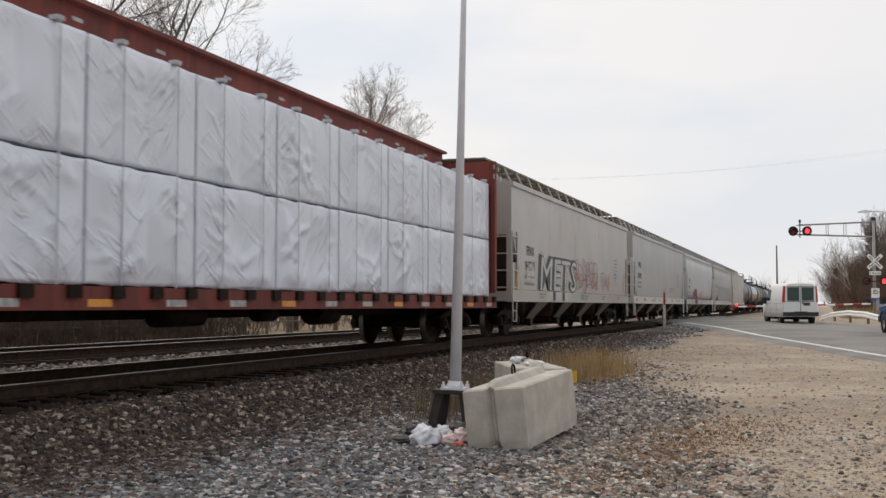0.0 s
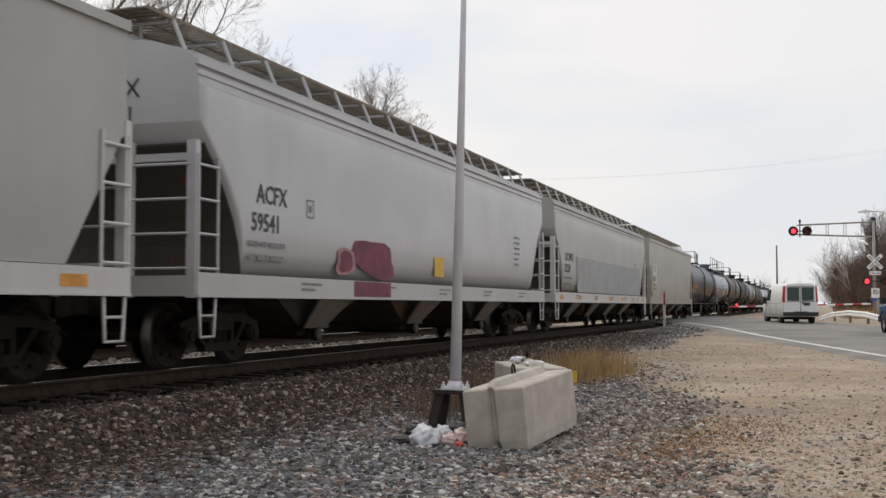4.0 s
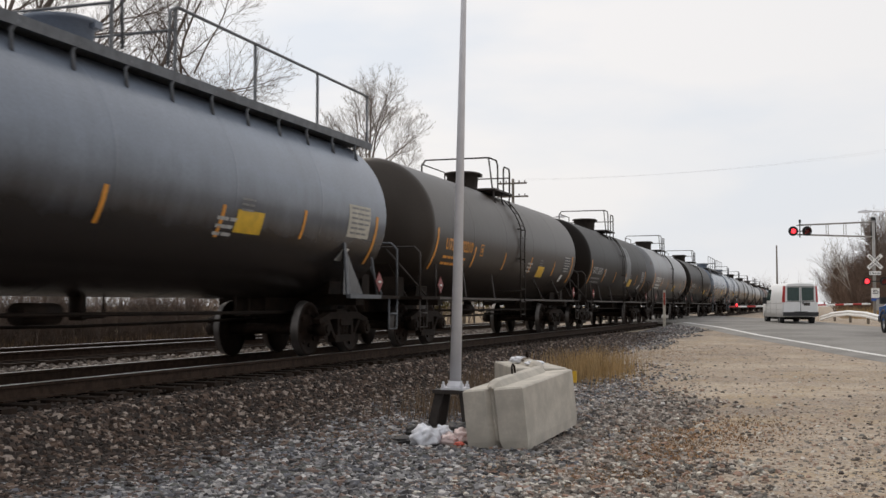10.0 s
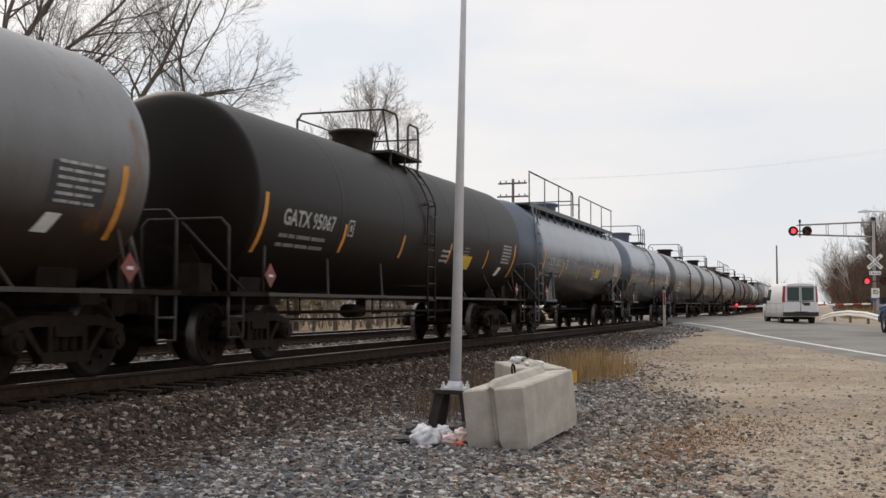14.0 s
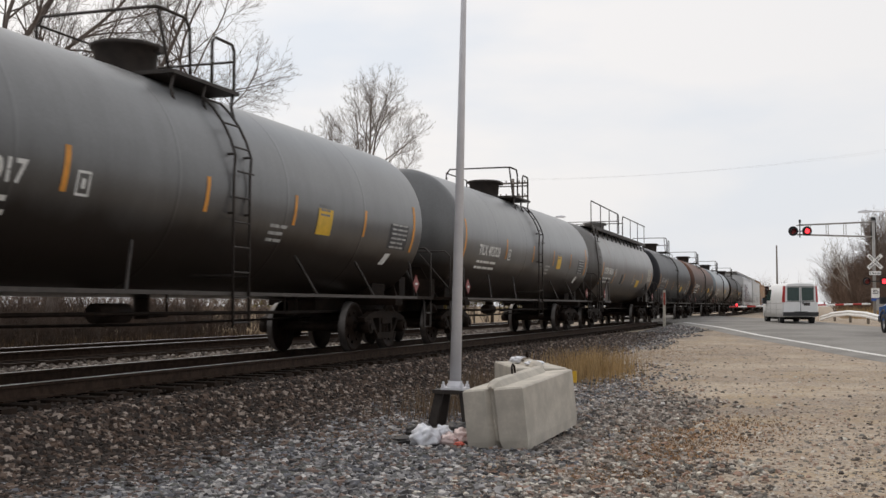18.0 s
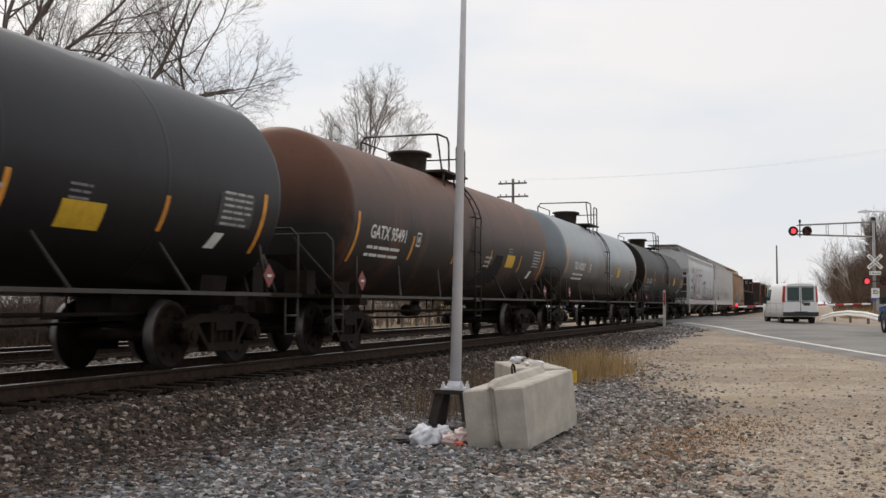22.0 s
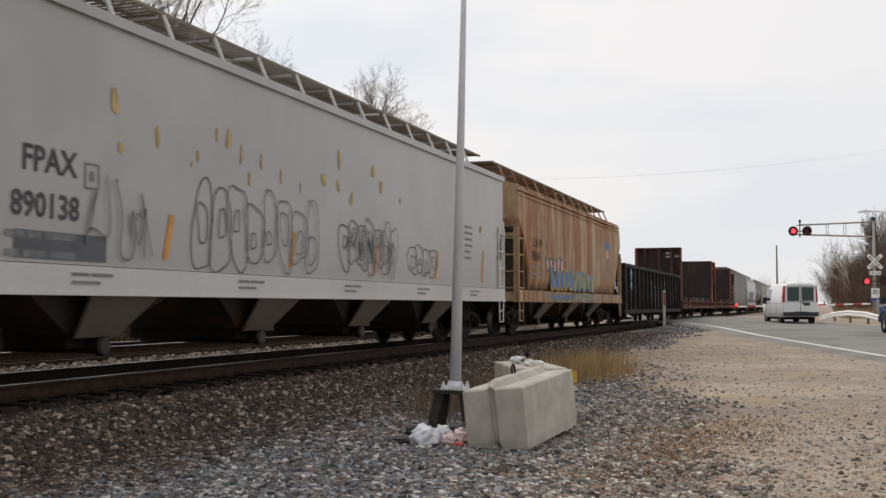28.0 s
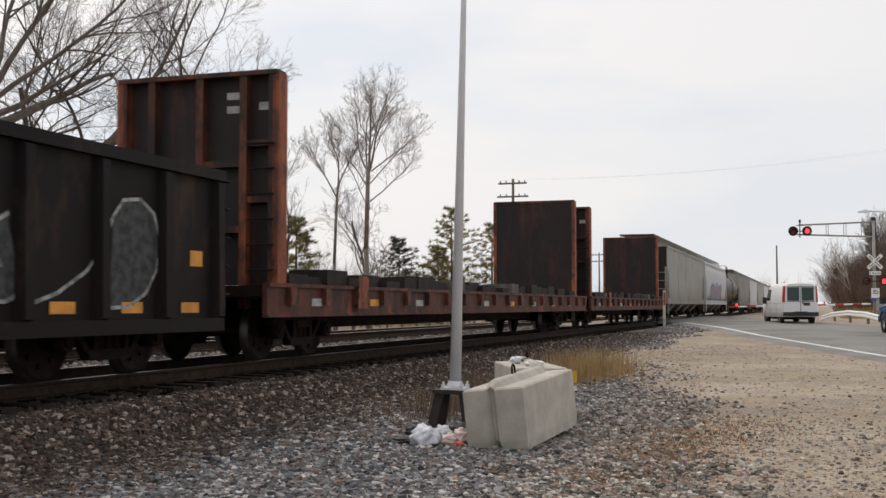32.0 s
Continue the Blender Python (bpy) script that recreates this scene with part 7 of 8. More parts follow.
def wrap_mesh(x0, x1, y0, y1, z0, z1, rnd, side):
    """A wrapped stack: slack sheeting with folds on the outer face."""
    bm = BM()
    ny, nz = 44, 28
    off = rnd.random() * 50
    rows = []
    for j in range(nz + 1):
        f = j / nz
        row = []
        for i in range(ny + 1):
            g = i / ny
            y, z = y0 + (y1 - y0) * g, z0 + (z1 - z0) * f
            edge = min(1, 6 * min(g, 1 - g)) * min(1, 6 * min(f, 1 - f) + 0.25)
            a = noise.noise((y * 0.9 + off, z * 1.1, 0.3)) * 0.05
            # creases fan out from the strap pulls and the lower hem
            d = noise.noise((y * 1.1 + off, z * 1.4, 2.2))
            e = noise.noise((y * 2.1 - z * 1.7 + off, z * 0.9 + y * 0.5, 7.7))
            c1 = max(0.0, 1 - abs(e) * 5) * 0.03 * max(0.0, 0.3 + 2.2 * noise.noise((y * 0.8, z * 0.8, off)))
            c2 = max(0.0, 1 - abs(noise.noise((y * 1.6 + off, z * 4.2 + y * 1.5, 3.1))) * 6) * 0.03 * max(0.0, 0.2 + 2.0 * noise.noise((y * 1.0, z * 1.2, off + 9)))
            sag = abs(math.sin(math.pi * g * 2)) ** 0.7 * 0.055 * (0.7 + 0.6 * noise.noise((off, 3.0, int(g * 2)))) + 0.035 * max(0.0, noise.noise((y * 0.7 + off, z * 0.8 + off, 5.5)))
            x = x1 - 0.06 + (a + d * 0.03 + c1 + c2 + sag) * edge
            row.append((side * x, y, z + (0.02 * noise.noise((y * 3, off, 1)) if j in (0, nz) else 0)))
        rows.append(row)
    loft(bm, rows, closed=False, caps=False, smooth=True)
    b = [rows[0][0], rows[0][-1], rows[-1][-1], rows[-1][0]]
    inner = [(side * x0, p[1], p[2]) for p in b]
    vi = [bm.verts.new(p) for p in inner]
    bm.verts.ensure_lookup_table()
    W = ny + 1
    bot = [bm.verts[i] for i in range(W)]
    top = [bm.verts[nz * W + i] for i in range(W)]
    lef = [bm.verts[j * W] for j in range(nz + 1)]
    rig = [bm.verts[j * W + ny] for j in range(nz + 1)]
    bm.faces.new(bot[::-1] + [vi[0], vi[1]])
    bm.faces.new(top + [vi[2], vi[3]])
    bm.faces.new(lef + [vi[3], vi[0]])
    bm.faces.new(rig[::-1] + [vi[1], vi[2]])
    bm.faces.new(vi)
    return bm


def gondola_car(label, L):
    car = thing("gondola_car", label, "gondola car", group="freight train cars")
    hb = L / 2 - 0.75
    running_gear(car, L, L / 2 - 2.6)
    top, bot = 2.52, 0.57
    for s in (-1, 1):
        bm = BM()
        box(bm, s * 1.42 - 0.02, -hb, bot, s * 1.42 + 0.02, hb, top)
        side = part("side_wall", bm, M_GON, car)
        bm = BM()
        box(bm, s * 1.47 - 0.09, -hb, top - 0.02, s * 1.47 + 0.07, hb, top + 0.12)
        part("top_rail", bm, M_GON, car)
        bm = BM()
        box(bm, s * 1.47 - 0.05, -hb, bot - 0.05, s * 1.47 + 0.06, hb, bot + 0.12)
        part("side_sill", bm, M_GON, car)
        n = 16
        for k in range(n + 1):
            y = -hb + 0.12 + (2 * hb - 0.24) * k / n
            bm = BM()
            loft(bm, [[(s * 1.44, y - 0.11, bot + 0.1), (s * 1.44, y + 0.11, bot + 0.1), (s * 1.57, y + 0.07, bot + 0.14), (s * 1.57, y - 0.07, bot + 0.14)],
                      [(s * 1.44, y - 0.11, top), (s * 1.44, y + 0.11, top), (s * 1.54, y + 0.07, top - 0.05), (s * 1.54, y - 0.07, top - 0.05)]])
            part("side_post", bm, M_GON, car)
        bm = BM()
        box(bm, -1.42, s * hb - 0.04, 0.9, 1.42, s * hb + 0.04, top + 0.06)
        part("end_wall", bm, M_GON, car)
        for z in (1.3, 1.8, 2.3):
            bm = BM()
            box(bm, -1.40, s * hb - 0.09, z - 0.06, 1.40, s * hb + 0.09, z + 0.06)
            part("end_rib", bm, M_GON, car)
        for q in range(5):
            bm = BM()
            pipe(bm, [(1.50, s * (hb + 0.02), 1.0 + q * 0.38), (1.50, s * (hb + 0.16), 1.0 + q * 0.38), (0.98, s * (hb + 0.16), 1.0 + q * 0.38), (0.98, s * (hb + 0.02), 1.0 + q * 0.38)], 0.016)
            part("ladder_rung", bm, M_GON, car)
    bm = BM()
    box(bm, -1.4, -hb, 0.80, 1.4, hb, 0.9)
    box(bm, -0.3, -hb, 0.62, 0.3, hb, 0.8)
    part("floor_plate", bm, M_GON, car)
    X = 1.448
    w = (2 * hb - 0.24) / 16
    p0 = -hb + 0.12 + w * 1.0
    part("reporting_mark", on_side(text_mesh("letters", "CHTT", 0.42, 0.01), X, p0 + 0.16, 2.05), M_WHITE, car, "white letters on a blue panel")
    part("car_number", on_side(text_mesh("letters", "723064", 0.30, 0.008), X, p0 + 0.16, 1.65), M_WHITE, car)
    part("blue_panel", on_side(rect_mesh(0.98, 0.5, 1), X - 0.003, p0 + 0.14, 1.95), M_BLUEP, car)
    part("blue_panel", on_side(rect_mesh(0.98, 0.4, 1), X - 0.003, p0 + 0.14, 1.52), M_BLUEP, car)
    part("load_data", on_side(bars_mesh([(0.3, 0.2), (0.4, 0.2), (0.3, 0.3)], 0.05, 0.07, 5), X, p0 + 0.2, 1.4), M_DIMWHITE, car)
    for k in range(16):
        if k % 2 == 0 or k > 11:
            part("reflective_strip", on_side(rect_mesh(0.42, 0.13, 1), X + 0.004, -hb + 0.12 + w * (k + 0.35), 0.76), M_ORANGE, car)
    part("reflective_strip", on_side(rect_mesh(0.3, 0.2, 1), X + 0.004, -hb + 0.3, 1.55), M_ORANGE, car)
    part("reflective_strip", on_side(rect_mesh(0.3, 0.2, 1), X + 0.004, hb - 0.75, 1.35), M_ORANGE, car)
    # chalky spray shapes across the panels: dim fill, pale uneven outline
    for k, (a, b, z0, z1) in enumerate(((6.0, 7.25, 0.85, 2.1), (7.55, 8.4, 0.8, 1.85), (8.5, 9.55, 0.85, 2.0), (9.55, 10.3, 0.8, 1.95), (10.4, 11.3, 0.8, 2.2), (12.2, 13.0, 0.85, 1.75))):
        cy, cz = -hb + 0.12 + w * (a + b) / 2, (z0 + z1) / 2
        sy, sz = w * (b - a) * 0.42, (z1 - z0) * 0.42
        pts = loop_points(cy, cz, sy, sz, k + 60, 30, 0.35)
        bm = BM()
        mid = bm.verts.new((X + 0.002, cy, cz))
        rim = [bm.verts.new((X + 0.002, p, q)) for p, q in pts[:-1]]
        for i in range(len(rim)):
            bm.faces.new((mid, rim[i], rim[(i + 1) % len(rim)]))
        part("spray_fill", bm, M_CHALKDIM, car)
        first = (k * 7) % 30
        bm = BM()
        ribbon(bm, [(X + 0.006, *pts[(first + i) % 30]) for i in range(24)], 0.045)
        part("spray_line", bm, M_CHALK, car)
        bm = BM()
        ribbon(bm, [(X + 0.006, p, q) for p, q in loop_points(cy, cz - sz * 0.2, sy * 0.4, sz * 0.35, k + 80, 20)[:14]], 0.03)
        part("spray_line", bm, M_CHALK, car)
    # one tall swinging stroke over the last panels, with a hook at its foot
    y0, y1 = -hb + 0.12 + w * 13.1, -hb + 0.12 + w * 15.0
    sweep = [(0.0, 0.86), (0.18, 0.98), (0.38, 1.22), (0.52, 1.55), (0.58, 1.86), (0.66, 2.06), (0.80, 2.10), (0.92, 1.95), (0.98, 1.62), (0.95, 1.28), (0.86, 1.00), (0.72, 0.84), (0.56, 0.82)]
    bm = BM()
    ribbon(bm, [(X + 0.006, y0 + (y1 - y0) * f, z) for f, z in sweep], 0.045)
    part("spray_line", bm, M_CHALK, car)
    bm = BM()
    mid = bm.verts.new((X + 0.002, y0 + (y1 - y0) * 0.74, 1.4))
    rim = [bm.verts.new((X + 0.002, y0 + (y1 - y0) * f, z)) for f, z in sweep[4:]]
    for i in range(len(rim)):
        bm.faces.new((mid, rim[i], rim[(i + 1) % len(rim)]))
    part("spray_fill", bm, M_CHALKDIM, car)
    return car


def ribbon(bm, pts, w):
    """A flat painted line on an upright face that looks along x."""
    rows = []
    for i, p in enumerate(pts):
        a, b = pts[max(0, i - 1)], pts[min(len(pts) - 1, i + 1)]
        d = Vector((0, b[1] - a[1], b[2] - a[2]))
        d = d.normalized() if d.length > 1e-6 else Vector((0, 1, 0))
        nrm = Vector((0, -d.z, d.y)) * w / 2
        rows.append([tuple(Vector(p) + nrm), tuple(Vector(p) - nrm)])
    loft(bm, rows, closed=False, caps=False)


def bulkhead_car(label, L, seed=0):
    car = thing("bulkhead_flatcar", label, "flatcar", group="freight train cars")
    hb = L / 2 - 0.45
    running_gear(car, L, L / 2 - 2.6)
    bm = BM()
    box(bm, -1.45, -hb, 0.98, 1.45, hb, 1.14)
    box(bm, -0.4, -hb + 3.4, 0.45, 0.4, hb - 3.4, 0.98)
    part("deck", bm, M_STEEL, car)
    for s in (-1, 1):
        bm = BM()
        box(bm, s * 1.5 - 0.04, -hb, 0.70, s * 1.5 + 0.04, hb, 1.16)
        box(bm, s * 1.5 - 0.04, -hb, 1.12, s * 1.5 + 0.08, hb, 1.18)
        box(bm, s * 1.5 - 0.04, -hb, 0.68, s * 1.5 + 0.07, hb, 0.72)
        part("side_sill", bm, M_BFRED, car)
        k = -hb + 0.7
        while k < hb - 0.4:
            bm = BM()
            box(bm, s * 1.58 - 0.05, k - 0.09, 0.86, s * 1.58 + 0.05, k + 0.09, 1.12)
            part("stake_pocket", bm, M_BFRED, car)
            k += 1.25
        # end wall: plate, uprights, cross members
        e = s * (hb - (1.2 if s > 0 else 0.80))
        for y0, y1, mat_ in ((e - 0.06, e + 0.06, M_BHDARK),):
            bm = BM()
            box(bm, -1.36, y0, 1.16, 1.36, y1, 4.38)
            part("bulkhead_plate", bm, mat_, car)
        bm = BM()
        for x in (-1.36, -0.85, 0.0, 0.75, 1.24):
            box(bm, x, e + s * 0.06, 0.8, x + 0.12, e + s * 0.22, 4.34)
        for x0, x1, z in ((-1.36, -0.85, 2.35), (-0.73, 0.0, 2.9), (0.12, 0.75, 2.95), (0.12, 0.75, 1.95), (0.87, 1.24, 2.4), (0.87, 1.24, 3.25)):
            box(bm, x0, min(e + s * 0.06, e + s * 0.19), z, x1, max(e + s * 0.06, e + s * 0.19), z + 0.1)
        box(bm, -1.38, min(e - s * 0.08, e + s * 0.24), 4.33, 1.38, max(e - s * 0.08, e + s * 0.24), 4.40)
        part("bulkhead_frame", bm, M_BHRED, car)
        bm = BM()
        box(bm, 1.31, min(e - s * 0.07, e + s * 0.22), 0.72, 1.41, max(e - s * 0.07, e + s * 0.22), 4.36)
        part("bulkhead_post", bm, M_BHORANGE, car)
        bm = BM()
        box(bm, -1.41, min(e - s * 0.07, e + s * 0.22), 0.72, -1.30, max(e - s * 0.07, e + s * 0.22), 4.36)
        part("bulkhead_post", bm, M_BHORANGE, car)
        bm = BM()
        for q in range(7):
            tube(bm, (1.35, e + s * 0.26, 1.0 + q * 0.38), (0.9, e + s * 0.26, 1.0 + q * 0.38), 0.016, 6)
        part("end_ladder", bm, M_STEEL, car)
    part("end_number", on_end(bars_mesh([(0.34,), (0.3, 0.0)], 0.11, 0.1, 2), 0.45, -hb + 0.73, 4.0), M_DIMWHITE, car)
    part("end_number", on_end(bars_mesh([(0.36,)], 0.12, 0.1, 2), 1.0, -hb + 0.73, 3.82), M_DIMWHITE, car)
    # timber bearers left along the deck
    rnd = random.Random(seed)
    k = -hb + 1.3
    while k < hb - 1.2:
        bm = BM()
        h = rnd.uniform(0.16, 0.30)
        boxc(bm, (1.05 + rnd.uniform(-0.1, 0.1), k, 1.14 + h / 2), (0.7, rnd.uniform(0.5, 0.9), h))
        part("timber_bearer", bm, M_BEARER if rnd.random() < 0.93 else M_BEARERPALE, car)
        k += rnd.uniform(0.62, 0.95)
    k = -hb + 1.5
    q = 0
    while k < hb - 0.8:
        part("reflective_strip", on_side(rect_mesh(0.42, 0.12, 1), 1.545, k, 0.84), M_ORANGE if q % 2 else M_DIMWHITE, car)
        k += 2.4
        q += 1
    part("tie_plate", on_side(blob_mesh(0.5, 0.55, 9), 1.65, -hb + 3.1, 0.8), M_BHORANGE, car)
    return car


M_CBRED = rust_streaks("centrebeam_red", (0.21, 0.040, 0.028), (0.15, 0.030, 0.022), (0.075, 0.026, 0.02))
def wrap_material():
    """Slack white sheeting, bluish in the shade, with fine slanting creases."""
    m, n, l, b = nodes_of("white_lumber_wrap")
    b.inputs["Base Color"].default_value = (0.77, 0.81, 0.90, 1)
    b.inputs["Roughness"].default_value = 0.32
    tc = n.new("ShaderNodeTexCoord")
    height = None
    for turn, scale in ((35, 1.0), (-50, 1.3)):
        mp = n.new("ShaderNodeMapping")
        turned = n.new("ShaderNodeMapping")
        turned.inputs["Rotation"].default_value = (radians(turn), 0, 0)
        l.new(tc.outputs["Object"], turned.inputs["Vector"])
        mp.inputs["Scale"].default_value = (1.0, 0.7 * scale, 4.2 * scale)
        l.new(turned.outputs["Vector"], mp.inputs["Vector"])
        t = n.new("ShaderNodeTexNoise")
        t.inputs["Scale"].default_value = 1.7
        t.inputs["Detail"].default_value = 3.0
        t.inputs["Distortion"].default_value = 0.5
        l.new(mp.outputs["Vector"], t.inputs["Vector"])
        r = n.new("ShaderNodeMapRange")
        r.inputs["From Min"].default_value, r.inputs["From Max"].default_value = 0.53, 0.68
        l.new(t.outputs["Fac"], r.inputs["Value"])
        where = noisy(n, l, 0.9 + turn * 0.003, 2.0, lo=0.42, hi=0.62)
        k = n.new("ShaderNodeMath")
        k.operation = "MULTIPLY"
        l.new(r.outputs["Result"], k.inputs[0])
        l.new(where, k.inputs[1])
        if height is None:
            height = k.outputs[0]
        else:
            a = n.new("ShaderNodeMath")
            a.operation = "ADD"
            l.new(height, a.inputs[0])
            l.new(k.outputs[0], a.inputs[1])
            height = a.outputs[0]
    bump(n, l, b, height, 0.6, 0.04)
    return m


M_WRAP = wrap_material()
M_STRAP = plain("grey_strap", (0.50, 0.51, 0.54), 0.6, 0.0, 0.15)
M_GON = car_paint("black_gondola_paint", (0.012, 0.0105, 0.0105), (0.022, 0.016, 0.012), 0.4, 0.1, 0.6, 0.3, (0.05, 0.03, 0.02), spec=0.13)
M_BLUEP = plain("blue_panel_paint", (0.03, 0.16, 0.36), 0.5, 0.0, 0.2)
M_CHALK = plain("chalky_spray", (0.33, 0.34, 0.33), 0.8, 0.0, 0.5, 12.0)
M_CHALKDIM = plain("faded_spray", (0.055, 0.058, 0.058), 0.8, 0.0, 0.5, 9.0)
M_BFRED = scorched("flat_red", (0.022, 0.013, 0.010), (0.12, 0.032, 0.018), (0.30, 0.080, 0.035), 0.38, 0.58)
M_BHDARK = scorched("soot_brown_plate", (0.014, 0.010, 0.009), (0.034, 0.016, 0.012), (0.085, 0.028, 0.017), 0.45, 0.66)
M_BHRED = scorched("old_red_frame", (0.022, 0.013, 0.010), (0.11, 0.031, 0.017), (0.33, 0.088, 0.034), 0.42, 0.58)
M_BHORANGE = scorched("orange_red_post", (0.06, 0.022, 0.014), (0.30, 0.078, 0.032), (0.46, 0.135, 0.05), 0.32, 0.48)
M_BEARER = plain("dark_bearer", (0.026, 0.020, 0.017), 0.9, 0.0, 0.3, 3.0)
M_BEARERPALE = plain("weathered_bearer", (0.13, 0.115, 0.10), 0.9, 0.0, 0.3, 3.0)

M_SOOT = plain("black_overspray", (0.003, 0.0026, 0.0026), 0.9, 0.0, 0.25, 4.0)
M_GREYFIT = plain("blue_grey_fittings", (0.105, 0.112, 0.125), 0.55, 0.0, 0.2, 6.0)
# tank paints: dark lower tones hold dirt plus painted shade below mid-flank
P_BLUEGREY = car_paint("blue_grey_tank", (0.066, 0.074, 0.105), (0.016, 0.011, 0.009), grime_shade_amount=0.95, rough=0.36, spec=0.3, low=1.7, high=2.8)
P_SILVERBLUE = car_paint("silver_blue_tank", (0.205, 0.24, 0.30), (0.020, 0.015, 0.012), grime_shade_amount=0.97, rough=0.26, streak=0.2, low=1.85, high=2.75)
P_BROWNBLACK = car_paint("brown_black_tank", (0.048, 0.037, 0.029), (0.014, 0.0095, 0.007), grime_shade_amount=0.95, rough=0.38, spec=0.3, low=1.6, high=2.8)
P_BLACK = car_paint("black_tank", (0.0105, 0.0072, 0.0054), (0.0085, 0.0052, 0.0036), grime_shade_amount=0.8, rough=0.44, spec=0.14, low=1.7, high=2.9)
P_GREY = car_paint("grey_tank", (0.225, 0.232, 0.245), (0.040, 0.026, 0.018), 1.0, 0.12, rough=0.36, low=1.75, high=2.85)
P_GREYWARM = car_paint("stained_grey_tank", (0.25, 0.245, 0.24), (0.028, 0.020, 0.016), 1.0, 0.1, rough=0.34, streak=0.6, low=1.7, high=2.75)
P_STEELGREY = car_paint("steel_grey_tank", (0.185, 0.19, 0.195), (0.018, 0.013, 0.010), grime_shade_amount=1.0, rough=0.30, low=1.75, high=2.8)
P_PALEBLUE = car_paint("pale_blue_grey_tank", (0.25, 0.285, 0.315), (0.020, 0.015, 0.012), grime_shade_amount=1.0, rough=0.34, low=1.75, high=2.8)
# crown tone paints dust and sky sheen along this tank's top
P_BLUEBLACK = car_paint("blue_black_tank", (0.024, 0.025, 0.031), (0.010, 0.0075, 0.006), grime_shade_amount=0.85, rough=0.40, spec=0.2, low=1.4, high=2.6, crown=((0.20, 0.20, 0.205), 3.98))
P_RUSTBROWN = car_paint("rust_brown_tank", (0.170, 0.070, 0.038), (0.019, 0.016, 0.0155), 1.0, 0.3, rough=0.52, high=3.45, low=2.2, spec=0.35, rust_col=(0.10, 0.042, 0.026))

P_HGREY = car_paint("pale_grey_hopper", (0.455, 0.442, 0.42), (0.32, 0.25, 0.18), 0.3, 0.08, 0.36, 0.14, (0.40, 0.22, 0.09))
P_HGREY2 = car_paint("light_grey_hopper", (0.432, 0.425, 0.418), (0.28, 0.23, 0.18), 0.25, 0.0, 0.34, 0.12)
P_HWHITE = car_paint("white_grey_hopper", (0.54, 0.55, 0.57), (0.32, 0.25, 0.2), 0.25, 0.0, 0.32, 0.14)
P_HCREAM = car_paint("cream_grey_hopper", (0.46, 0.44, 0.395), (0.26, 0.20, 0.14), 0.3, 0.06, 0.36, 0.16, (0.34, 0.18, 0.07))
P_HBROWN = rust_streaks("rust_streaked_hopper", (0.50, 0.375, 0.235), (0.33, 0.135, 0.05), (0.14, 0.048, 0.022))
P_HGREYOLD = car_paint("old_grey_hopper", (0.36, 0.35, 0.32), (0.18, 0.14, 0.10), 0.5, 0.15, 0.6, 0.4)
M_HTRIM = car_paint("pale_sill_paint", (0.68, 0.675, 0.66), (0.3, 0.2, 0.15), 0.15, 0.0, 0.5, 0.15)


# ---- spray paint on the cars ----
def fit_to(me, y0, y1, z0, z1, x):
    """Stretches flat letters to a field on the side of a car."""
    vs = [v.co for v in me.vertices]
    a0, a1 = min(v.x for v in vs), max(v.x for v in vs)
    b0, b1 = min(v.y for v in vs), max(v.y for v in vs)
    for v in me.vertices:
        v.co = Vector((x, y0 + (v.co.x - a0) / (a1 - a0) * (y1 - y0), z0 + (v.co.y - b0) / (b1 - b0) * (z1 - z0)))
    return me


def spray_word(words, oy0, oy1, z0, z1, back, front, lift=0.0, shade=0.10, block=True, slant=0.0, throw=0.0, rim=None):
    """Block letters along the side, with a darker spread behind them; offsets from the leading corner."""
    def put(body, hb, X):
        def lean(me):
            for v in me.vertices:
                v.co.y += slant * (v.co.z - z0)
            return me
        if block:
            for k in range(len(words)):
                w = (oy1 - oy0) / len(words)
                part("spray_block", fit_to(round_blob(k * 5 + len(words) + int(oy0)), -hb + oy0 + k * w - 0.12, -hb + oy0 + (k + 1) * w + 0.08, z0 - 0.03, z1 + (0.12 if k % 2 else 0.05), X + 0.004 + lift), back, body, "sprayed colour behind the letters")
        else:
            part("spray_shadow", lean(fit_to(text_mesh("letters", words, 1.0, 0.028), -hb + oy0 - throw, -hb + oy1 - throw * 0.4, z0, z1 + throw * 0.25, X + 0.0045 + lift)), back, body, "sprayed drop shadow")
        part("spray_rim", lean(fit_to(text_mesh("letters", words, 1.0, 0.028), -hb + oy0 - shade, -hb + oy1 + shade, z0 - shade * 0.5, z1 + shade * 0.6, X + 0.006 + lift)), rim or back, body, "sprayed outline")
        part("spray_letters", lean(fit_to(text_mesh("letters", words, 1.0, 0.0), -hb + oy0, -hb + oy1, z0, z1, X + 0.010 + lift)), front, body, "sprayed block letters")
    return put


def loop_points(cy, cz, sy, sz, seed, n=26, spike=0.0):
    """A closed uneven loop, rounded or with a few pointed corners."""
    r = random.Random(seed)
    ph, out = r.uniform(0, 6.28), []
    for k in range(n + 1):
        a = 2 * math.pi * (k % n) / n
        q = 1 + 0.13 * math.sin(2 * a + ph) + 0.10 * math.sin(3 * a + ph * 1.7) + spike * max(0.0, math.sin(5 * a + ph)) ** 4
        c, t = math.cos(a), math.sin(a)
        m = (abs(c) ** 3 + abs(t) ** 3) ** (-1 / 3)
        out.append((cy + c * m * q * sy, cz + t * m * q * sz))
    return out


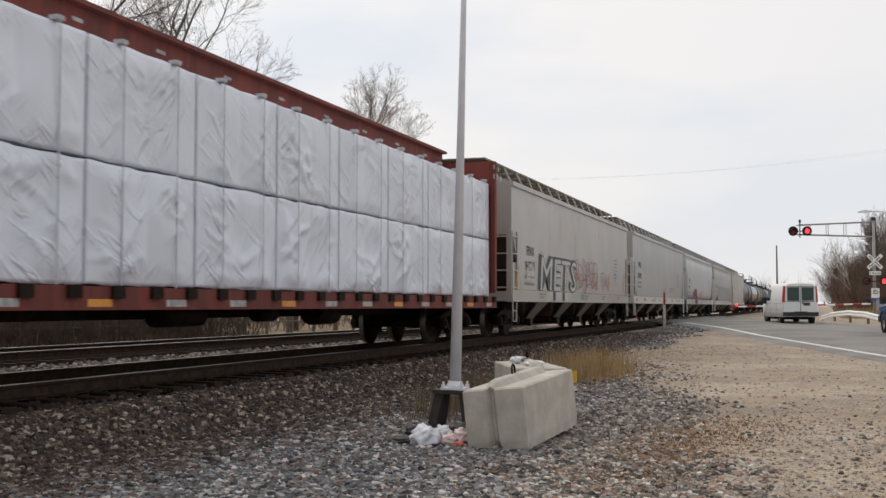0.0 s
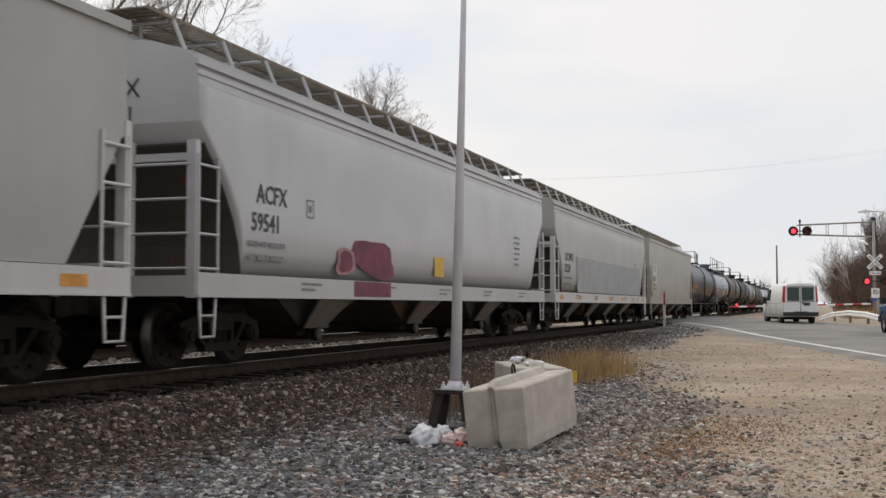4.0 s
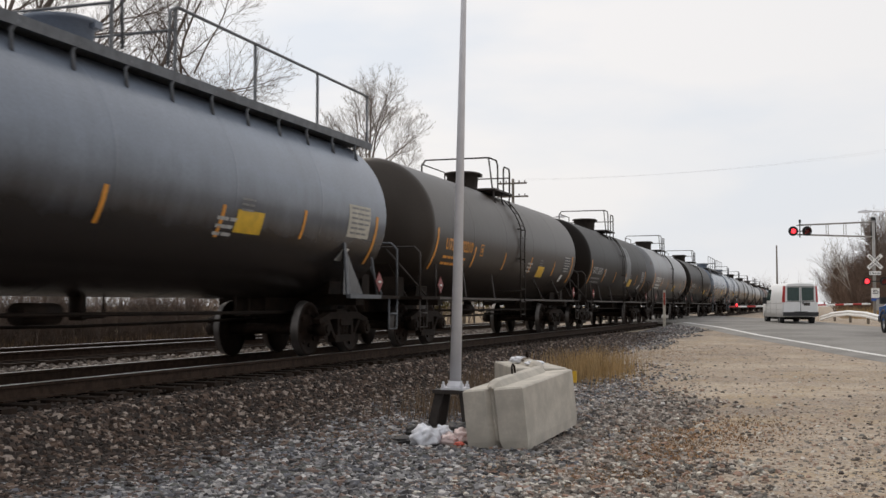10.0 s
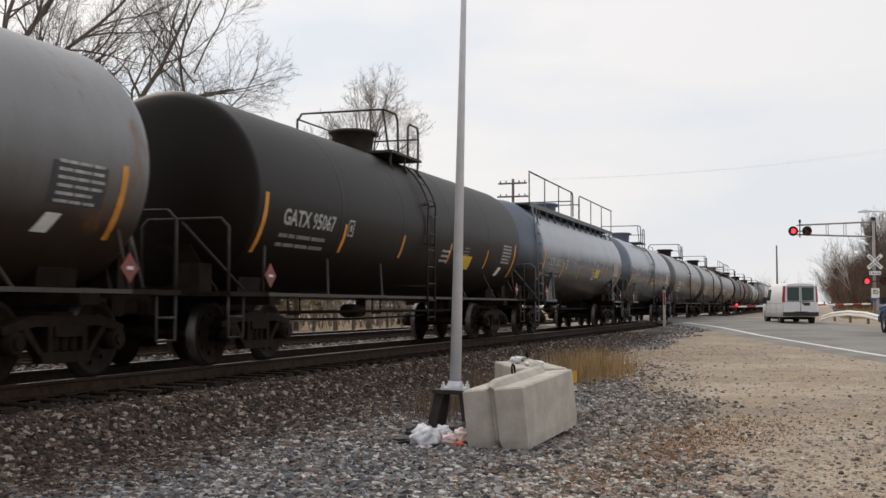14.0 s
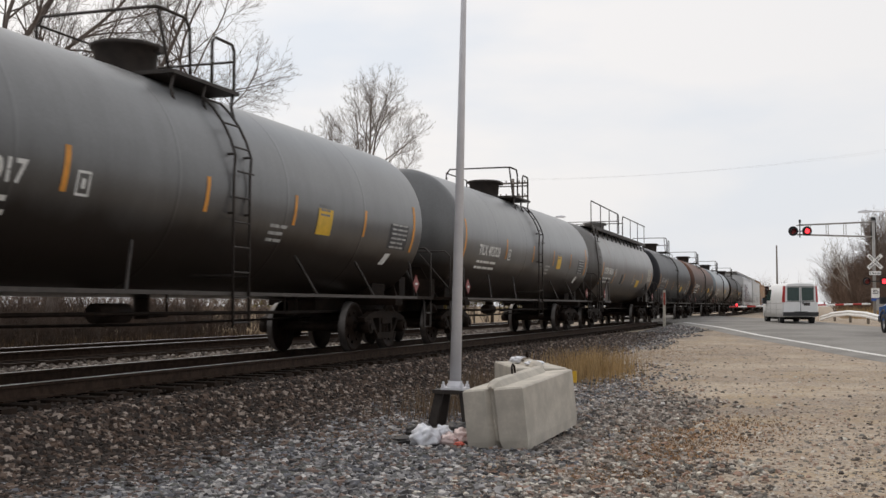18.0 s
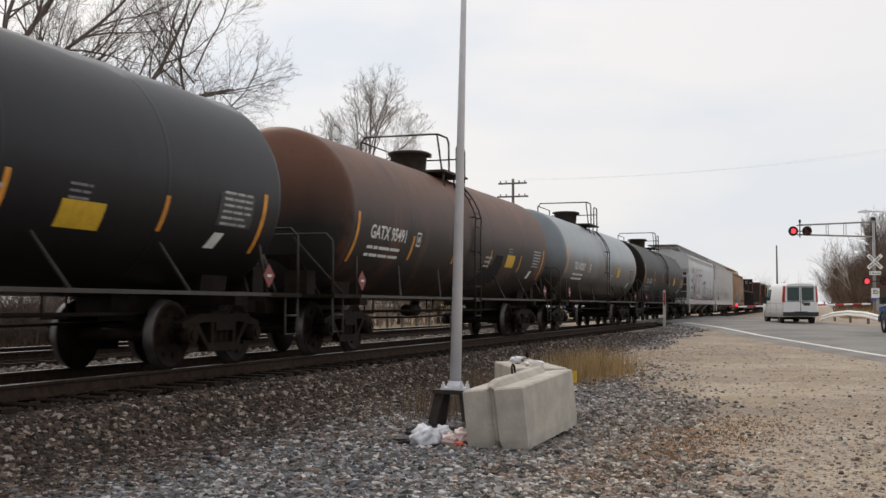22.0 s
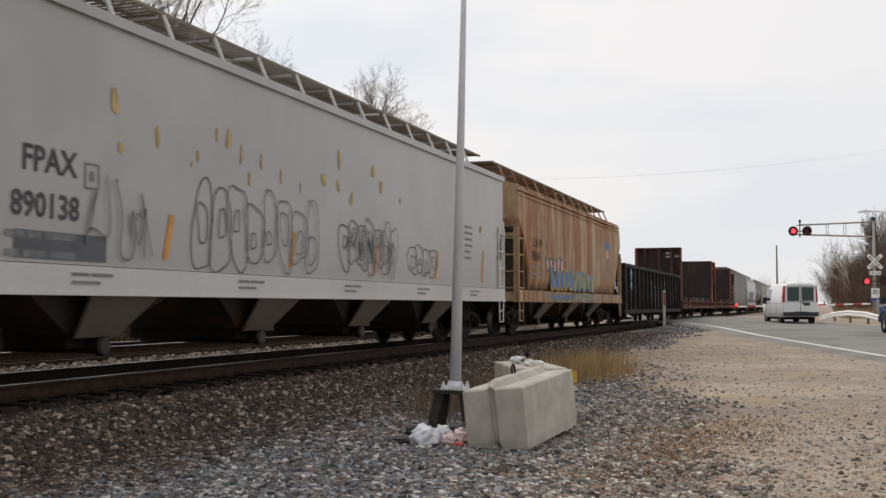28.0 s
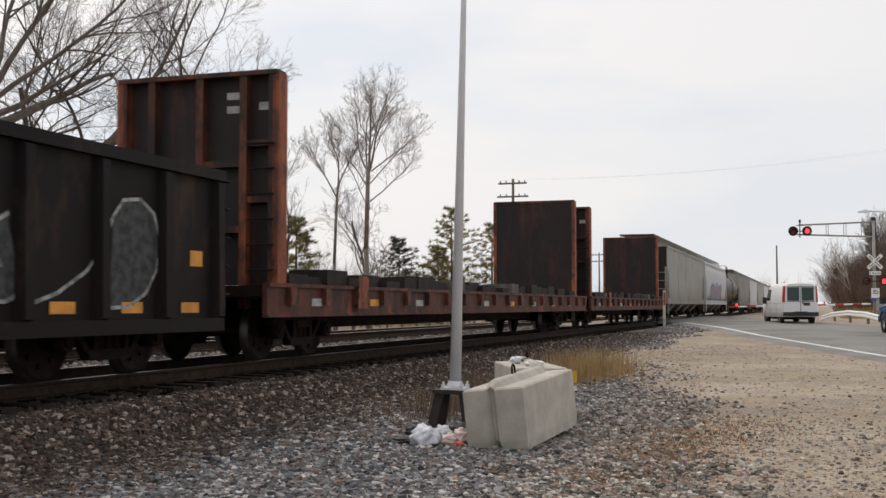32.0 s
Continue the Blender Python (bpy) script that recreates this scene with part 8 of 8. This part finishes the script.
def spray_loops(oy0, oy1, z0, z1, n, mat_, seed, w=0.03, inner=True):
    """Rounded outline letters, overlapping, each with a stroke or a smaller loop inside."""
    def put(body, hb, X):
        r = random.Random(seed)
        cell = (oy1 - oy0) / n
        layer = 0.006
        for k in range(n):
            cy = -hb + oy0 + cell * (k + 0.5)
            lo, hi = z0 + (z1 - z0) * r.uniform(0, 0.2), z1 - (z1 - z0) * r.uniform(0, 0.25)
            sets = [loop_points(cy, (lo + hi) / 2, cell * r.uniform(0.48, 0.66), (hi - lo) / 2, seed * 9 + k)]
            if inner:
                m = r.uniform(0.25, 0.5)
                sets.append(loop_points(cy + cell * r.uniform(-0.1, 0.1), lo + (hi - lo) * r.uniform(0.3, 0.65), cell * m * 0.6, (hi - lo) * m * 0.45, seed * 9 + k + 40))
            for pts in sets:
                bm = BM()
                layer += 0.0016
                ribbon(bm, [(X + layer, a, b) for a, b in pts], w)
                part("spray_line", bm, mat_, body)
    return put


def spray_blobs(oy0, oy1, z0, z1, n, mats, seed, lift=0.0):
    def put(body, hb, X):
        r = random.Random(seed)
        w = (oy1 - oy0) / n
        for k in range(n):
            h = (z1 - z0) * r.uniform(0.8, 1.0)
            me = fit_to(round_blob(seed + k), -hb + oy0 + k * w, -hb + oy0 + (k + 1) * w * 1.02, z0, z0 + h, X + 0.006 + lift)
            part("spray_patch", me, mats[0], body)
            me = fit_to(round_blob(seed + k), -hb + oy0 + k * w + w * 0.16, -hb + oy0 + (k + 1) * w - w * 0.14, z0 + h * 0.1, z0 + h * 0.9, X + 0.010 + lift)
            part("spray_patch", me, mats[1], body)
            if len(mats) > 2:
                me = fit_to(round_blob(seed + k + 50), -hb + oy0 + k * w + w * 0.40, -hb + oy0 + k * w + w * 0.58, z0 + h * 0.25, z0 + h * 0.72, X + 0.013 + lift)
                part("spray_patch", me, mats[2], body)
    return put


def round_blob(seed, n=18):
    r = random.Random(seed)
    bm = BM()
    ring = []
    for k in range(n):
        a = 2 * math.pi * k / n
        q = 1 + 0.14 * math.sin(2 * a + seed) + 0.1 * math.sin(3 * a + seed * 1.7) + r.uniform(-0.03, 0.03)
        p = 4.0
        c, s = math.cos(a), math.sin(a)
        m = (abs(c) ** p + abs(s) ** p) ** (-1 / p)
        ring.append(bm.verts.new((c * m * q, s * m * q, 0)))
    bm.faces.new(ring)
    me = bpy.data.meshes.new("blob")
    bm.to_mesh(me)
    bm.free()
    return me


def spray_scribble(oy0, oy1, z0, z1, n, mat_, seed, w=0.028):
    def put(body, hb, X):
        r = random.Random(seed)
        for k in range(n):
            bm = BM()
            y = oy0 + (oy1 - oy0) * k / n
            cell = (oy1 - oy0) / n
            raw, up = [], r.random() < 0.5
            for q in range(r.randint(6, 10)):
                raw.append((y + cell * r.uniform(-0.1, 1.15), (z1 - (z1 - z0) * r.random() ** 2 * 0.6) if up else (z0 + (z1 - z0) * r.random() ** 2 * 0.6)))
                up = not up if r.random() < 0.75 else up
            for _ in range(2):
                nxt = [raw[0]]
                for a, b in zip(raw, raw[1:]):
                    nxt += [(a[0] * 0.75 + b[0] * 0.25, a[1] * 0.75 + b[1] * 0.25), (a[0] * 0.25 + b[0] * 0.75, a[1] * 0.25 + b[1] * 0.75)]
                raw = nxt + [raw[-1]]
            pts = [(X + 0.028 + 0.0016 * k, -hb + a, b) for a, b in raw]
            ribbon(bm, pts, w)
            part("spray_line", bm, mat_, body)
    return put


def side_patch(oy0, oy1, z0, z1, mat_, name="paint_patch", x=0.004, label=""):
    def put(body, hb, X):
        me = rect_mesh(oy1 - oy0, z1 - z0, 1)
        part(name, on_side(me, X + x, -hb + oy0, z0), mat_, body, label)
    return put


def rust_spots(n, seed, z0=2.0, z1=3.2):
    def put(body, hb, X):
        r = random.Random(seed)
        for k in range(n):
            y, z, s = r.uniform(-hb + 3, hb - 2), r.uniform(z0, z1), r.uniform(0.05, 0.17)
            me = fit_to(round_blob(seed * 3 + k), y, y + s * r.uniform(0.4, 1.1), z, z + s * r.uniform(1.0, 2.6), X + 0.005)
            part("rust_stain", me, M_RUSTSPOT, body)
    return put


M_GRAFDK = plain("charcoal_spray", (0.06, 0.065, 0.075), 0.6, 0.0, 0.3, 3.0)
M_GRAFLINE = plain("thin_dark_spray", (0.13, 0.13, 0.135), 0.6, 0.0, 0.3, 3.0)
M_GRAFPALE = plain("pale_spray", (0.55, 0.54, 0.52), 0.6, 0.0, 0.12, 3.0)
M_GRAFPINK = plain("faded_pink_spray", (0.44, 0.23, 0.235), 0.7, 0.0, 0.2, 6.0)
M_TEAL = plain("teal_paint", (0.16, 0.33, 0.33), 0.6, 0.0, 0.2, 3.0)
M_GRAFRED = plain("red_spray", (0.47, 0.20, 0.22), 0.6, 0.0, 0.2, 3.0)
M_GRAFWHITE = plain("white_spray", (0.66, 0.67, 0.70), 0.6, 0.0, 0.1, 3.0)
M_GRAFNAVY = plain("navy_spray", (0.035, 0.045, 0.10), 0.6, 0.0, 0.25, 3.0)
M_GRAFBLUE = plain("blue_spray", (0.035, 0.17, 0.42), 0.6, 0.0, 0.25, 3.0)
M_GRAFSKY = plain("sky_blue_spray", (0.10, 0.30, 0.42), 0.6, 0.0, 0.25, 3.0)
M_GRAFYEL = plain("mustard_spray", (0.40, 0.28, 0.08), 0.7, 0.0, 0.25, 3.0)
M_MAROON = plain("maroon_paint", (0.19, 0.03, 0.065), 0.6, 0.0, 0.25, 3.0)
M_BANDGREY = plain("grey_band_paint", (0.345, 0.35, 0.355), 0.5, 0.0, 0.08, 1.5)
M_PATCHWHITE = plain("white_number_patch", (0.66, 0.66, 0.65), 0.5, 0.0, 0.06, 4.0)
M_PATCHGREY = plain("grey_cover_paint", (0.14, 0.145, 0.15), 0.5, 0.0, 0.2, 3.0)
M_RUSTSPOT = plain("rust_bloom", (0.54, 0.39, 0.17), 0.8, 0.0, 0.2, 5.0)
M_PLATEDK = plain("dark_stencil_plate", (0.10, 0.105, 0.115), 0.6, 0.0, 0.1, 4.0)
M_CREAM = plain("cream_data_panel", (0.52, 0.49, 0.42), 0.6, 0.0, 0.12, 6.0)
M_BROWNMARK = plain("faded_dark_letters", (0.10, 0.05, 0.03), 0.8, 0.0, 0.3, 4.0)
M_SHIELD = plain("pinkish_shield", (0.55, 0.33, 0.30), 0.6, 0.0, 0.2, 4.0)

# ---- the train, from its leading car in view ----
TRAIN = []
HEAD0 = -206.98 - 24.4


def add(car, L):
    TRAIN.append((car, L))


def sill_strips(L, n, z=1.05, w=0.45, h=0.13):
    return [(-L / 2 + 1.2 + k * (L - 3.0) / (n - 1), z, w, h, 0.0) for k in range(n)]


def slant_strips(L, n):
    return [(-L / 2 + 1.9 + k * (L - 4.4) / (n - 1), 1.4, 0.11, 0.75 if k in (0, n - 1) else 0.55, 0.14) for k in range(n)]


add(lumber_car("red centerbeam flatcar loaded with white-wrapped lumber bundles", 24.4), 24.4)
add(hopper_car("pale grey covered hopper with faded block graffiti", P_HGREY, 20.5, ("FPAX", "940218"), strips=[(-10.4 + q, 1.4, 0.11, 0.75 if q in (1.3, 18.7) else 0.55, 0.14) for q in (1.3, 5.2, 9.0, 12.8, 15.2, 18.7)], seed=2, holes=True, mark_z=(2.22, 1.82), tags=(spray_word("METS", 3.45, 8.45, 1.29, 2.26, M_GRAFDK, M_GRAFPALE, 0.0, 0.09, False, 0.18, 0.30), spray_loops(8.3, 12.2, 1.32, 2.4, 6, M_GRAFPINK, 4, 0.036), spray_scribble(8.0, 12.2, 1.3, 2.3, 4, M_GRAFPINK, 6, 0.032), spray_scribble(13.0, 14.6, 1.4, 2.05, 3, M_GRAFPINK, 9, 0.035), spray_loops(15.0, 16.6, 1.45, 2.2, 2, M_GRAFPALE, 12, 0.04, False), side_patch(1.9, 2.75, 1.55, 2.0, M_GRAFPALE), side_patch(4.0, 4.9, 1.0, 1.26, M_GRAFPALE, x=0.045), side_patch(5.3, 6.2, 1.0, 1.26, M_GRAFPALE, x=0.045), side_patch(6.6, 7.5, 1.0, 1.26, M_GRAFPALE, x=0.045), side_patch(4.95, 5.25, 1.0, 1.26, M_GRAFDK, x=0.045), side_patch(6.25, 6.55, 1.0, 1.26, M_GRAFDK, x=0.045), side_patch(9.2, 9.7, 1.04, 1.24, M_TEAL, "teal_sticker", x=0.046))), 20.5)
add(hopper_car("clean light grey covered hopper", P_HGREY2, 21.35, ("FPAX", "219300"), strips=sill_strips(21, 8), seed=4, trim=M_HTRIM, mark_z=(2.56, 2.08), tags=(side_patch(13.2, 15.2, 1.75, 1.80, M_GRAFPINK), side_patch(13.2, 14.8, 1.62, 1.66, M_GRAFPINK))), 21.35)
add(hopper_car("white rounded-side covered hopper with maroon paint patch", P_HWHITE, 20.56, ("ACFX", "59541"), curved=True, bays=3, seed=5, mark_z=(2.3, 1.9), tags=(spray_blobs(5.3, 7.2, 1.30, 2.1, 1, (M_MAROON, M_MAROON), 3), spray_blobs(4.6, 5.4, 1.35, 1.85, 1, (M_GRAFPINK, M_MAROON), 5), side_patch(5.3, 7.0, 1.0, 1.26, M_MAROON, x=0.045), side_patch(9.6, 10.2, 1.45, 1.85, M_YELLOW, "yellow_panel"))), 20.56)
add(hopper_car("light grey covered hopper with darker lower half", P_HGREY2, 20.64, ("DOWX", "22239"), strips=sill_strips(20.3, 7), seed=7, trim=M_HTRIM, curved=True, mark_z=(2.28, 1.92), tags=(side_patch(3.7, 17.8, 1.30, 2.46, M_BANDGREY, label="darker grey band of paint"),)), 20.64)
add(hopper_car("cream-grey covered hopper with white number patch", P_HCREAM, 20.8, ("TILX", "586477"), strips=slant_strips(21, 6), seed=8, mark_dy=-0.15, mark_z=(2.55, 2.05), tags=(side_patch(1.62, 2.95, 1.98, 2.86, M_PATCHWHITE, x=0.002),)), 20.8)
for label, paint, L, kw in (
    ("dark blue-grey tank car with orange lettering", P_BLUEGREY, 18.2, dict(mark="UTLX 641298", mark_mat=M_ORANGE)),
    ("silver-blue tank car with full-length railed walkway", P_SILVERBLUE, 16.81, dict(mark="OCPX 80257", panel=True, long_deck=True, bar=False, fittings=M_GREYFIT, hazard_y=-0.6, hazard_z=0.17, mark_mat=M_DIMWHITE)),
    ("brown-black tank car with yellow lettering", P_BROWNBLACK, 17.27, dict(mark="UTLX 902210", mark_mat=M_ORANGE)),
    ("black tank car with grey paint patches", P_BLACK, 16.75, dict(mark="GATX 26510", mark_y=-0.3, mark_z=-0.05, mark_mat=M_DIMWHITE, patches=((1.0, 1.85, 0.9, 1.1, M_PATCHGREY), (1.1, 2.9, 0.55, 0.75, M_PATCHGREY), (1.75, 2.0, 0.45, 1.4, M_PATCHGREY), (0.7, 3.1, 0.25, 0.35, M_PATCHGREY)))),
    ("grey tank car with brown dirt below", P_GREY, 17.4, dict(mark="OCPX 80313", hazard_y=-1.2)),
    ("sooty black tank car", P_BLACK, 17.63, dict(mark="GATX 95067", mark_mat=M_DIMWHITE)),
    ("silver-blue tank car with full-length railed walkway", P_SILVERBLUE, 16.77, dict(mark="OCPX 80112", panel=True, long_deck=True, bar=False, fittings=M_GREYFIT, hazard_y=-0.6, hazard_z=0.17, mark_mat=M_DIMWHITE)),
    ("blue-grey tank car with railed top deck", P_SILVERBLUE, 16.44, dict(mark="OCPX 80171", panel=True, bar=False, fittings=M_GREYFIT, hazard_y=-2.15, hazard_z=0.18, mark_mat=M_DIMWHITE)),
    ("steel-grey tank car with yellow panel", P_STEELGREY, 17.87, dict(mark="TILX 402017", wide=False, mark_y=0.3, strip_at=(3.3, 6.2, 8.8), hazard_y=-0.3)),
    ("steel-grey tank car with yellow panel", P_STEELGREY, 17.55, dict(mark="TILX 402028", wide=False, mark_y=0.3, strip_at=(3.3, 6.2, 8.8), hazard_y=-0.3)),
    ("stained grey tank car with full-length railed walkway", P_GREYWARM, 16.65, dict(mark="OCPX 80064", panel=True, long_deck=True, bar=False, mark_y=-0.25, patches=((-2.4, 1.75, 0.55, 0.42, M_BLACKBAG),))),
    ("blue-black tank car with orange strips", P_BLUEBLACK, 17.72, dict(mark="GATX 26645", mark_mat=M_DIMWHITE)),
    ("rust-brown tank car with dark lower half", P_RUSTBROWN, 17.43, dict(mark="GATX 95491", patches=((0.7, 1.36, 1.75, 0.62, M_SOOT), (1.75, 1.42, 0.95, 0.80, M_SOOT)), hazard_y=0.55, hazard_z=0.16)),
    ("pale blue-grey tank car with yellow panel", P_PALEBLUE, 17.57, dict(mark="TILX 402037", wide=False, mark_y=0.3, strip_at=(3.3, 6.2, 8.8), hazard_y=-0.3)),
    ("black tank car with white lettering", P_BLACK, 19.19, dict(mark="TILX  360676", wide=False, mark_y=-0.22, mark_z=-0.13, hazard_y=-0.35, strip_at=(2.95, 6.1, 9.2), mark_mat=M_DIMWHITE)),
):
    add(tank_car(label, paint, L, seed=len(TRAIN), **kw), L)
add(hopper_car("white covered hopper with red and grey graffiti", P_HWHITE, 20.3, ("AMCX", "104694"), curved=True, bays=3, seed=11, tags=(spray_word("MOST", 3.0, 9.0, 1.30, 3.30, M_GRAFRED, M_GRAFWHITE, 0.0, 0.08, False, 0.08, -0.24, M_GRAFNAVY), spray_blobs(9.5, 12.2, 1.32, 2.75, 2, (M_GRAFNAVY, M_GRAFWHITE, M_GRAFRED), 21), spray_loops(12.8, 16.6, 1.3, 2.2, 6, M_GRAFDK, 22, 0.045), spray_blobs(3.4, 11.6, 0.99, 1.27, 7, (M_GRAFRED, M_GRAFWHITE), 23, 0.04), spray_scribble(1.9, 3.3, 2.9, 3.3, 3, M_GRAFDK, 25))), 20.3)
add(hopper_car("pale grey covered hopper with line graffiti", P_HGREY2, 21.74, ("FPAX", "890138"), mark_dy=0.62, strips=slant_strips(21.3, 6), seed=12, trim=M_HTRIM, holes=True, mark_z=(2.2, 1.74), tags=(side_patch(2.4, 3.9, 1.32, 1.60, M_PLATEDK, "stencil_plate"), spray_scribble(3.5, 4.8, 1.35, 2.3, 3, M_GRAFLINE, 31, 0.022), spray_loops(5.7, 9.4, 1.30, 2.45, 8, M_GRAFLINE, 32, 0.022), spray_loops(10.3, 12.9, 1.35, 2.35, 7, M_GRAFLINE, 33, 0.022), spray_scribble(10.4, 12.8, 1.4, 2.2, 5, M_GRAFLINE, 36, 0.025), spray_loops(13.6, 15.2, 1.4, 2.1, 4, M_GRAFLINE, 34, 0.02), rust_spots(22, 7, 2.5, 3.2))), 21.74)
add(hopper_car("rust-streaked tan covered hopper with blue graffiti", P_HBROWN, 17.98, ("C N W", "780363"), mark_mat=M_BROWNMARK, curved=True, bays=3, seed=13, mark_z=(2.5, 2.12), tags=(spray_blobs(3.4, 5.9, 1.85, 2.35, 5, (M_GRAFDK, M_SHIELD), 41), spray_blobs(4.0, 7.3, 1.30, 2.15, 5, (M_GRAFYEL, M_GRAFBLUE), 42, 0.006), spray_blobs(4.0, 7.3, 0.98, 1.27, 5, (M_GRAFYEL, M_GRAFBLUE), 43, 0.04), spray_blobs(7.4, 11.0, 1.30, 2.05, 5, (M_GRAFSKY, M_GRAFYEL), 44), spray_blobs(7.4, 10.6, 1.0, 1.27, 5, (M_GRAFSKY, M_GRAFYEL), 45, 0.04), side_patch(13.45, 14.05, 2.95, 3.25, M_GRAFBLUE, "shield_top"), side_patch(13.45, 14.05, 2.6, 2.94, M_SHIELD, "shield_lower"), side_patch(15.2, 15.6, 1.5, 1.8, M_DIMWHITE), side_patch(15.7, 16.05, 1.4, 1.62, M_DIMWHITE))), 17.98)
add(gondola_car("black ribbed gondola car with chalky spray lines", 22.05), 22.05)
add(bulkhead_car("worn red bulkhead flatcar with empty deck", 24.6, 3), 24.6)
add(bulkhead_car("worn red bulkhead flatcar with empty deck", 21.1, 8), 21.1)
add(hopper_car("old grey covered hopper", P_HGREYOLD, 22.4, ("", ""), seed=15, end_plate=M_BHDARK), 22.4)
add(hopper_car("white covered hopper with teal graffiti", P_HWHITE, 22.0, ("", ""), curved=True, bays=3, seed=16, tags=(spray_blobs(4.0, 15.0, 1.3, 2.8, 6, (M_GRAFSKY, M_GRAFPINK), 51),)), 22.0)
add(tank_car("brown-black tank car far down the train", P_BROWNBLACK, 17.2, seed=90), 17.2)
for k in range(6):
    add(hopper_car("light grey covered hopper", P_HGREY2 if k % 2 else P_HGREYOLD, 20.7, ("", ""), seed=17 + k), 20.7)


# ---- motion ----
def travel(t):
    """How far the train has run by t, from its place at 16 s."""
    q = t - 16.0
    return 14.748 * q - 0.01535 * q * q - 0.001413 * q ** 3


def motions():
    at = HEAD0
    for car, L in TRAIN:
        c = at + L / 2 - (0.08 if car.name.startswith("tank") else 0.0)
        at += L
        rows = []
        for k in range(65):
            t = k * 0.5
            y = c - travel(t)
            b = L / 2 - 2.3
            xa, xb = path_x(y - b), path_x(y + b)
            rows.append((t, pose((xa + xb) / 2, y, 0.0, 0, 0, math.degrees(math.atan2(xa - xb, 2 * b)))))
        walk(car, rows)
    # wheels roll while their car runs past
    at = HEAD0
    start = {}
    for car, L in TRAIN:
        start[car.name] = at + L / 2
        at += L
    for ws, off in WHEELSETS:
        c = start[ws.parent.name] + off
        ts = [k / 30 for k in range(961) if 3.0 < c - travel(k / 30) < 42.0]
        if not ts:
            continue
        rows = [] if ts[0] == 0.0 else [(0.0, pose(0, off, 0.457))]
        t0 = travel(ts[0])
        rows += [(t, pose(0, off, 0.457, math.degrees((travel(t) - t0) / 0.457))) for t in ts]
        if ts[-1] < 32.0:
            rows.append((32.0, rows[-1][1]))
        walk(ws, rows)
    # the red lamps take turns: each carrier swings half round and back
    for lens, phase, place in FLASH:
        lit = lambda t: ((t / 1.194 + 0.27) % 1.0 < 0.5) == (phase % 2 == 1)
        rows, state = [(0.0, pose(*place, 0, 0, 180.0 * lit(0.0)))], lit(0.0)
        for k in range(1, 959):
            if lit(k / 30) != state:
                a, b = 180.0 * state, 180.0 * (not state)
                state = not state
                for q in range(4):
                    rows.append(((k - 1 + q) / 30, pose(*place, 0, 0, a + (b - a) * q / 3)))
        if rows[-1][0] < 31.99:
            rows.append((32.0, pose(*place, 0, 0, 180.0 * state)))
        walk(lens, rows)


motions()
